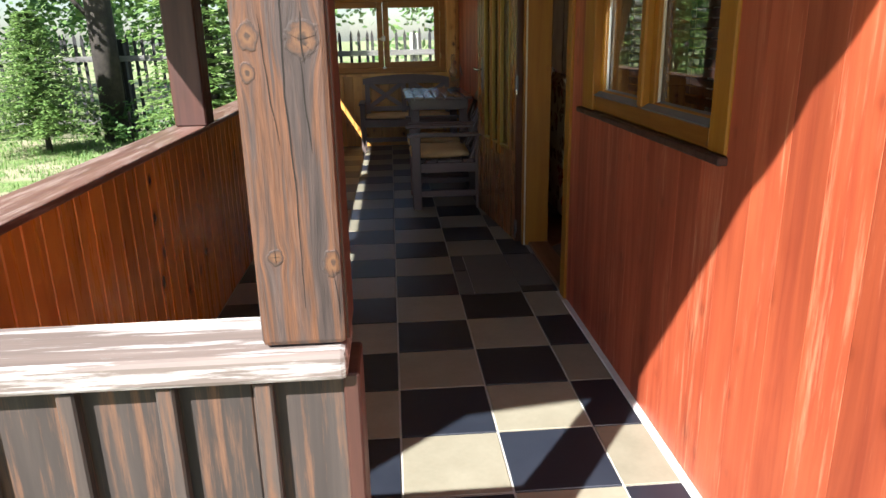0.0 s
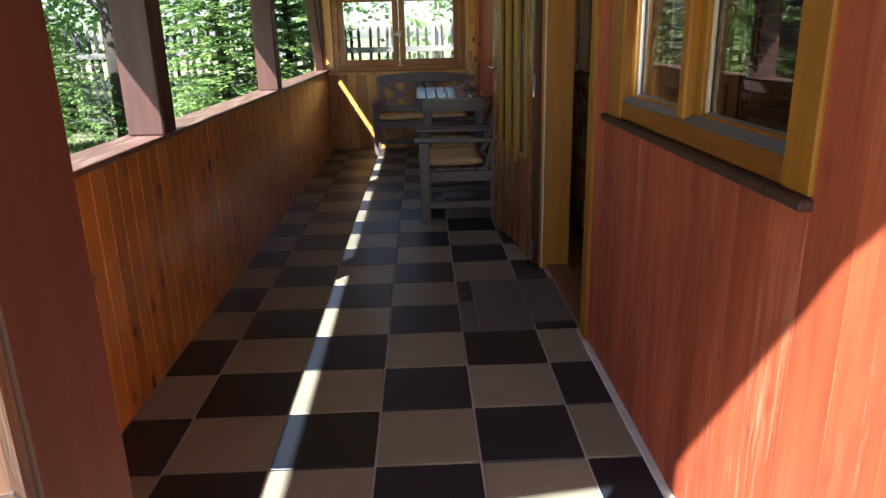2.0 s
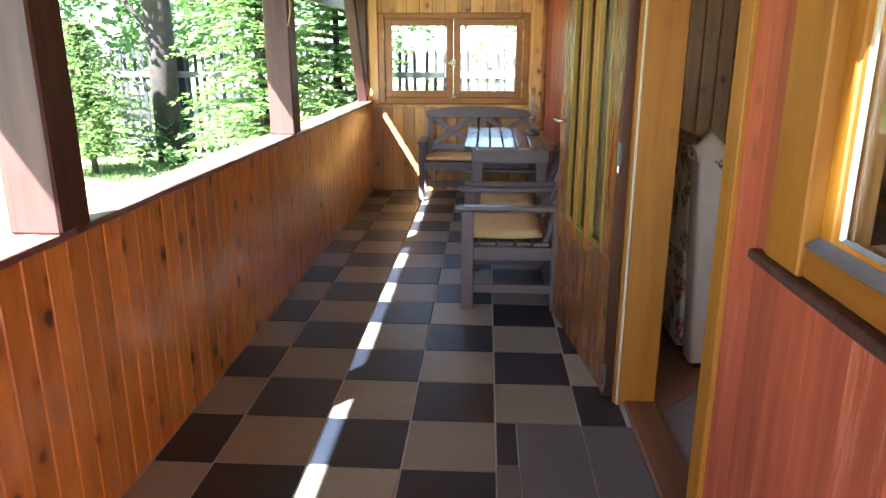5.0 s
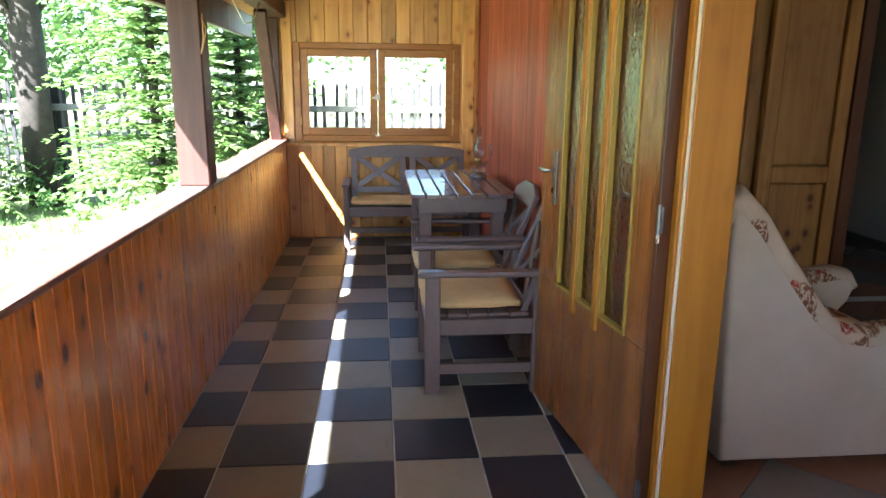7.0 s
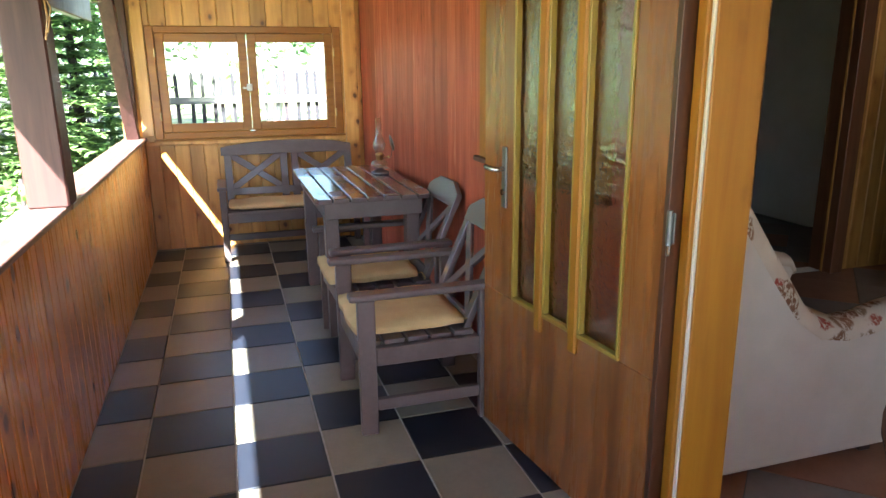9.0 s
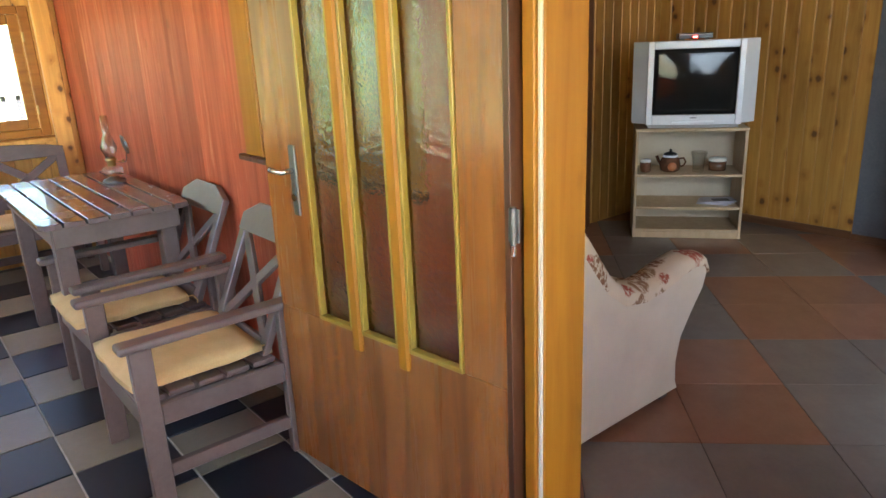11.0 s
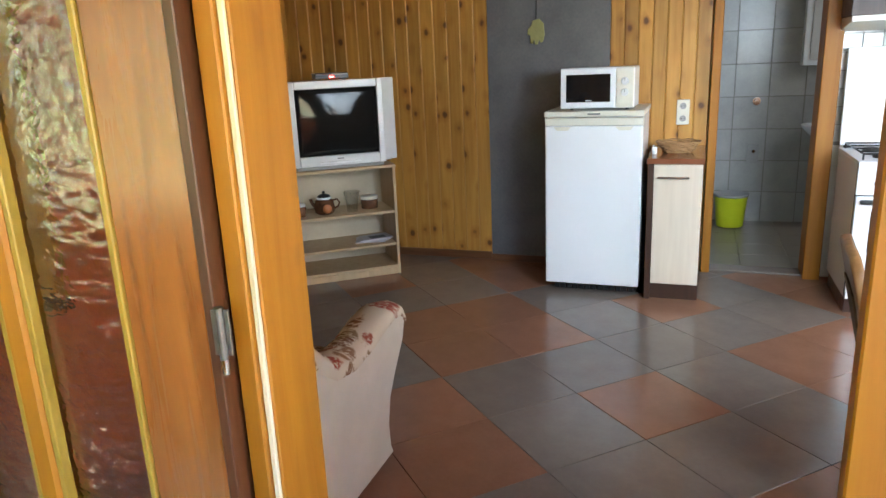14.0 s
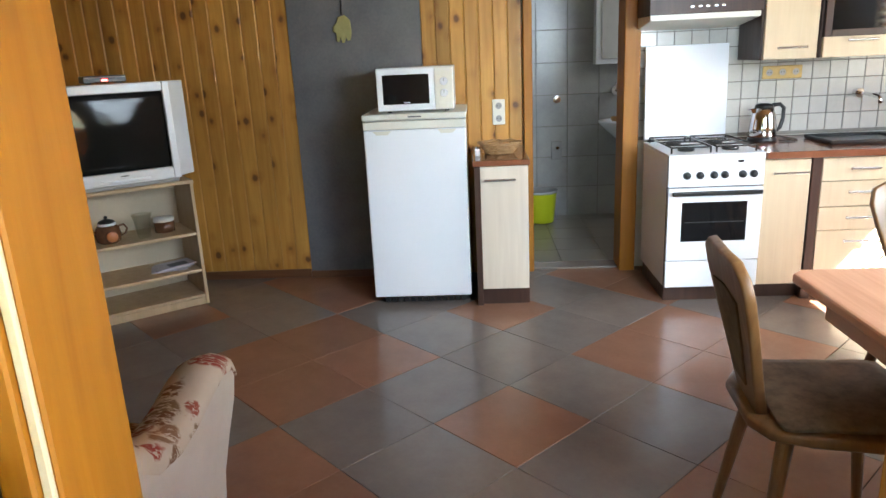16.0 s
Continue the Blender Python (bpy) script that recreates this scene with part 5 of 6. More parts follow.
def base_unit(name, y0, y1, label, drawers=(), x0=3.82, side=0.02):
    """A base cabinet: dark carcass and plinth, pale front as one door or several drawers."""
    c = thing(name, label, "cabinet", "kitchen units")
    part("carcass", join(box((x0 + 0.02, y0, 0.085), (4.44, y0 + side, 0.762), 0.001), box((x0 + 0.02, y1 - side, 0.085), (4.44, y1, 0.762), 0.001), box((x0 + 0.022, y0 + side, 0.085), (4.44, y1 - side, 0.762), 0)), M_DARKBROWN, c)
    part("plinth", box((x0 + 0.05, y0, 0.0), (x0 + 0.068, y1, 0.084), 0.001), M_DARKBROWN, c)
    if drawers:
        for z0, z1 in drawers:
            d = part("drawer_front", box((x0, y0 + 0.003, z0 + 0.002), (x0 + 0.0195, y1 - 0.003, z1 - 0.002), 0.002), M_CREAM_FRONT, c)
            bar_handle(d, x0, (y0 + y1) / 2 - 0.075, (y0 + y1) / 2 + 0.075, z1 - 0.055)
    else:
        d = part("door", box((x0, y0 + 0.003, 0.087), (x0 + 0.0195, y1 - 0.003, 0.757), 0.002), M_CREAM_FRONT, c)
        bar_handle(d, x0, y1 - 0.22, y1 - 0.04, 0.69)
    return c


nc = thing("narrow_cabinet", "narrow cabinet with pale birch door and dark sides", "cabinet", "kitchen units")
part("carcass", box((3.865, 3.405, 0.095), (4.44, 3.69, 0.775), 0.002), M_DARKBROWN, nc)
part("plinth", box((3.87, 3.405, 0.0), (3.885, 3.69, 0.094), 0.001), M_DARKBROWN, nc)
nd = part("door", box((3.845, 3.408, 0.095), (3.8645, 3.66, 0.773), 0.002), M_CREAM_PINK, nc, "pale birch laminate door")
bar_handle(nd, 3.845, 3.475, 3.64, 0.705)
part("side_panel", box((3.84, 3.662, 0.0), (4.44, 3.692, 0.775), 0.002), M_DARKBROWN, nc)
part("worktop", box((3.835, 3.398, 0.776), (4.45, 3.70, 0.806), 0.005, 2), M_WORKTOP, nc, "red-brown laminate top")

bk = thing("wicker_basket", "small brown woven wicker basket on the narrow cabinet", "basket", m=pose(4.10, 3.545, 0.807))
br = random.Random(3)
for i in range(7):
    r, z = 0.058 + 0.006 * i, 0.006 + i * 0.0095
    part("weave", tube([((r + 0.004 * math.sin(9 * a)) * math.cos(a) * 0.95, (r + 0.004 * math.sin(9 * a)) * math.sin(a) * 1.25, z + 0.003 * math.sin(7 * a + i * 2)) for a in [6.2832 * k / 36 for k in range(37)]], 0.0052, 6), M_WICKER, bk)
for i in range(18):
    a = 6.2832 * i / 18
    part("stake", tube([(0.05 * math.cos(a) * 0.95, 0.05 * math.sin(a) * 1.25, 0.0), (0.10 * math.cos(a) * 0.95, 0.10 * math.sin(a) * 1.25, 0.068)], 0.003, 5), M_WICKER, bk)
part("bottom", lathe([(0.055, 0.0), (0.056, 0.005)], 24), M_WICKER, bk)
sh = thing("salt_shaker", "tiny white and steel shaker beside the basket", "shaker", m=pose(4.02, 3.67, 0.807))
part("body", lathe([(0.014, 0.0), (0.015, 0.035), (0.012, 0.04)], 14), M_WHITE, sh)
part("cap", lathe([(0.0125, 0.041), (0.012, 0.05), (0.0, 0.054)], 14), M_STEEL, sh)


def socket(name, x, y, z, n, mat, label, along):
    """Wall sockets in a row: plate, round recesses and pins."""
    s = thing(name, label, "socket")
    w = 0.075
    ly, lz = (n * w, w) if along == "y" else (w, n * w)
    part("plate", box((x - 0.012, y - ly / 2, z - lz / 2), (x, y + ly / 2, z + lz / 2), 0.004, 2), mat, s)
    for i in range(n):
        o = (i - (n - 1) / 2) * w
        cy, cz = (y + o, z) if along == "y" else (y, z + o)
        r = part("recess", cyl((x - 0.0145, cy, cz), (x - 0.0122, cy, cz), 0.024, n=20), mat, s)
        part("well", cyl((x - 0.0152, cy, cz), (x - 0.0146, cy, cz), 0.019, n=20), M_GREYPLASTIC, r)
        for d in (-0.008, 0.008):
            part("hole", cyl((x - 0.0160, cy + d, cz), (x - 0.0153, cy + d, cz), 0.0032, n=8), M_BLACK, r)
    return s


socket("double_socket", RX1 - 0.006, 3.535, 1.005, 2, M_OFFWHITE, "ivory double wall socket on the pine boards", "z")
socket("triple_socket", RX1 - 0.004, 1.885, 1.165, 3, M_BRASS, "beige triple wall socket on the kitchen tiles", "y")
ph = thing("pot_holder", "olive hand-shaped pot holder hanging on the grey panel", "pot holder")
part("palm", extrude_outline([(4.385, 1.50), (4.395, 1.46), (4.41, 1.455), (4.42, 1.475), (4.43, 1.445), (4.445, 1.445), (4.45, 1.475), (4.46, 1.45), (4.475, 1.455), (4.475, 1.50), (4.495, 1.51), (4.49, 1.54), (4.47, 1.56), (4.46, 1.59), (4.42, 1.60), (4.39, 1.57)], "x", RX1 - 0.032, RX1 - 0.014, 0.004, 2), M_OLIVE, ph)
part("loop", tube([(RX1 - 0.018, 4.44, 1.60), (RX1 - 0.016, 4.437, 1.66), (RX1 - 0.014, 4.44, 1.72)], 0.004, 6), M_BLACK, ph)
part("hook", cyl((RX1 - 0.012, 4.44, 1.72), (RX1 - 0.032, 4.44, 1.725), 0.004, n=8), M_STEEL, ph)

# ---- kitchen run ----
st = thing("gas_cooker", "white gas cooker with raised lid, black grates and oven", "cooker")
SX, SY0, SY1, SZ = 3.80, 2.207, 2.692, 0.802
part("body", box((SX + 0.02, SY0 + 0.002, 0.085), (4.36, SY1 - 0.002, SZ - 0.012), 0.004), M_WHITE, st)
# added black sheet: shade in the gaps between the fronts
part("front_seal", box((SX + 0.0196, SY0 - 0.001, 0.086), (SX + 0.0225, SY1 + 0.001, SZ - 0.0118), 0), M_BLACK, st, "black backing that paints the shade in the gaps between the cooker fronts")
part("plinth", box((SX + 0.05, SY0 + 0.01, 0.0), (4.33, SY1 - 0.01, 0.084), 0.002), M_DARKBROWN, st)
cp = part("control_panel", box((SX, SY0, 0.635), (SX + 0.0195, SY1, SZ - 0.012), 0.004, 2), M_WHITE, st)
for y in (2.598, 2.532, 2.462, 2.408, 2.318, 2.262):
    k = part("knob", lathe([(0.020, 0.0), (0.019, 0.012), (0.015, 0.022), (0.0, 0.023)], 20), M_BLACK, cp, "black control knob")
    k.matrix_basis = pose(SX, y, 0.695, 0, -90, 0)
part("clock", box((SX - 0.0015, 2.315, 0.755), (SX, 2.345, 0.768), 0), M_BLACK, cp)
part("lamp_button", box((SX - 0.0015, 2.25, 0.755), (SX, 2.275, 0.766), 0), M_OFFWHITE, cp)
od = part("oven_door", box((SX - 0.006, SY0 + 0.002, 0.24), (SX + 0.019, SY1 - 0.002, 0.628), 0.004, 2), M_WHITE, st)
part("oven_window", box((SX - 0.0085, 2.285, 0.345), (SX - 0.0062, 2.618, 0.555), 0.001), M_DARKGLASS, od, "dark oven window")
part("rack_line", box((SX - 0.0095, 2.30, 0.447), (SX - 0.0086, 2.60, 0.450), 0), M_DULL_METAL, od)
part("door_handle", join(box((SX - 0.045, SY0 + 0.015, 0.595), (SX - 0.025, SY1 - 0.015, 0.617), 0.006, 2), box((SX - 0.03, SY0 + 0.03, 0.60), (SX - 0.006, SY0 + 0.055, 0.612), 0.001), box((SX - 0.03, SY1 - 0.055, 0.60), (SX - 0.006, SY1 - 0.03, 0.612), 0.001)), M_BLACK, od, "black bar handle")
part("drawer", box((SX - 0.004, SY0 + 0.002, 0.09), (SX + 0.019, SY1 - 0.002, 0.234), 0.004, 2), M_WHITE, st)
hob = part("hob_top", box((SX, SY0, SZ - 0.0115), (4.365, SY1, SZ), 0.003), M_WHITE, st)
for x in (3.95, 4.20):
    for y in (2.335, 2.565):
        b = part("burner", lathe([(0.042, 0.0), (0.043, 0.012), (0.03, 0.02), (0.0, 0.021)], 20), M_BLACK, st)
        b.matrix_basis = pose(x, y, SZ + 0.0005)
for y in (2.335, 2.565):
    part("grate", join(tube([(3.86, y - 0.10, SZ + 0.03), (4.32, y - 0.10, SZ + 0.03)], 0.0045, 6), tube([(3.86, y + 0.10, SZ + 0.03), (4.32, y + 0.10, SZ + 0.03)], 0.0045, 6), *[tube([(x, y - 0.10, SZ + 0.03), (x, y + 0.10, SZ + 0.03)], 0.0045, 6) for x in (3.86, 3.95, 4.08, 4.20, 4.32)], *[cyl((x, yy, SZ), (x, yy, SZ + 0.03), 0.005, n=6) for x in (3.86, 4.32) for yy in (y - 0.1, y + 0.1)]), M_BLACK, st, "black wire grate")
part("lid", moved(box((-0.012, SY0 + 0.012, 0.0), (0.010, SY1 - 0.004, 0.53), 0.005, 2), pose(4.375, 0, SZ + 0.012, 0, 3, 0)), M_WHITE, st, "raised white enamel lid")
for y in (SY0 + 0.04, SY1 - 0.04):
    part("lid_hinge", cyl((4.352, y - 0.02, SZ + 0.006), (4.352, y + 0.02, SZ + 0.006), 0.006, n=8), M_BLACK, st)

base_unit("base_cabinet", 1.965, 2.203, "base cabinet with a yellowish cream door")
post = thing("filler_panel", "dark wenge filler panel between base cabinets", "panel", "kitchen units")
part("panel", box((3.815, 1.915, 0.0), (4.44, 1.963, 0.762), 0.002), M_DARKBROWN, post)
base_unit("drawer_cabinet", 1.50, 1.912, "base cabinet with four cream drawers and steel handles", [(0.635, 0.757), (0.50, 0.635), (0.375, 0.50), (0.087, 0.375)])
base_unit("base_cabinet", 0.95, 1.497, "base cabinet with a yellowish cream door")
solid("worktop", box((3.79, 0.90, 0.764), (4.455, 2.204, 0.800), 0.005, 2), M_WORKTOP, "glossy red-brown kitchen worktop", "worktop")


def wall_unit(name, y0, y1, z0, z1, label, glazed):
    c = thing(name, label, "wall cabinet", "kitchen wall units")
    part("carcass", join(box((4.145, y0, z0), (4.46, y0 + 0.02, z1), 0.001), box((4.145, y1 - 0.02, z0), (4.46, y1, z1), 0.001), box((4.147, y0 + 0.02, z0), (4.46, y1 - 0.02, z0 + 0.018), 0), box((4.147, y0 + 0.02, z1 - 0.018), (4.46, y1 - 0.02, z1), 0), box((4.44, y0 + 0.02, z0 + 0.018), (4.46, y1 - 0.02, z1 - 0.018), 0)), M_DARKBROWN, c)
    if glazed:
        d = part("door", box((4.12, y0 + 0.012, z0), (4.144, y1 - 0.012, z0 + 0.105), 0.002), M_CREAM_FRONT, c)
        bar_handle(d, 4.12, (y0 + y1) / 2 - 0.08, (y0 + y1) / 2 + 0.08, z0 + 0.085)
        f = part("glass_door", join(box((4.12, y0 + 0.012, z0 + 0.107), (4.144, y0 + 0.05, z1), 0.002), box((4.12, y1 - 0.05, z0 + 0.107), (4.144, y1 - 0.012, z1), 0.002), box((4.12, y0 + 0.05, z0 + 0.107), (4.144, y1 - 0.05, z0 + 0.14), 0.002), box((4.12, y0 + 0.05, z1 - 0.035), (4.144, y1 - 0.05, z1), 0.002)), M_DARKBROWN, c, "dark framed glass door")
        part("pane", box((4.130, y0 + 0.05, z0 + 0.14), (4.134, y1 - 0.05, z1 - 0.035), 0), M_DARKGLASS, f)
    else:
        d = part("door", box((4.12, y0 + 0.012, z0), (4.144, y1 - 0.012, z1), 0.002), M_CREAM_FRONT, c)
        bar_handle(d, 4.12, (y0 + y1) / 2 - 0.08, (y0 + y1) / 2 + 0.08, z0 + 0.06)
    return c


wall_unit("wall_cabinet", 1.845, 2.145, 1.245, 1.95, "wall cabinet with a pale cream door and dark sides", False)
wall_unit("glazed_wall_cabinet", 1.43, 1.838, 1.245, 1.95, "wall cabinet with a dark framed glass door", True)
hood = thing("cooker_hood", "slim white cooker hood with dark brown fascia", "cooker hood")
part("tray", extrude_outline([(4.12, 1.472), (4.46, 1.43), (4.46, 1.50), (4.12, 1.50)], "y", 2.16, 2.735, 0.004, 1), M_OFFWHITE, hood)
part("fascia", box((4.11, 2.15, 1.501), (4.46, 2.74, 1.62), 0.003), M_DARKBROWN, hood)
part("button_strip", join(*[box((4.106, 2.35 + 0.04 * i, 1.53), (4.1098, 2.37 + 0.04 * i, 1.54), 0.001) for i in range(5)]), M_STEEL, hood)

kt_ = thing("electric_kettle", "polished steel electric kettle with black handle on the worktop", "kettle", m=pose(4.24, 2.06, 0.801, 0, 0, 0))
part("base_plate", lathe([(0.078, 0.0), (0.08, 0.008), (0.072, 0.02)]), M_BLACK, kt_)
part("body", lathe([(0.072, 0.021), (0.076, 0.03), (0.073, 0.08), (0.062, 0.15), (0.05, 0.185)]), M_CHROME, kt_, "polished steel body")
part("lid", lathe([(0.051, 0.186), (0.046, 0.20), (0.02, 0.208), (0.0, 0.209)]), M_BLACK, kt_)
part("spout", extrude_outline([(0.045, 0.185), (0.045, 0.14), (0.088, 0.178)], "x", -0.016, 0.016, 0.004, 1), M_CHROME, kt_)
part("handle", tube([(0, -0.045, 0.195), (0, -0.085, 0.20), (0, -0.108, 0.18), (0, -0.108, 0.12), (0, -0.095, 0.07), (0, -0.07, 0.05)], 0.011, 10), M_BLACK, kt_)
solid("kettle_cable", tube([(4.18, 1.99, 0.806), (4.15, 1.94, 0.805), (4.20, 1.88, 0.805), (4.30, 1.90, 0.805), (4.40, 1.93, 0.81)], 0.004, 6), M_BLACK, "black kettle cable curled on the worktop", "cable")
tray = thing("baking_tray", "dark enamel baking tray on the worktop", "baking tray", m=pose(4.12, 1.60, 0.801))
part("bottom", box((-0.15, -0.20, 0.0), (0.15, 0.20, 0.006), 0.002), M_BLACK, tray)
for lo, hi in (((-0.16, -0.21, 0.004), (-0.145, 0.21, 0.022)), ((0.145, -0.21, 0.004), (0.16, 0.21, 0.022)), ((-0.145, -0.21, 0.004), (0.145, -0.195, 0.022)), ((-0.145, 0.195, 0.004), (0.145, 0.21, 0.022))):
    part("rim", box(lo, hi, 0.004), M_BLACK, tray)
part("wall_tap", join(tube([(4.46, 1.45, 1.03), (4.36, 1.45, 1.03), (4.22, 1.45, 1.02), (4.20, 1.45, 0.99)], 0.011), cyl((4.46, 1.45, 1.03), (4.42, 1.45, 1.03), 0.026)), M_CHROME, thing("kitchen_tap", "chrome wall tap over the worktop", "tap"))

# ---- room: table and chairs ----
it = thing("dining_table", "reddish brown wooden dining table with clipped corners", "table")
DX0, DX1, DY0, DY1 = 1.22, 2.07, 1.45, 2.83
part("tabletop", extrude_outline([(DX0 + 0.05, DY0), (DX1 - 0.05, DY0), (DX1, DY0 + 0.05), (DX1, DY1 - 0.03), (DX1 - 0.03, DY1), (DX0 + 0.05, DY1), (DX0, DY1 - 0.05), (DX0, DY0 + 0.05)], "z", 0.712, 0.742, 0.008, 2), M_TABLE_IN, it)
for lo, hi in (((DX0 + 0.07, DY1 - 0.10, 0.62), (DX1 - 0.07, DY1 - 0.075, 0.711)), ((DX0 + 0.07, DY0 + 0.075, 0.62), (DX1 - 0.07, DY0 + 0.10, 0.711)), ((DX0 + 0.07, DY0 + 0.10, 0.62), (DX0 + 0.095, DY1 - 0.10, 0.711)), ((DX1 - 0.095, DY0 + 0.10, 0.62), (DX1 - 0.07, DY1 - 0.10, 0.711))):
    part("apron", box(lo, hi, 0.003), M_TABLE_IN, it)
for x in (DX0 + 0.10, DX1 - 0.17):
    for y in (DY0 + 0.105, DY1 - 0.42):
        part("leg", box((x, y, 0.001), (x + 0.07, y + 0.07, 0.711), 0.005), M_TABLE_IN, it)


def farm_chair(m, label):
    """A wooden chair facing -y: rounded seat board with cloth pad, splayed turned legs, shaped leaning back."""
    c = thing("dining_chair", label, "chair", "chairs round the dining table", m=m)
    seat = [(-0.17, 0.19), (-0.20, 0.10), (-0.225, -0.10), (-0.20, -0.20), (-0.12, -0.235), (0.12, -0.235), (0.20, -0.20), (0.225, -0.10), (0.20, 0.10), (0.17, 0.19), (0.10, 0.225), (-0.10, 0.225)]
    part("seat", smooth(extrude_outline(seat, "z", 0.415, 0.447, 0.010, 3)), M_BEECH, c)
    pad = puffy((-0.195, -0.20, 0.4475), (0.195, 0.17, 0.475), 21.0, 0.006)
    part("seat_pad", pad, M_SEATCLOTH, c, "dark patterned cloth pad")
    for sx in (-1, 1):
        for sy in (-1, 1):
            part("leg", cyl((sx * 0.20, sy * 0.20, 0.0), (sx * 0.135, sy * 0.14, 0.418), 0.014, 0.021, 14), M_BEECH, c)
    lean = Matrix.Translation((0, 0.185, 0.44)) @ Matrix.Rotation(radians(-13), 4, "X")
    back = [(-0.09, -0.01), (0.09, -0.01), (0.115, 0.10), (0.165, 0.26), (0.185, 0.34), (0.175, 0.395), (0.12, 0.425), (0.0, 0.42), (-0.12, 0.425), (-0.175, 0.395), (-0.185, 0.34), (-0.165, 0.26), (-0.115, 0.10)]
    part("backrest", moved(smooth(extrude_outline(back, "y", -0.014, 0.014, 0.007, 3)), lean), M_BEECH, c)
    inset = [(-0.05, 0.07), (0.05, 0.07), (0.075, 0.16), (0.105, 0.27), (0.11, 0.32), (0.0, 0.335), (-0.11, 0.32), (-0.105, 0.28), (-0.075, 0.16)]
    part("back_pad", moved(extrude_outline(inset, "y", 0.0145, 0.020, 0.002, 1), lean), M_SEATCLOTH, c, "grey patterned cloth inset")
    part("back_pad", moved(extrude_outline(inset, "y", -0.020, -0.0145, 0.002, 1), lean), M_SEATCLOTH, c, "grey patterned cloth inset")
    return c


farm_chair(pose(1.885, 2.785, 0.002, 0, 0, -5), "brown wooden chair with shaped back and cloth seat at the table")
farm_chair(pose(2.42, 2.11, 0.002, 0, 0, -92), "brown wooden chair with shaped back beyond the table")

# ---- bathroom ----
bkt = thing("bucket", "lime green plastic bucket with grey rim on the bathroom floor", "bucket", m=pose(5.72, 3.17, 0.014))
part("body", lathe([(0.095, 0.0), (0.10, 0.006), (0.122, 0.235), (0.126, 0.245), (0.119, 0.245), (0.096, 0.012), (0.0, 0.01)], 32), M_LIME, bkt)
part("rim", lathe([(0.123, 0.238), (0.132, 0.242), (0.132, 0.258), (0.118, 0.262), (0.118, 0.246)], 32), M_GREYPLASTIC, bkt, "grey plastic rim")
mc = thing("mirror_cabinet", "white framed mirror cabinet on the bathroom tiles", "mirror")
part("body", box((5.82, 2.43, 1.225), (5.94, 2.735, 1.78), 0.004), M_WHITE, mc)
part("mirror", box((5.812, 2.475, 1.265), (5.8195, 2.69, 1.74), 0.001), M_CHROME, mc, "silvered mirror pane")
sk = thing("wash_basin", "white ceramic wash basin on the bathroom wall", "basin", m=pose(5.74, 2.46, 0.0))
part("bowl", moved(lathe([(0.04, 0.62), (0.10, 0.65), (0.19, 0.74), (0.225, 0.785), (0.225, 0.80), (0.20, 0.80), (0.10, 0.70), (0.0, 0.69)], 32), Matrix.Diagonal((0.9, 1.15, 1, 1))), M_WHITE, sk)
part("pedestal", lathe([(0.07, 0.015), (0.055, 0.3), (0.07, 0.64)], 24), M_WHITE, sk)
sb = thing("soap_dish", "small wooden soap dish on the wash basin", "soap dish", m=pose(5.66, 2.60, 0.801))
part("dish", lathe([(0.03, 0.0), (0.04, 0.02), (0.036, 0.035), (0.0, 0.03)], 18), M_WICKER, sb)
wt = thing("bathroom_tap", "chrome wall mixer tap above the wash basin", "tap")
part("body", join(cyl((5.94, 2.56, 1.02), (5.88, 2.56, 1.02), 0.035), tube([(5.88, 2.56, 1.02), (5.82, 2.53, 1.01), (5.74, 2.50, 0.99), (5.72, 2.49, 0.96)], 0.013), cyl((5.88, 2.56, 1.03), (5.86, 2.56, 1.08), 0.014)), M_CHROME, wt)
vl = thing("valve", "small chrome wall valve on the bathroom tiles", "valve")
part("stem", cyl((5.945, 3.02, 0.965), (5.905, 3.02, 0.965), 0.012), M_CHROME, vl)
part("rosette", cyl((5.944, 3.02, 0.965), (5.934, 3.02, 0.965), 0.03), M_CHROME, vl)
part("knob", cyl((5.905, 3.02, 0.965), (5.885, 3.02, 0.965), 0.018), M_CHROME, vl)
pl = thing("flush_plate", "grey plastic wall plate on the bathroom tiles", "plate")
part("plate", box((5.93, 2.98, 0.48), (5.944, 3.065, 0.63), 0.004, 2), M_GREYPLASTIC, pl)
part("roll_pin", cyl((5.93, 3.02, 0.58), (5.89, 3.02, 0.58), 0.012), M_CHROME, pl)


# ---- outdoors ----
GZ = -0.32
ground = structure("ground", box((-400, -400, GZ - 0.5), (400, 400, GZ), 0), M_GROUND, "sunlit patchy lawn", "ground")


def scatter_mesh(name, verts, faces, mat, parent=None, label=""):
    me = bpy.data.meshes.new(name)
    me.from_pydata(verts, [], faces)
    me.materials.append(mat)
    ob = new(name, me)
    ob.parent = parent
    return tagged(ob, label)


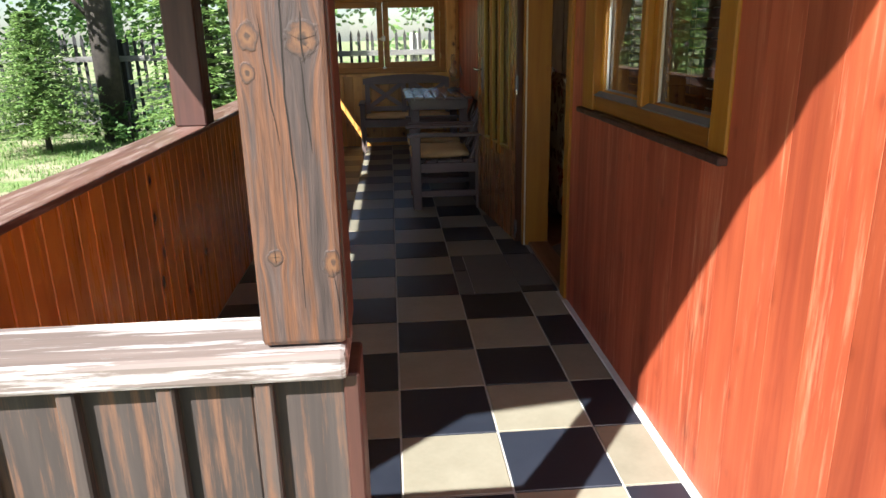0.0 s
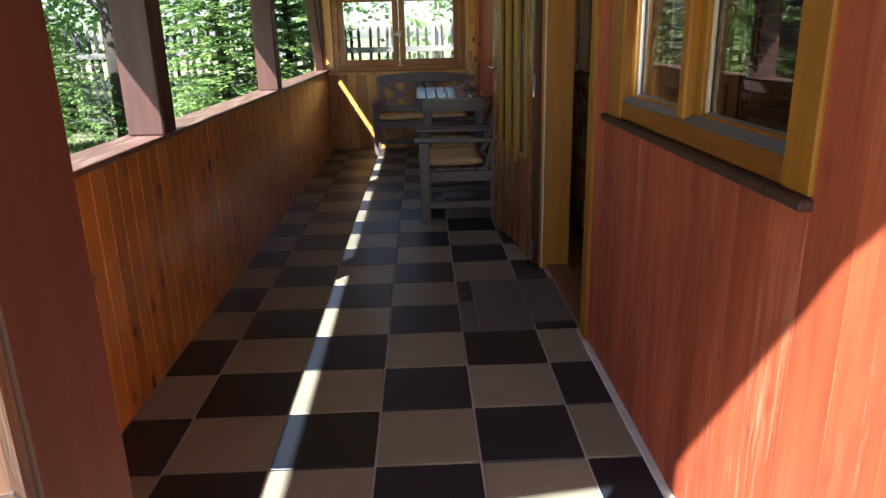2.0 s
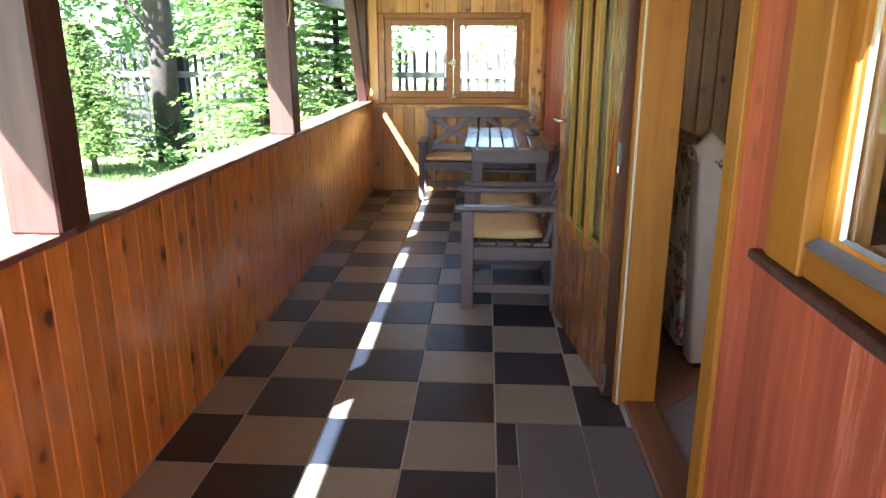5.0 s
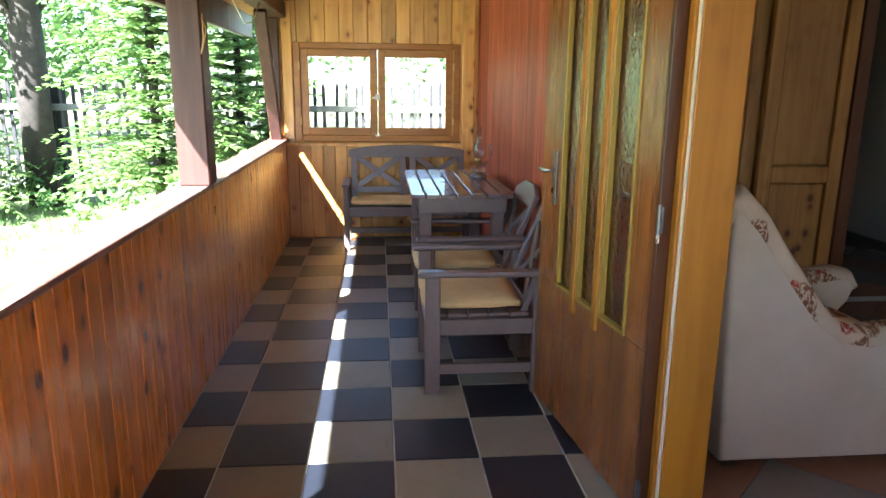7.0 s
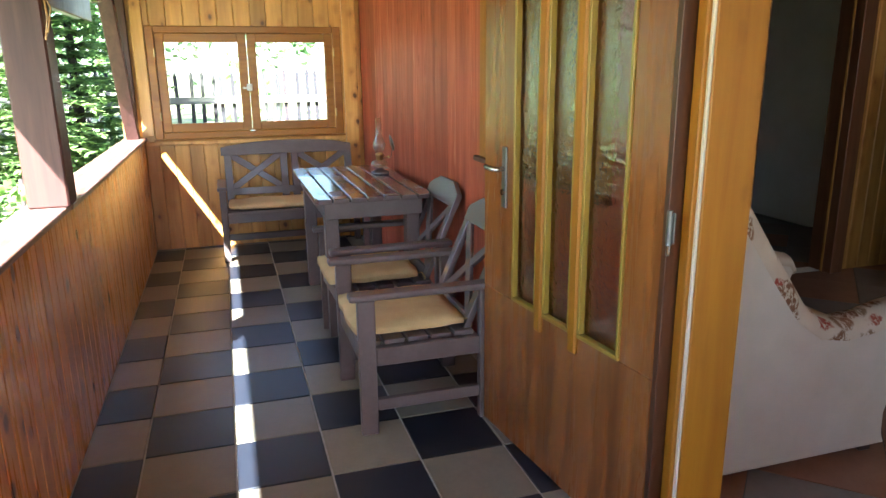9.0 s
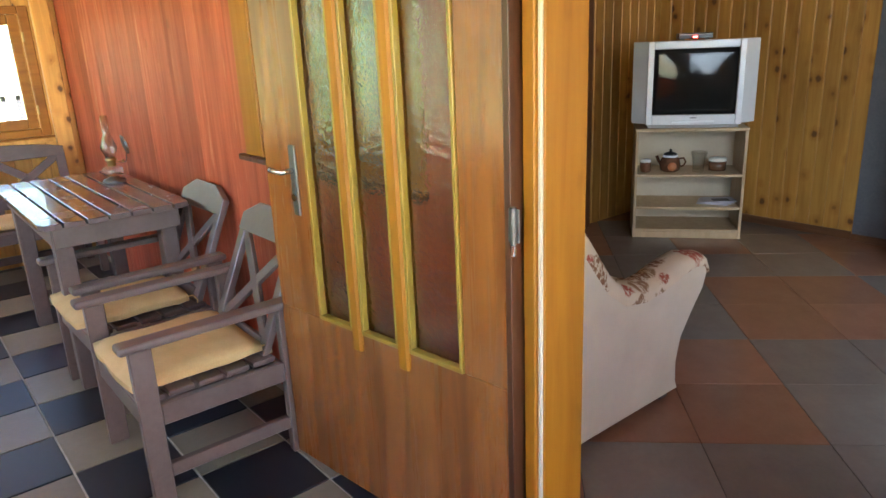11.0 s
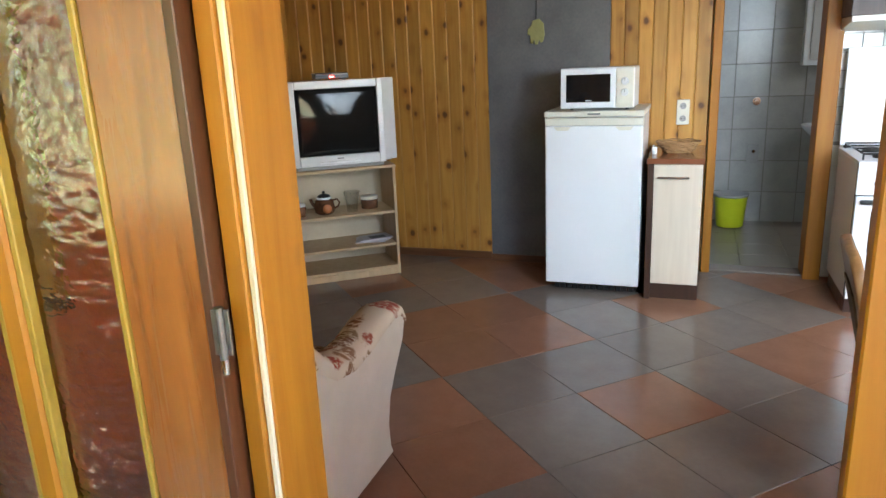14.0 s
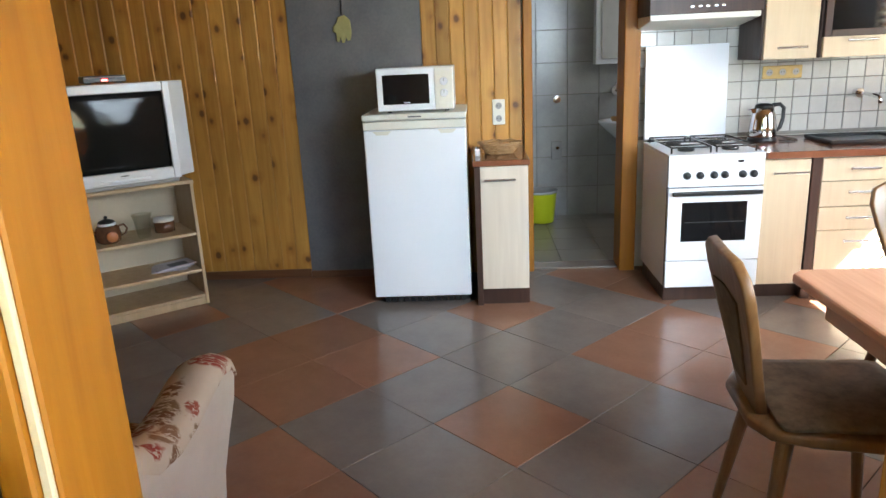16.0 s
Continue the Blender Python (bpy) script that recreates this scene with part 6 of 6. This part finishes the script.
def spruce(x, y, h, spread, seed, label, dense=1.0):
    """A young spruce: tapered trunk, whorls of drooping boughs set with many short needle sprays."""
    rng = random.Random(seed)
    t = thing("spruce_tree", label, "tree", "spruces by the fence", m=pose(x, y, GZ))
    part("trunk", cyl((0, 0, 0), (0, 0, h * 0.96), 0.012 * h + 0.02, 0.006, 10), M_BARK, t)
    vs, fs = [], []
    z = 0.12 * h
    while z < h * 0.99:
        reach = spread * (1 - z / h) ** 0.85 + 0.05
        n = rng.randint(8, 12)
        a0 = rng.random() * 6.28
        for k in range(n):
            a = a0 + 6.28 * k / n + rng.uniform(-0.25, 0.25)
            L = reach * rng.uniform(0.65, 1.15)
            steps = max(5, int(L / 0.05 * dense))
            for s in range(steps):
                f = (s + 0.5) / steps
                px, py = math.cos(a) * L * f, math.sin(a) * L * f
                pz = z + L * (0.30 * f - 0.38 * f * f) + rng.uniform(-0.02, 0.02)
                for side in (-1, 1):
                    for _ in range(3):
                        w = rng.uniform(0.06, 0.16) * (1.25 - f * 0.5) * (0.7 + 0.25 * h / 3)
                        b = a + side * rng.uniform(0.5, 1.1)
                        tip = Vector((px + math.cos(b) * w, py + math.sin(b) * w, pz - rng.uniform(-0.02, 0.05)))
                        q = Vector((-math.sin(b), math.cos(b), rng.uniform(-0.6, 0.6))) * 0.010 * (0.8 + 0.2 * h)
                        i = len(vs)
                        base = Vector((px, py, pz))
                        mid = base.lerp(tip, 0.5)
                        vs.extend((base, mid + q, tip, mid - q))
                        fs.append((i, i + 1, i + 2, i + 3))
        z += rng.uniform(0.055, 0.085) * h / 2.6
    scatter_mesh("crown", vs, fs, M_SPRUCE, t, "sunlit drooping green needle boughs")
    return t


def leafy(name, x, y, h, trunk_r, crown, clumps, leaves, seed, label, crown_z, mat, size=0.09, lean=0.0):
    """A broadleaf tree: tapered trunk, limbs, and clumps of small leaves with gaps between them."""
    rng = random.Random(seed)
    t = thing(name, label, "tree", "broadleaf trees", m=pose(x, y, GZ))
    part("trunk", tube([(0, 0, 0), (lean * 0.3, 0.02, h * 0.3), (lean * 0.6, -0.03, h * 0.6), (lean, 0, h)], trunk_r, 12), M_BARK, t)
    vs, fs = [], []
    limbs = []
    for c in range(clumps):
        a, rr = rng.random() * 6.28, math.sqrt(rng.random()) * crown
        cz = crown_z + rng.random() * (h * 1.12 - crown_z)
        cx, cy = lean + math.cos(a) * rr, math.sin(a) * rr
        if c % 6 == 0:
            limbs.append(tube([(lean * 0.6, 0, max(0.4, cz - 0.5 * rr - 0.4)), (cx * 0.5, cy * 0.5, cz - 0.3), (cx, cy, cz)], trunk_r * 0.2, 6))
        cr = rng.uniform(0.22, 0.5) * crown / 1.8
        for _ in range(leaves):
            d = Vector((rng.gauss(0, 1), rng.gauss(0, 1), rng.gauss(0, 0.75))) * cr * 0.5
            p = Vector((cx, cy, cz)) + d
            u = Vector((rng.uniform(-1, 1), rng.uniform(-1, 1), rng.uniform(-0.6, 0.6))).normalized() * size * rng.uniform(0.6, 1.3)
            w = u.orthogonal().normalized() * size * 0.35
            i = len(vs)
            vs.extend((p, p + u * 0.5 + w, p + u, p + u * 0.5 - w))
            fs.append((i, i + 1, i + 2, i + 3))
    part("limbs", join(*limbs), M_BARK, t)
    scatter_mesh("crown", vs, fs, mat, t, "loose green leaves with gaps")
    return t


spruce(-5.15, 10.9, 2.05, 1.2, 1, "young spruce with dense sunlit boughs by the picket fence", 0.7)
spruce(-2.4, 10.0, 4.6, 1.3, 2, "tall bushy spruce in full sun before the fence", 0.65)
spruce(-1.75, 11.2, 4.4, 1.2, 3, "dark green spruce beyond the porch corner")
spruce(-8.4, 10.6, 2.0, 0.8, 4, "small spruce on the lawn by the fence")
leafy("broadleaf_tree", -4.55, 12.0, 6.2, 0.20, 2.2, 100, 90, 5, "tall dark-trunked tree behind the spruces", 2.7, M_LEAF, 0.10)
leafy("broadleaf_tree", -7.6, 13.6, 5.5, 0.12, 2.4, 100, 90, 6, "broad leafy tree beyond the fence", 2.4, M_LEAF, 0.10)
leafy("bush", -4.2, 11.7, 0.5, 0.02, 0.7, 16, 50, 7, "low leafy shrub at the fence foot", 0.08, M_LEAF, 0.07)
leafy("bush", -2.5, 9.3, 0.5, 0.02, 0.7, 10, 34, 8, "pale green weedy shrub in the sun", 0.08, M_WEED, 0.09)
leafy("bush", -1.75, 8.6, 0.9, 0.015, 0.35, 7, 26, 9, "pale sunlit weeds behind the parapet", 0.3, M_WEED, 0.11)
leafy("bush", -2.3, 6.6, 0.35, 0.015, 0.6, 16, 50, 10, "pale sunlit weeds on the lawn", 0.05, M_WEED, 0.09)


def fence(ax, ay, bx, by, label, concrete):
    """A dark picket fence: posts, two rails and single pickets."""
    a, b = Vector((ax, ay, GZ)), Vector((bx, by, GZ))
    f = thing("picket_fence", label, "fence")
    L = (b - a).length
    d = (b - a) / L
    turn = Matrix.Rotation(math.atan2(d.y, d.x), 4, "Z")
    picket = mesh_of(extrude_outline([(-0.024, 0.12), (0.024, 0.12), (0.024, 1.62), (0.0, 1.70), (-0.024, 1.62)], "y", -0.011, 0.011), M_FENCE, "picket")
    n = int(L / 0.135)
    rng = random.Random(int(abs(ax) * 10))
    for i in range(n):
        p = new("picket", picket)
        p.parent = f
        p.matrix_basis = Matrix.Translation(a + d * (i * 0.135 + 0.05) + Vector((0, 0, rng.uniform(-0.03, 0.03)))) @ turn @ pose(0, 0, 0, 0, rng.uniform(-1.5, 1.5), 0)
    for z in (0.30, 1.31):
        part("fence_rail", beam(a + Vector((0, 0.0, z)) + turn.to_3x3() @ Vector((0, -0.036, 0)), b + Vector((0, 0, z)) + turn.to_3x3() @ Vector((0, -0.036, 0)), 0.05, 0.09, 0.004), M_FENCE_RAIL, f, "bleached grey fence rail")
    k = 9
    for i in range(k + 1):
        o = a + d * (L * i / k)
        part("fence_post", moved(join(box((-0.07, 0.04, 0), (0.07, 0.17, 1.62), 0.008)), Matrix.Translation(o) @ turn), M_CONCRETE if concrete and i in (0, 3, 6) else M_FENCE, f, "pale concrete fence post" if concrete and i in (0, 3, 6) else "")
    return f


fence(-14.2, 12.3, 7.76, 12.3, "dark wooden picket fence with pale concrete posts behind the lawn", True)

# far woods: one mass of leaves, uneven, with trunks
rng = random.Random(77)
vs, fs = [], []
for k in range(560):
    ang = rng.uniform(-1.75, 0.75)
    R = rng.uniform(16, 27)
    if -0.13 < ang < 0.3 and rng.random() < 0.65:
        continue
    cx, cy, cz = math.sin(ang) * R, 4 + math.cos(ang) * R, GZ + 0.9 + rng.random() ** 0.9 * 7.5
    cr = rng.uniform(0.6, 1.7)
    for _ in range(90):
        p = Vector((cx + rng.gauss(0, cr * 0.5), cy + rng.gauss(0, cr * 0.5), cz + rng.gauss(0, cr * 0.4)))
        u = Vector((rng.uniform(-1, 1), rng.uniform(-1, 1), rng.uniform(-0.6, 0.6))).normalized() * rng.uniform(0.14, 0.34)
        w = u.orthogonal().normalized() * 0.09
        i = len(vs)
        vs.extend((p, p + u * 0.5 + w, p + u, p + u * 0.5 - w))
        fs.append((i, i + 1, i + 2, i + 3))
woods = scatter_mesh("far_woods", vs, fs, M_FAR_HAZE)
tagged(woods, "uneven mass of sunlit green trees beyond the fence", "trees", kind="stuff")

# grass tufts on the near lawn
vs, fs = [], []
for k in range(9000):
    x, y = rng.uniform(-7.5, -1.1), rng.uniform(1.5, 12.5)
    if rng.random() < 0.35 + 0.3 * noise.noise(Vector((x, y, 0)) * 0.8):
        continue
    for _ in range(4):
        a, hh = rng.random() * 6.28, rng.uniform(0.03, 0.09)
        p = Vector((x + rng.uniform(-0.06, 0.06), y + rng.uniform(-0.06, 0.06), GZ))
        s = Vector((math.cos(a), math.sin(a), 0)) * 0.006
        i = len(vs)
        vs.extend((p - s, p + s, p + Vector((math.cos(a + 1) * 0.03, math.sin(a + 1) * 0.03, hh))))
        fs.append((i, i + 1, i + 2))
grass = scatter_mesh("grass", vs, fs, M_WEED)
tagged(grass, "short sunlit grass tufts on the lawn", "grass", kind="stuff")


# ---- pieces: boards and tiles, last ----
def board_mesh(w, h, t, mat, name, groove=0.006):
    """One vertical board: face towards +y of its own axes, edges chamfered into a groove."""
    a = w / 2 - 0.0003
    g = min(groove, t * 0.7)
    return mesh_of(extrude_outline([(-a, 0), (-a, t - g), (-a + g, t), (a - g, t), (a, t - g), (a, 0)], "z", 0.0, h), mat, name)


def boards(parent, start, direction, length, width, z_parts, t, mat, flip=False, groove=0.006):
    """Rows of vertical boards along a wall. z_parts(u0, u1) gives the (z0, z1) stretches."""
    d = Vector(direction)
    rot = Matrix.Rotation(math.atan2(d.y, d.x) + (math.pi if flip else 0), 4, "Z")
    cache = {}
    n = max(1, round(length / width))
    w = length / n
    for i in range(n):
        for z0, z1 in z_parts(i * w, (i + 1) * w):
            key = round(z1 - z0, 3)
            if key not in cache:
                cache[key] = board_mesh(w, z1 - z0, t, mat, "board", groove)
            o = new("board", cache[key])
            o.parent = parent
            o.matrix_basis = Matrix.Translation(Vector(start) + d * ((i + 0.5) * w) + Vector((0, 0, z0))) @ rot


def gaps(z0, z1, holes):
    def f(a, b):
        m = (a + b) / 2
        out, z = [], z0
        for ha, hb, za, zb in sorted(holes, key=lambda h: h[2]):
            if ha < m < hb:
                if za - z > 0.01:
                    out.append((z, za))
                z = zb
        if z1 - z > 0.01:
            out.append((z, z1))
        return out
    return f


# red wall: faces -x; boards run along +y
Y_RED = 0.36
boards(wall_red, (0.842, Y_RED, 0), (0, 1, 0), 8.40 - Y_RED, 0.135, gaps(0.0, 2.28, [(W1[0] - 0.03 - Y_RED, W1[1] + 0.03 - Y_RED, W1[2] - 0.085, W1[3]), (W2[0] - Y_RED, W2[1] + 0.05 - Y_RED, W2[2] - 0.085, W2[3]), (DO[0] - Y_RED, DO[1] - Y_RED, DO[2], DO[3])]), 0.022, M_RED, False, 0.0005)
# parapet: faces +x
boards(parapet_core, (-0.860, 1.02, 0), (0, 1, 0), 7.38, 0.092, gaps(0.0, 0.843, []), 0.022, M_PINE_DARK, True, 0.004)
# end wall: faces -y
boards(wall_end, (-0.84, 8.422, 0), (1, 0, 0), 1.66, 0.105, gaps(0.0, 0.82, []), 0.022, M_PINE, True)
boards(wall_end, (-0.84, 8.422, 0), (1, 0, 0), 1.66, 0.118, gaps(0.82, 2.3, [(EX0 + 0.80, EX1 + 0.88, EZ0 - 0.08, EZ1)]), 0.022, M_PINE, True)
# front wall of the porch: battens over boards, facing -y
boards(near_core, (-0.94, 0.955, -0.3), (1, 0, 0), 0.875, 0.125, gaps(0.0, 1.10, []), 0.018, M_GREY_BOARD, True, 0.002)
for i in range(7):
    x = -0.945 + 0.127 * i
    part("batten", box((x, 0.915, -0.3), (x + 0.024, 0.9365, 0.80), 0.003), M_GREY_BOARD, near_core)
part("end_board", box((-0.066, 0.925, -0.3), (-0.044, 1.03, 0.802), 0.003), M_POST, near_core, "dark brown end board")
# room: back wall faces -x, inner wall faces -y
boards(wall_back, (RX1 + 0.015, 4.765, 0), (0, 1, 0), RY1 - 4.765, 0.096, gaps(0.0, RZ, []), 0.02, M_PINE_IN, False)
boards(wall_back, (RX1 + 0.015, 3.39, 0), (0, 1, 0), 0.59, 0.084, gaps(0.0, RZ, []), 0.02, M_PINE_IN, False)
boards(wall_left, (0.93, RY1 + 0.015, 0), (1, 0, 0), RX1 - 0.93 + 0.015, 0.1, gaps(0.0, RZ, [(ID[0] - 0.93, ID[1] - 0.93, 0, 2.0)]), 0.02, M_PINE_IN, True)


def slab_mesh(w, d, t, mat, name, bev=0.0008):
    return mesh_of(box((-w / 2, -d / 2, -t), (w / 2, d / 2, 0), bev), mat, name)


# porch tiles
tiles = {}


def tile(x0, x1, y0, y1, mat, parent, joint=0.0065, z=0.0, name="tile"):
    w, d = x1 - x0 - joint, y1 - y0 - joint
    if w < 0.01 or d < 0.01:
        return
    key = (round(w, 3), round(d, 3), mat.name)
    if key not in tiles:
        tiles[key] = slab_mesh(w, d, 0.012, mat, name, 0.002)
    o = new(name, tiles[key])
    o.parent = parent
    wob = random.Random(int(x0 * 977 + y0 * 3571))
    o.matrix_basis = pose((x0 + x1) / 2, (y0 + y1) / 2, z + wob.uniform(-0.0006, 0.0006), wob.uniform(-0.12, 0.12), wob.uniform(-0.12, 0.12), 0)


for r in range(-10, 17):
    ya, yb = ROW0 + r * FLOOR_T, ROW0 + (r + 1) * FLOOR_T
    yb = min(yb, PY1)
    for c in range(-3, 3):
        xa, xb = max(c * FLOOR_T, PX0), min((c + 1) * FLOOR_T, 0.80)
        if xb - xa < 0.02 or yb - ya < 0.02 or (c in (1, 2) and r in (0, 1)):
            continue
        tile(xa, xb, ya, yb, M_BLACK_TILE if (c + r) % 2 == 0 else M_GREY_TILE, floor_base)
# patched corner before the door
tile(0.315, 0.392, 3.66, 3.93, M_BLACK_TILE, floor_base)
tile(0.315, 0.392, 3.30, 3.66, M_PATCH, floor_base, 0.003)
tile(0.392, 0.63, 3.30, 3.93, M_PATCH, floor_base, 0.003)
tile(0.63, 0.815, 3.385, 3.93, M_PATCH, floor_base, 0.003)
tile(0.63, 0.815, 3.30, 3.385, M_BLACK_TILE, floor_base)

# room tiles, laid on the diagonal
SIDE = 0.3 * math.sqrt(2)
rt = {M_TERRA: slab_mesh(SIDE - 0.003, SIDE - 0.003, 0.012, M_TERRA, "tile"), M_SLATE_TILE: slab_mesh(SIDE - 0.003, SIDE - 0.003, 0.012, M_SLATE_TILE, "tile")}


def terracotta(i, j):
    """Pattern: blocks of four and single tiles on a slanted lattice with steps (3, 3) and (-2, 2)."""
    for a in range(-4, 5):
        for b in range(-4, 5):
            p, q = i - 3 * a + 2 * b, j - 3 * a - 2 * b
            if (p, q) == (0, 0) or (p in (-1, 0) and q in (-3, -2)):
                return True
    return False


for i in range(-9, 12):
    for j in range(-9, 12):
        cx, cy = 2.576 + 0.3 * (i - j), 3.871 - 0.3 * (i + j + 1)
        if 0.62 < cx < 4.75 and 0.2 < cy < 8.3:
            kind = M_TERRA if terracotta(i, j) else M_SLATE_TILE
            if cx - 0.31 < 0.85 or cy - 0.31 < 0.46:
                cut = box((-SIDE / 2 + 0.0015, -SIDE / 2 + 0.0015, -0.012), (SIDE / 2 - 0.0015, SIDE / 2 - 0.0015, 0), 0.0008)
                moved(cut, pose(cx, cy, 0, 0, 0, 45))
                for co, no in (((0.85, 0, 0), (1, 0, 0)), ((0, 0.46, 0), (0, 1, 0))):
                    bmesh.ops.bisect_plane(cut, geom=list(cut.verts) + list(cut.edges) + list(cut.faces), plane_co=co, plane_no=no, clear_inner=True)
                if len(cut.faces) < 4:
                    cut.free()
                    continue
                part("tile", cut, kind, floor_in)
                continue
            o = new("tile", rt[kind])
            o.parent = floor_in
            o.matrix_basis = pose(cx, cy, random.Random(i * 50 + j).uniform(-0.0004, 0.0004), 0, 0, 45)

# bathroom tiles: floor, back wall and side wall
bath_wall = structure("wall_bathroom", box((5.95, 1.6, -0.1), (6.05, 3.46, RZ), 0), M_TILE_JOINT, "tiled bathroom back wall")
bt = mesh_of(box((-0.006, -0.1225, -0.1225), (0.0, 0.1225, 0.1225), 0.0015), M_BATH_TILE, "tile")
for a in range(8):
    for b in range(9):
        o = new("tile", bt)
        o.parent = bath_wall
        o.matrix_basis = pose(5.95, 3.31 - 0.25 * a, 0.125 + 0.25 * b)
bath_side = structure("wall_bathroom_side", box((4.60, 3.41, -0.1), (5.95, 3.44, RZ), 0), M_TILE_JOINT, "tiled bathroom side wall")
for a in range(6):
    for b in range(9):
        o = new("tile", bt)
        o.parent = bath_side
        o.matrix_basis = pose(4.72 + 0.25 * a, 3.41, 0.125 + 0.25 * b, 0, 0, 90)
bath_floor = structure("floor_bathroom", box((4.585, 1.6, -0.05), (5.95, 3.44, 0.002), 0), M_TILE_JOINT, "bathroom floor bedding", "floor")
bft = slab_mesh(0.296, 0.296, 0.01, M_BATH_FLOOR, "tile")
for a in range(5):
    for b in range(7):
        o = new("tile", bft)
        o.parent = bath_floor
        o.matrix_basis = pose(4.74 + 0.3 * a, 3.29 - 0.3 * b, 0.0075)

# kitchen splashback tiles
splash = structure("splashback", box((RX1 + 0.004, 0.45, 0.80), (RX1 + 0.014, 2.71, 1.62), 0), M_TILE_JOINT, "tiled kitchen splashback", "wall")
kt = mesh_of(box((-0.007, -0.0475, -0.0475), (0.0, 0.0475, 0.0475), 0.0015), M_WHITE_TILE, "tile")
for a in range(23):
    for b in range(8):
        o = new("tile", kt)
        o.parent = splash
        o.matrix_basis = pose(RX1 + 0.004, 2.66 - 0.1 * a, 0.87 + 0.1 * b)
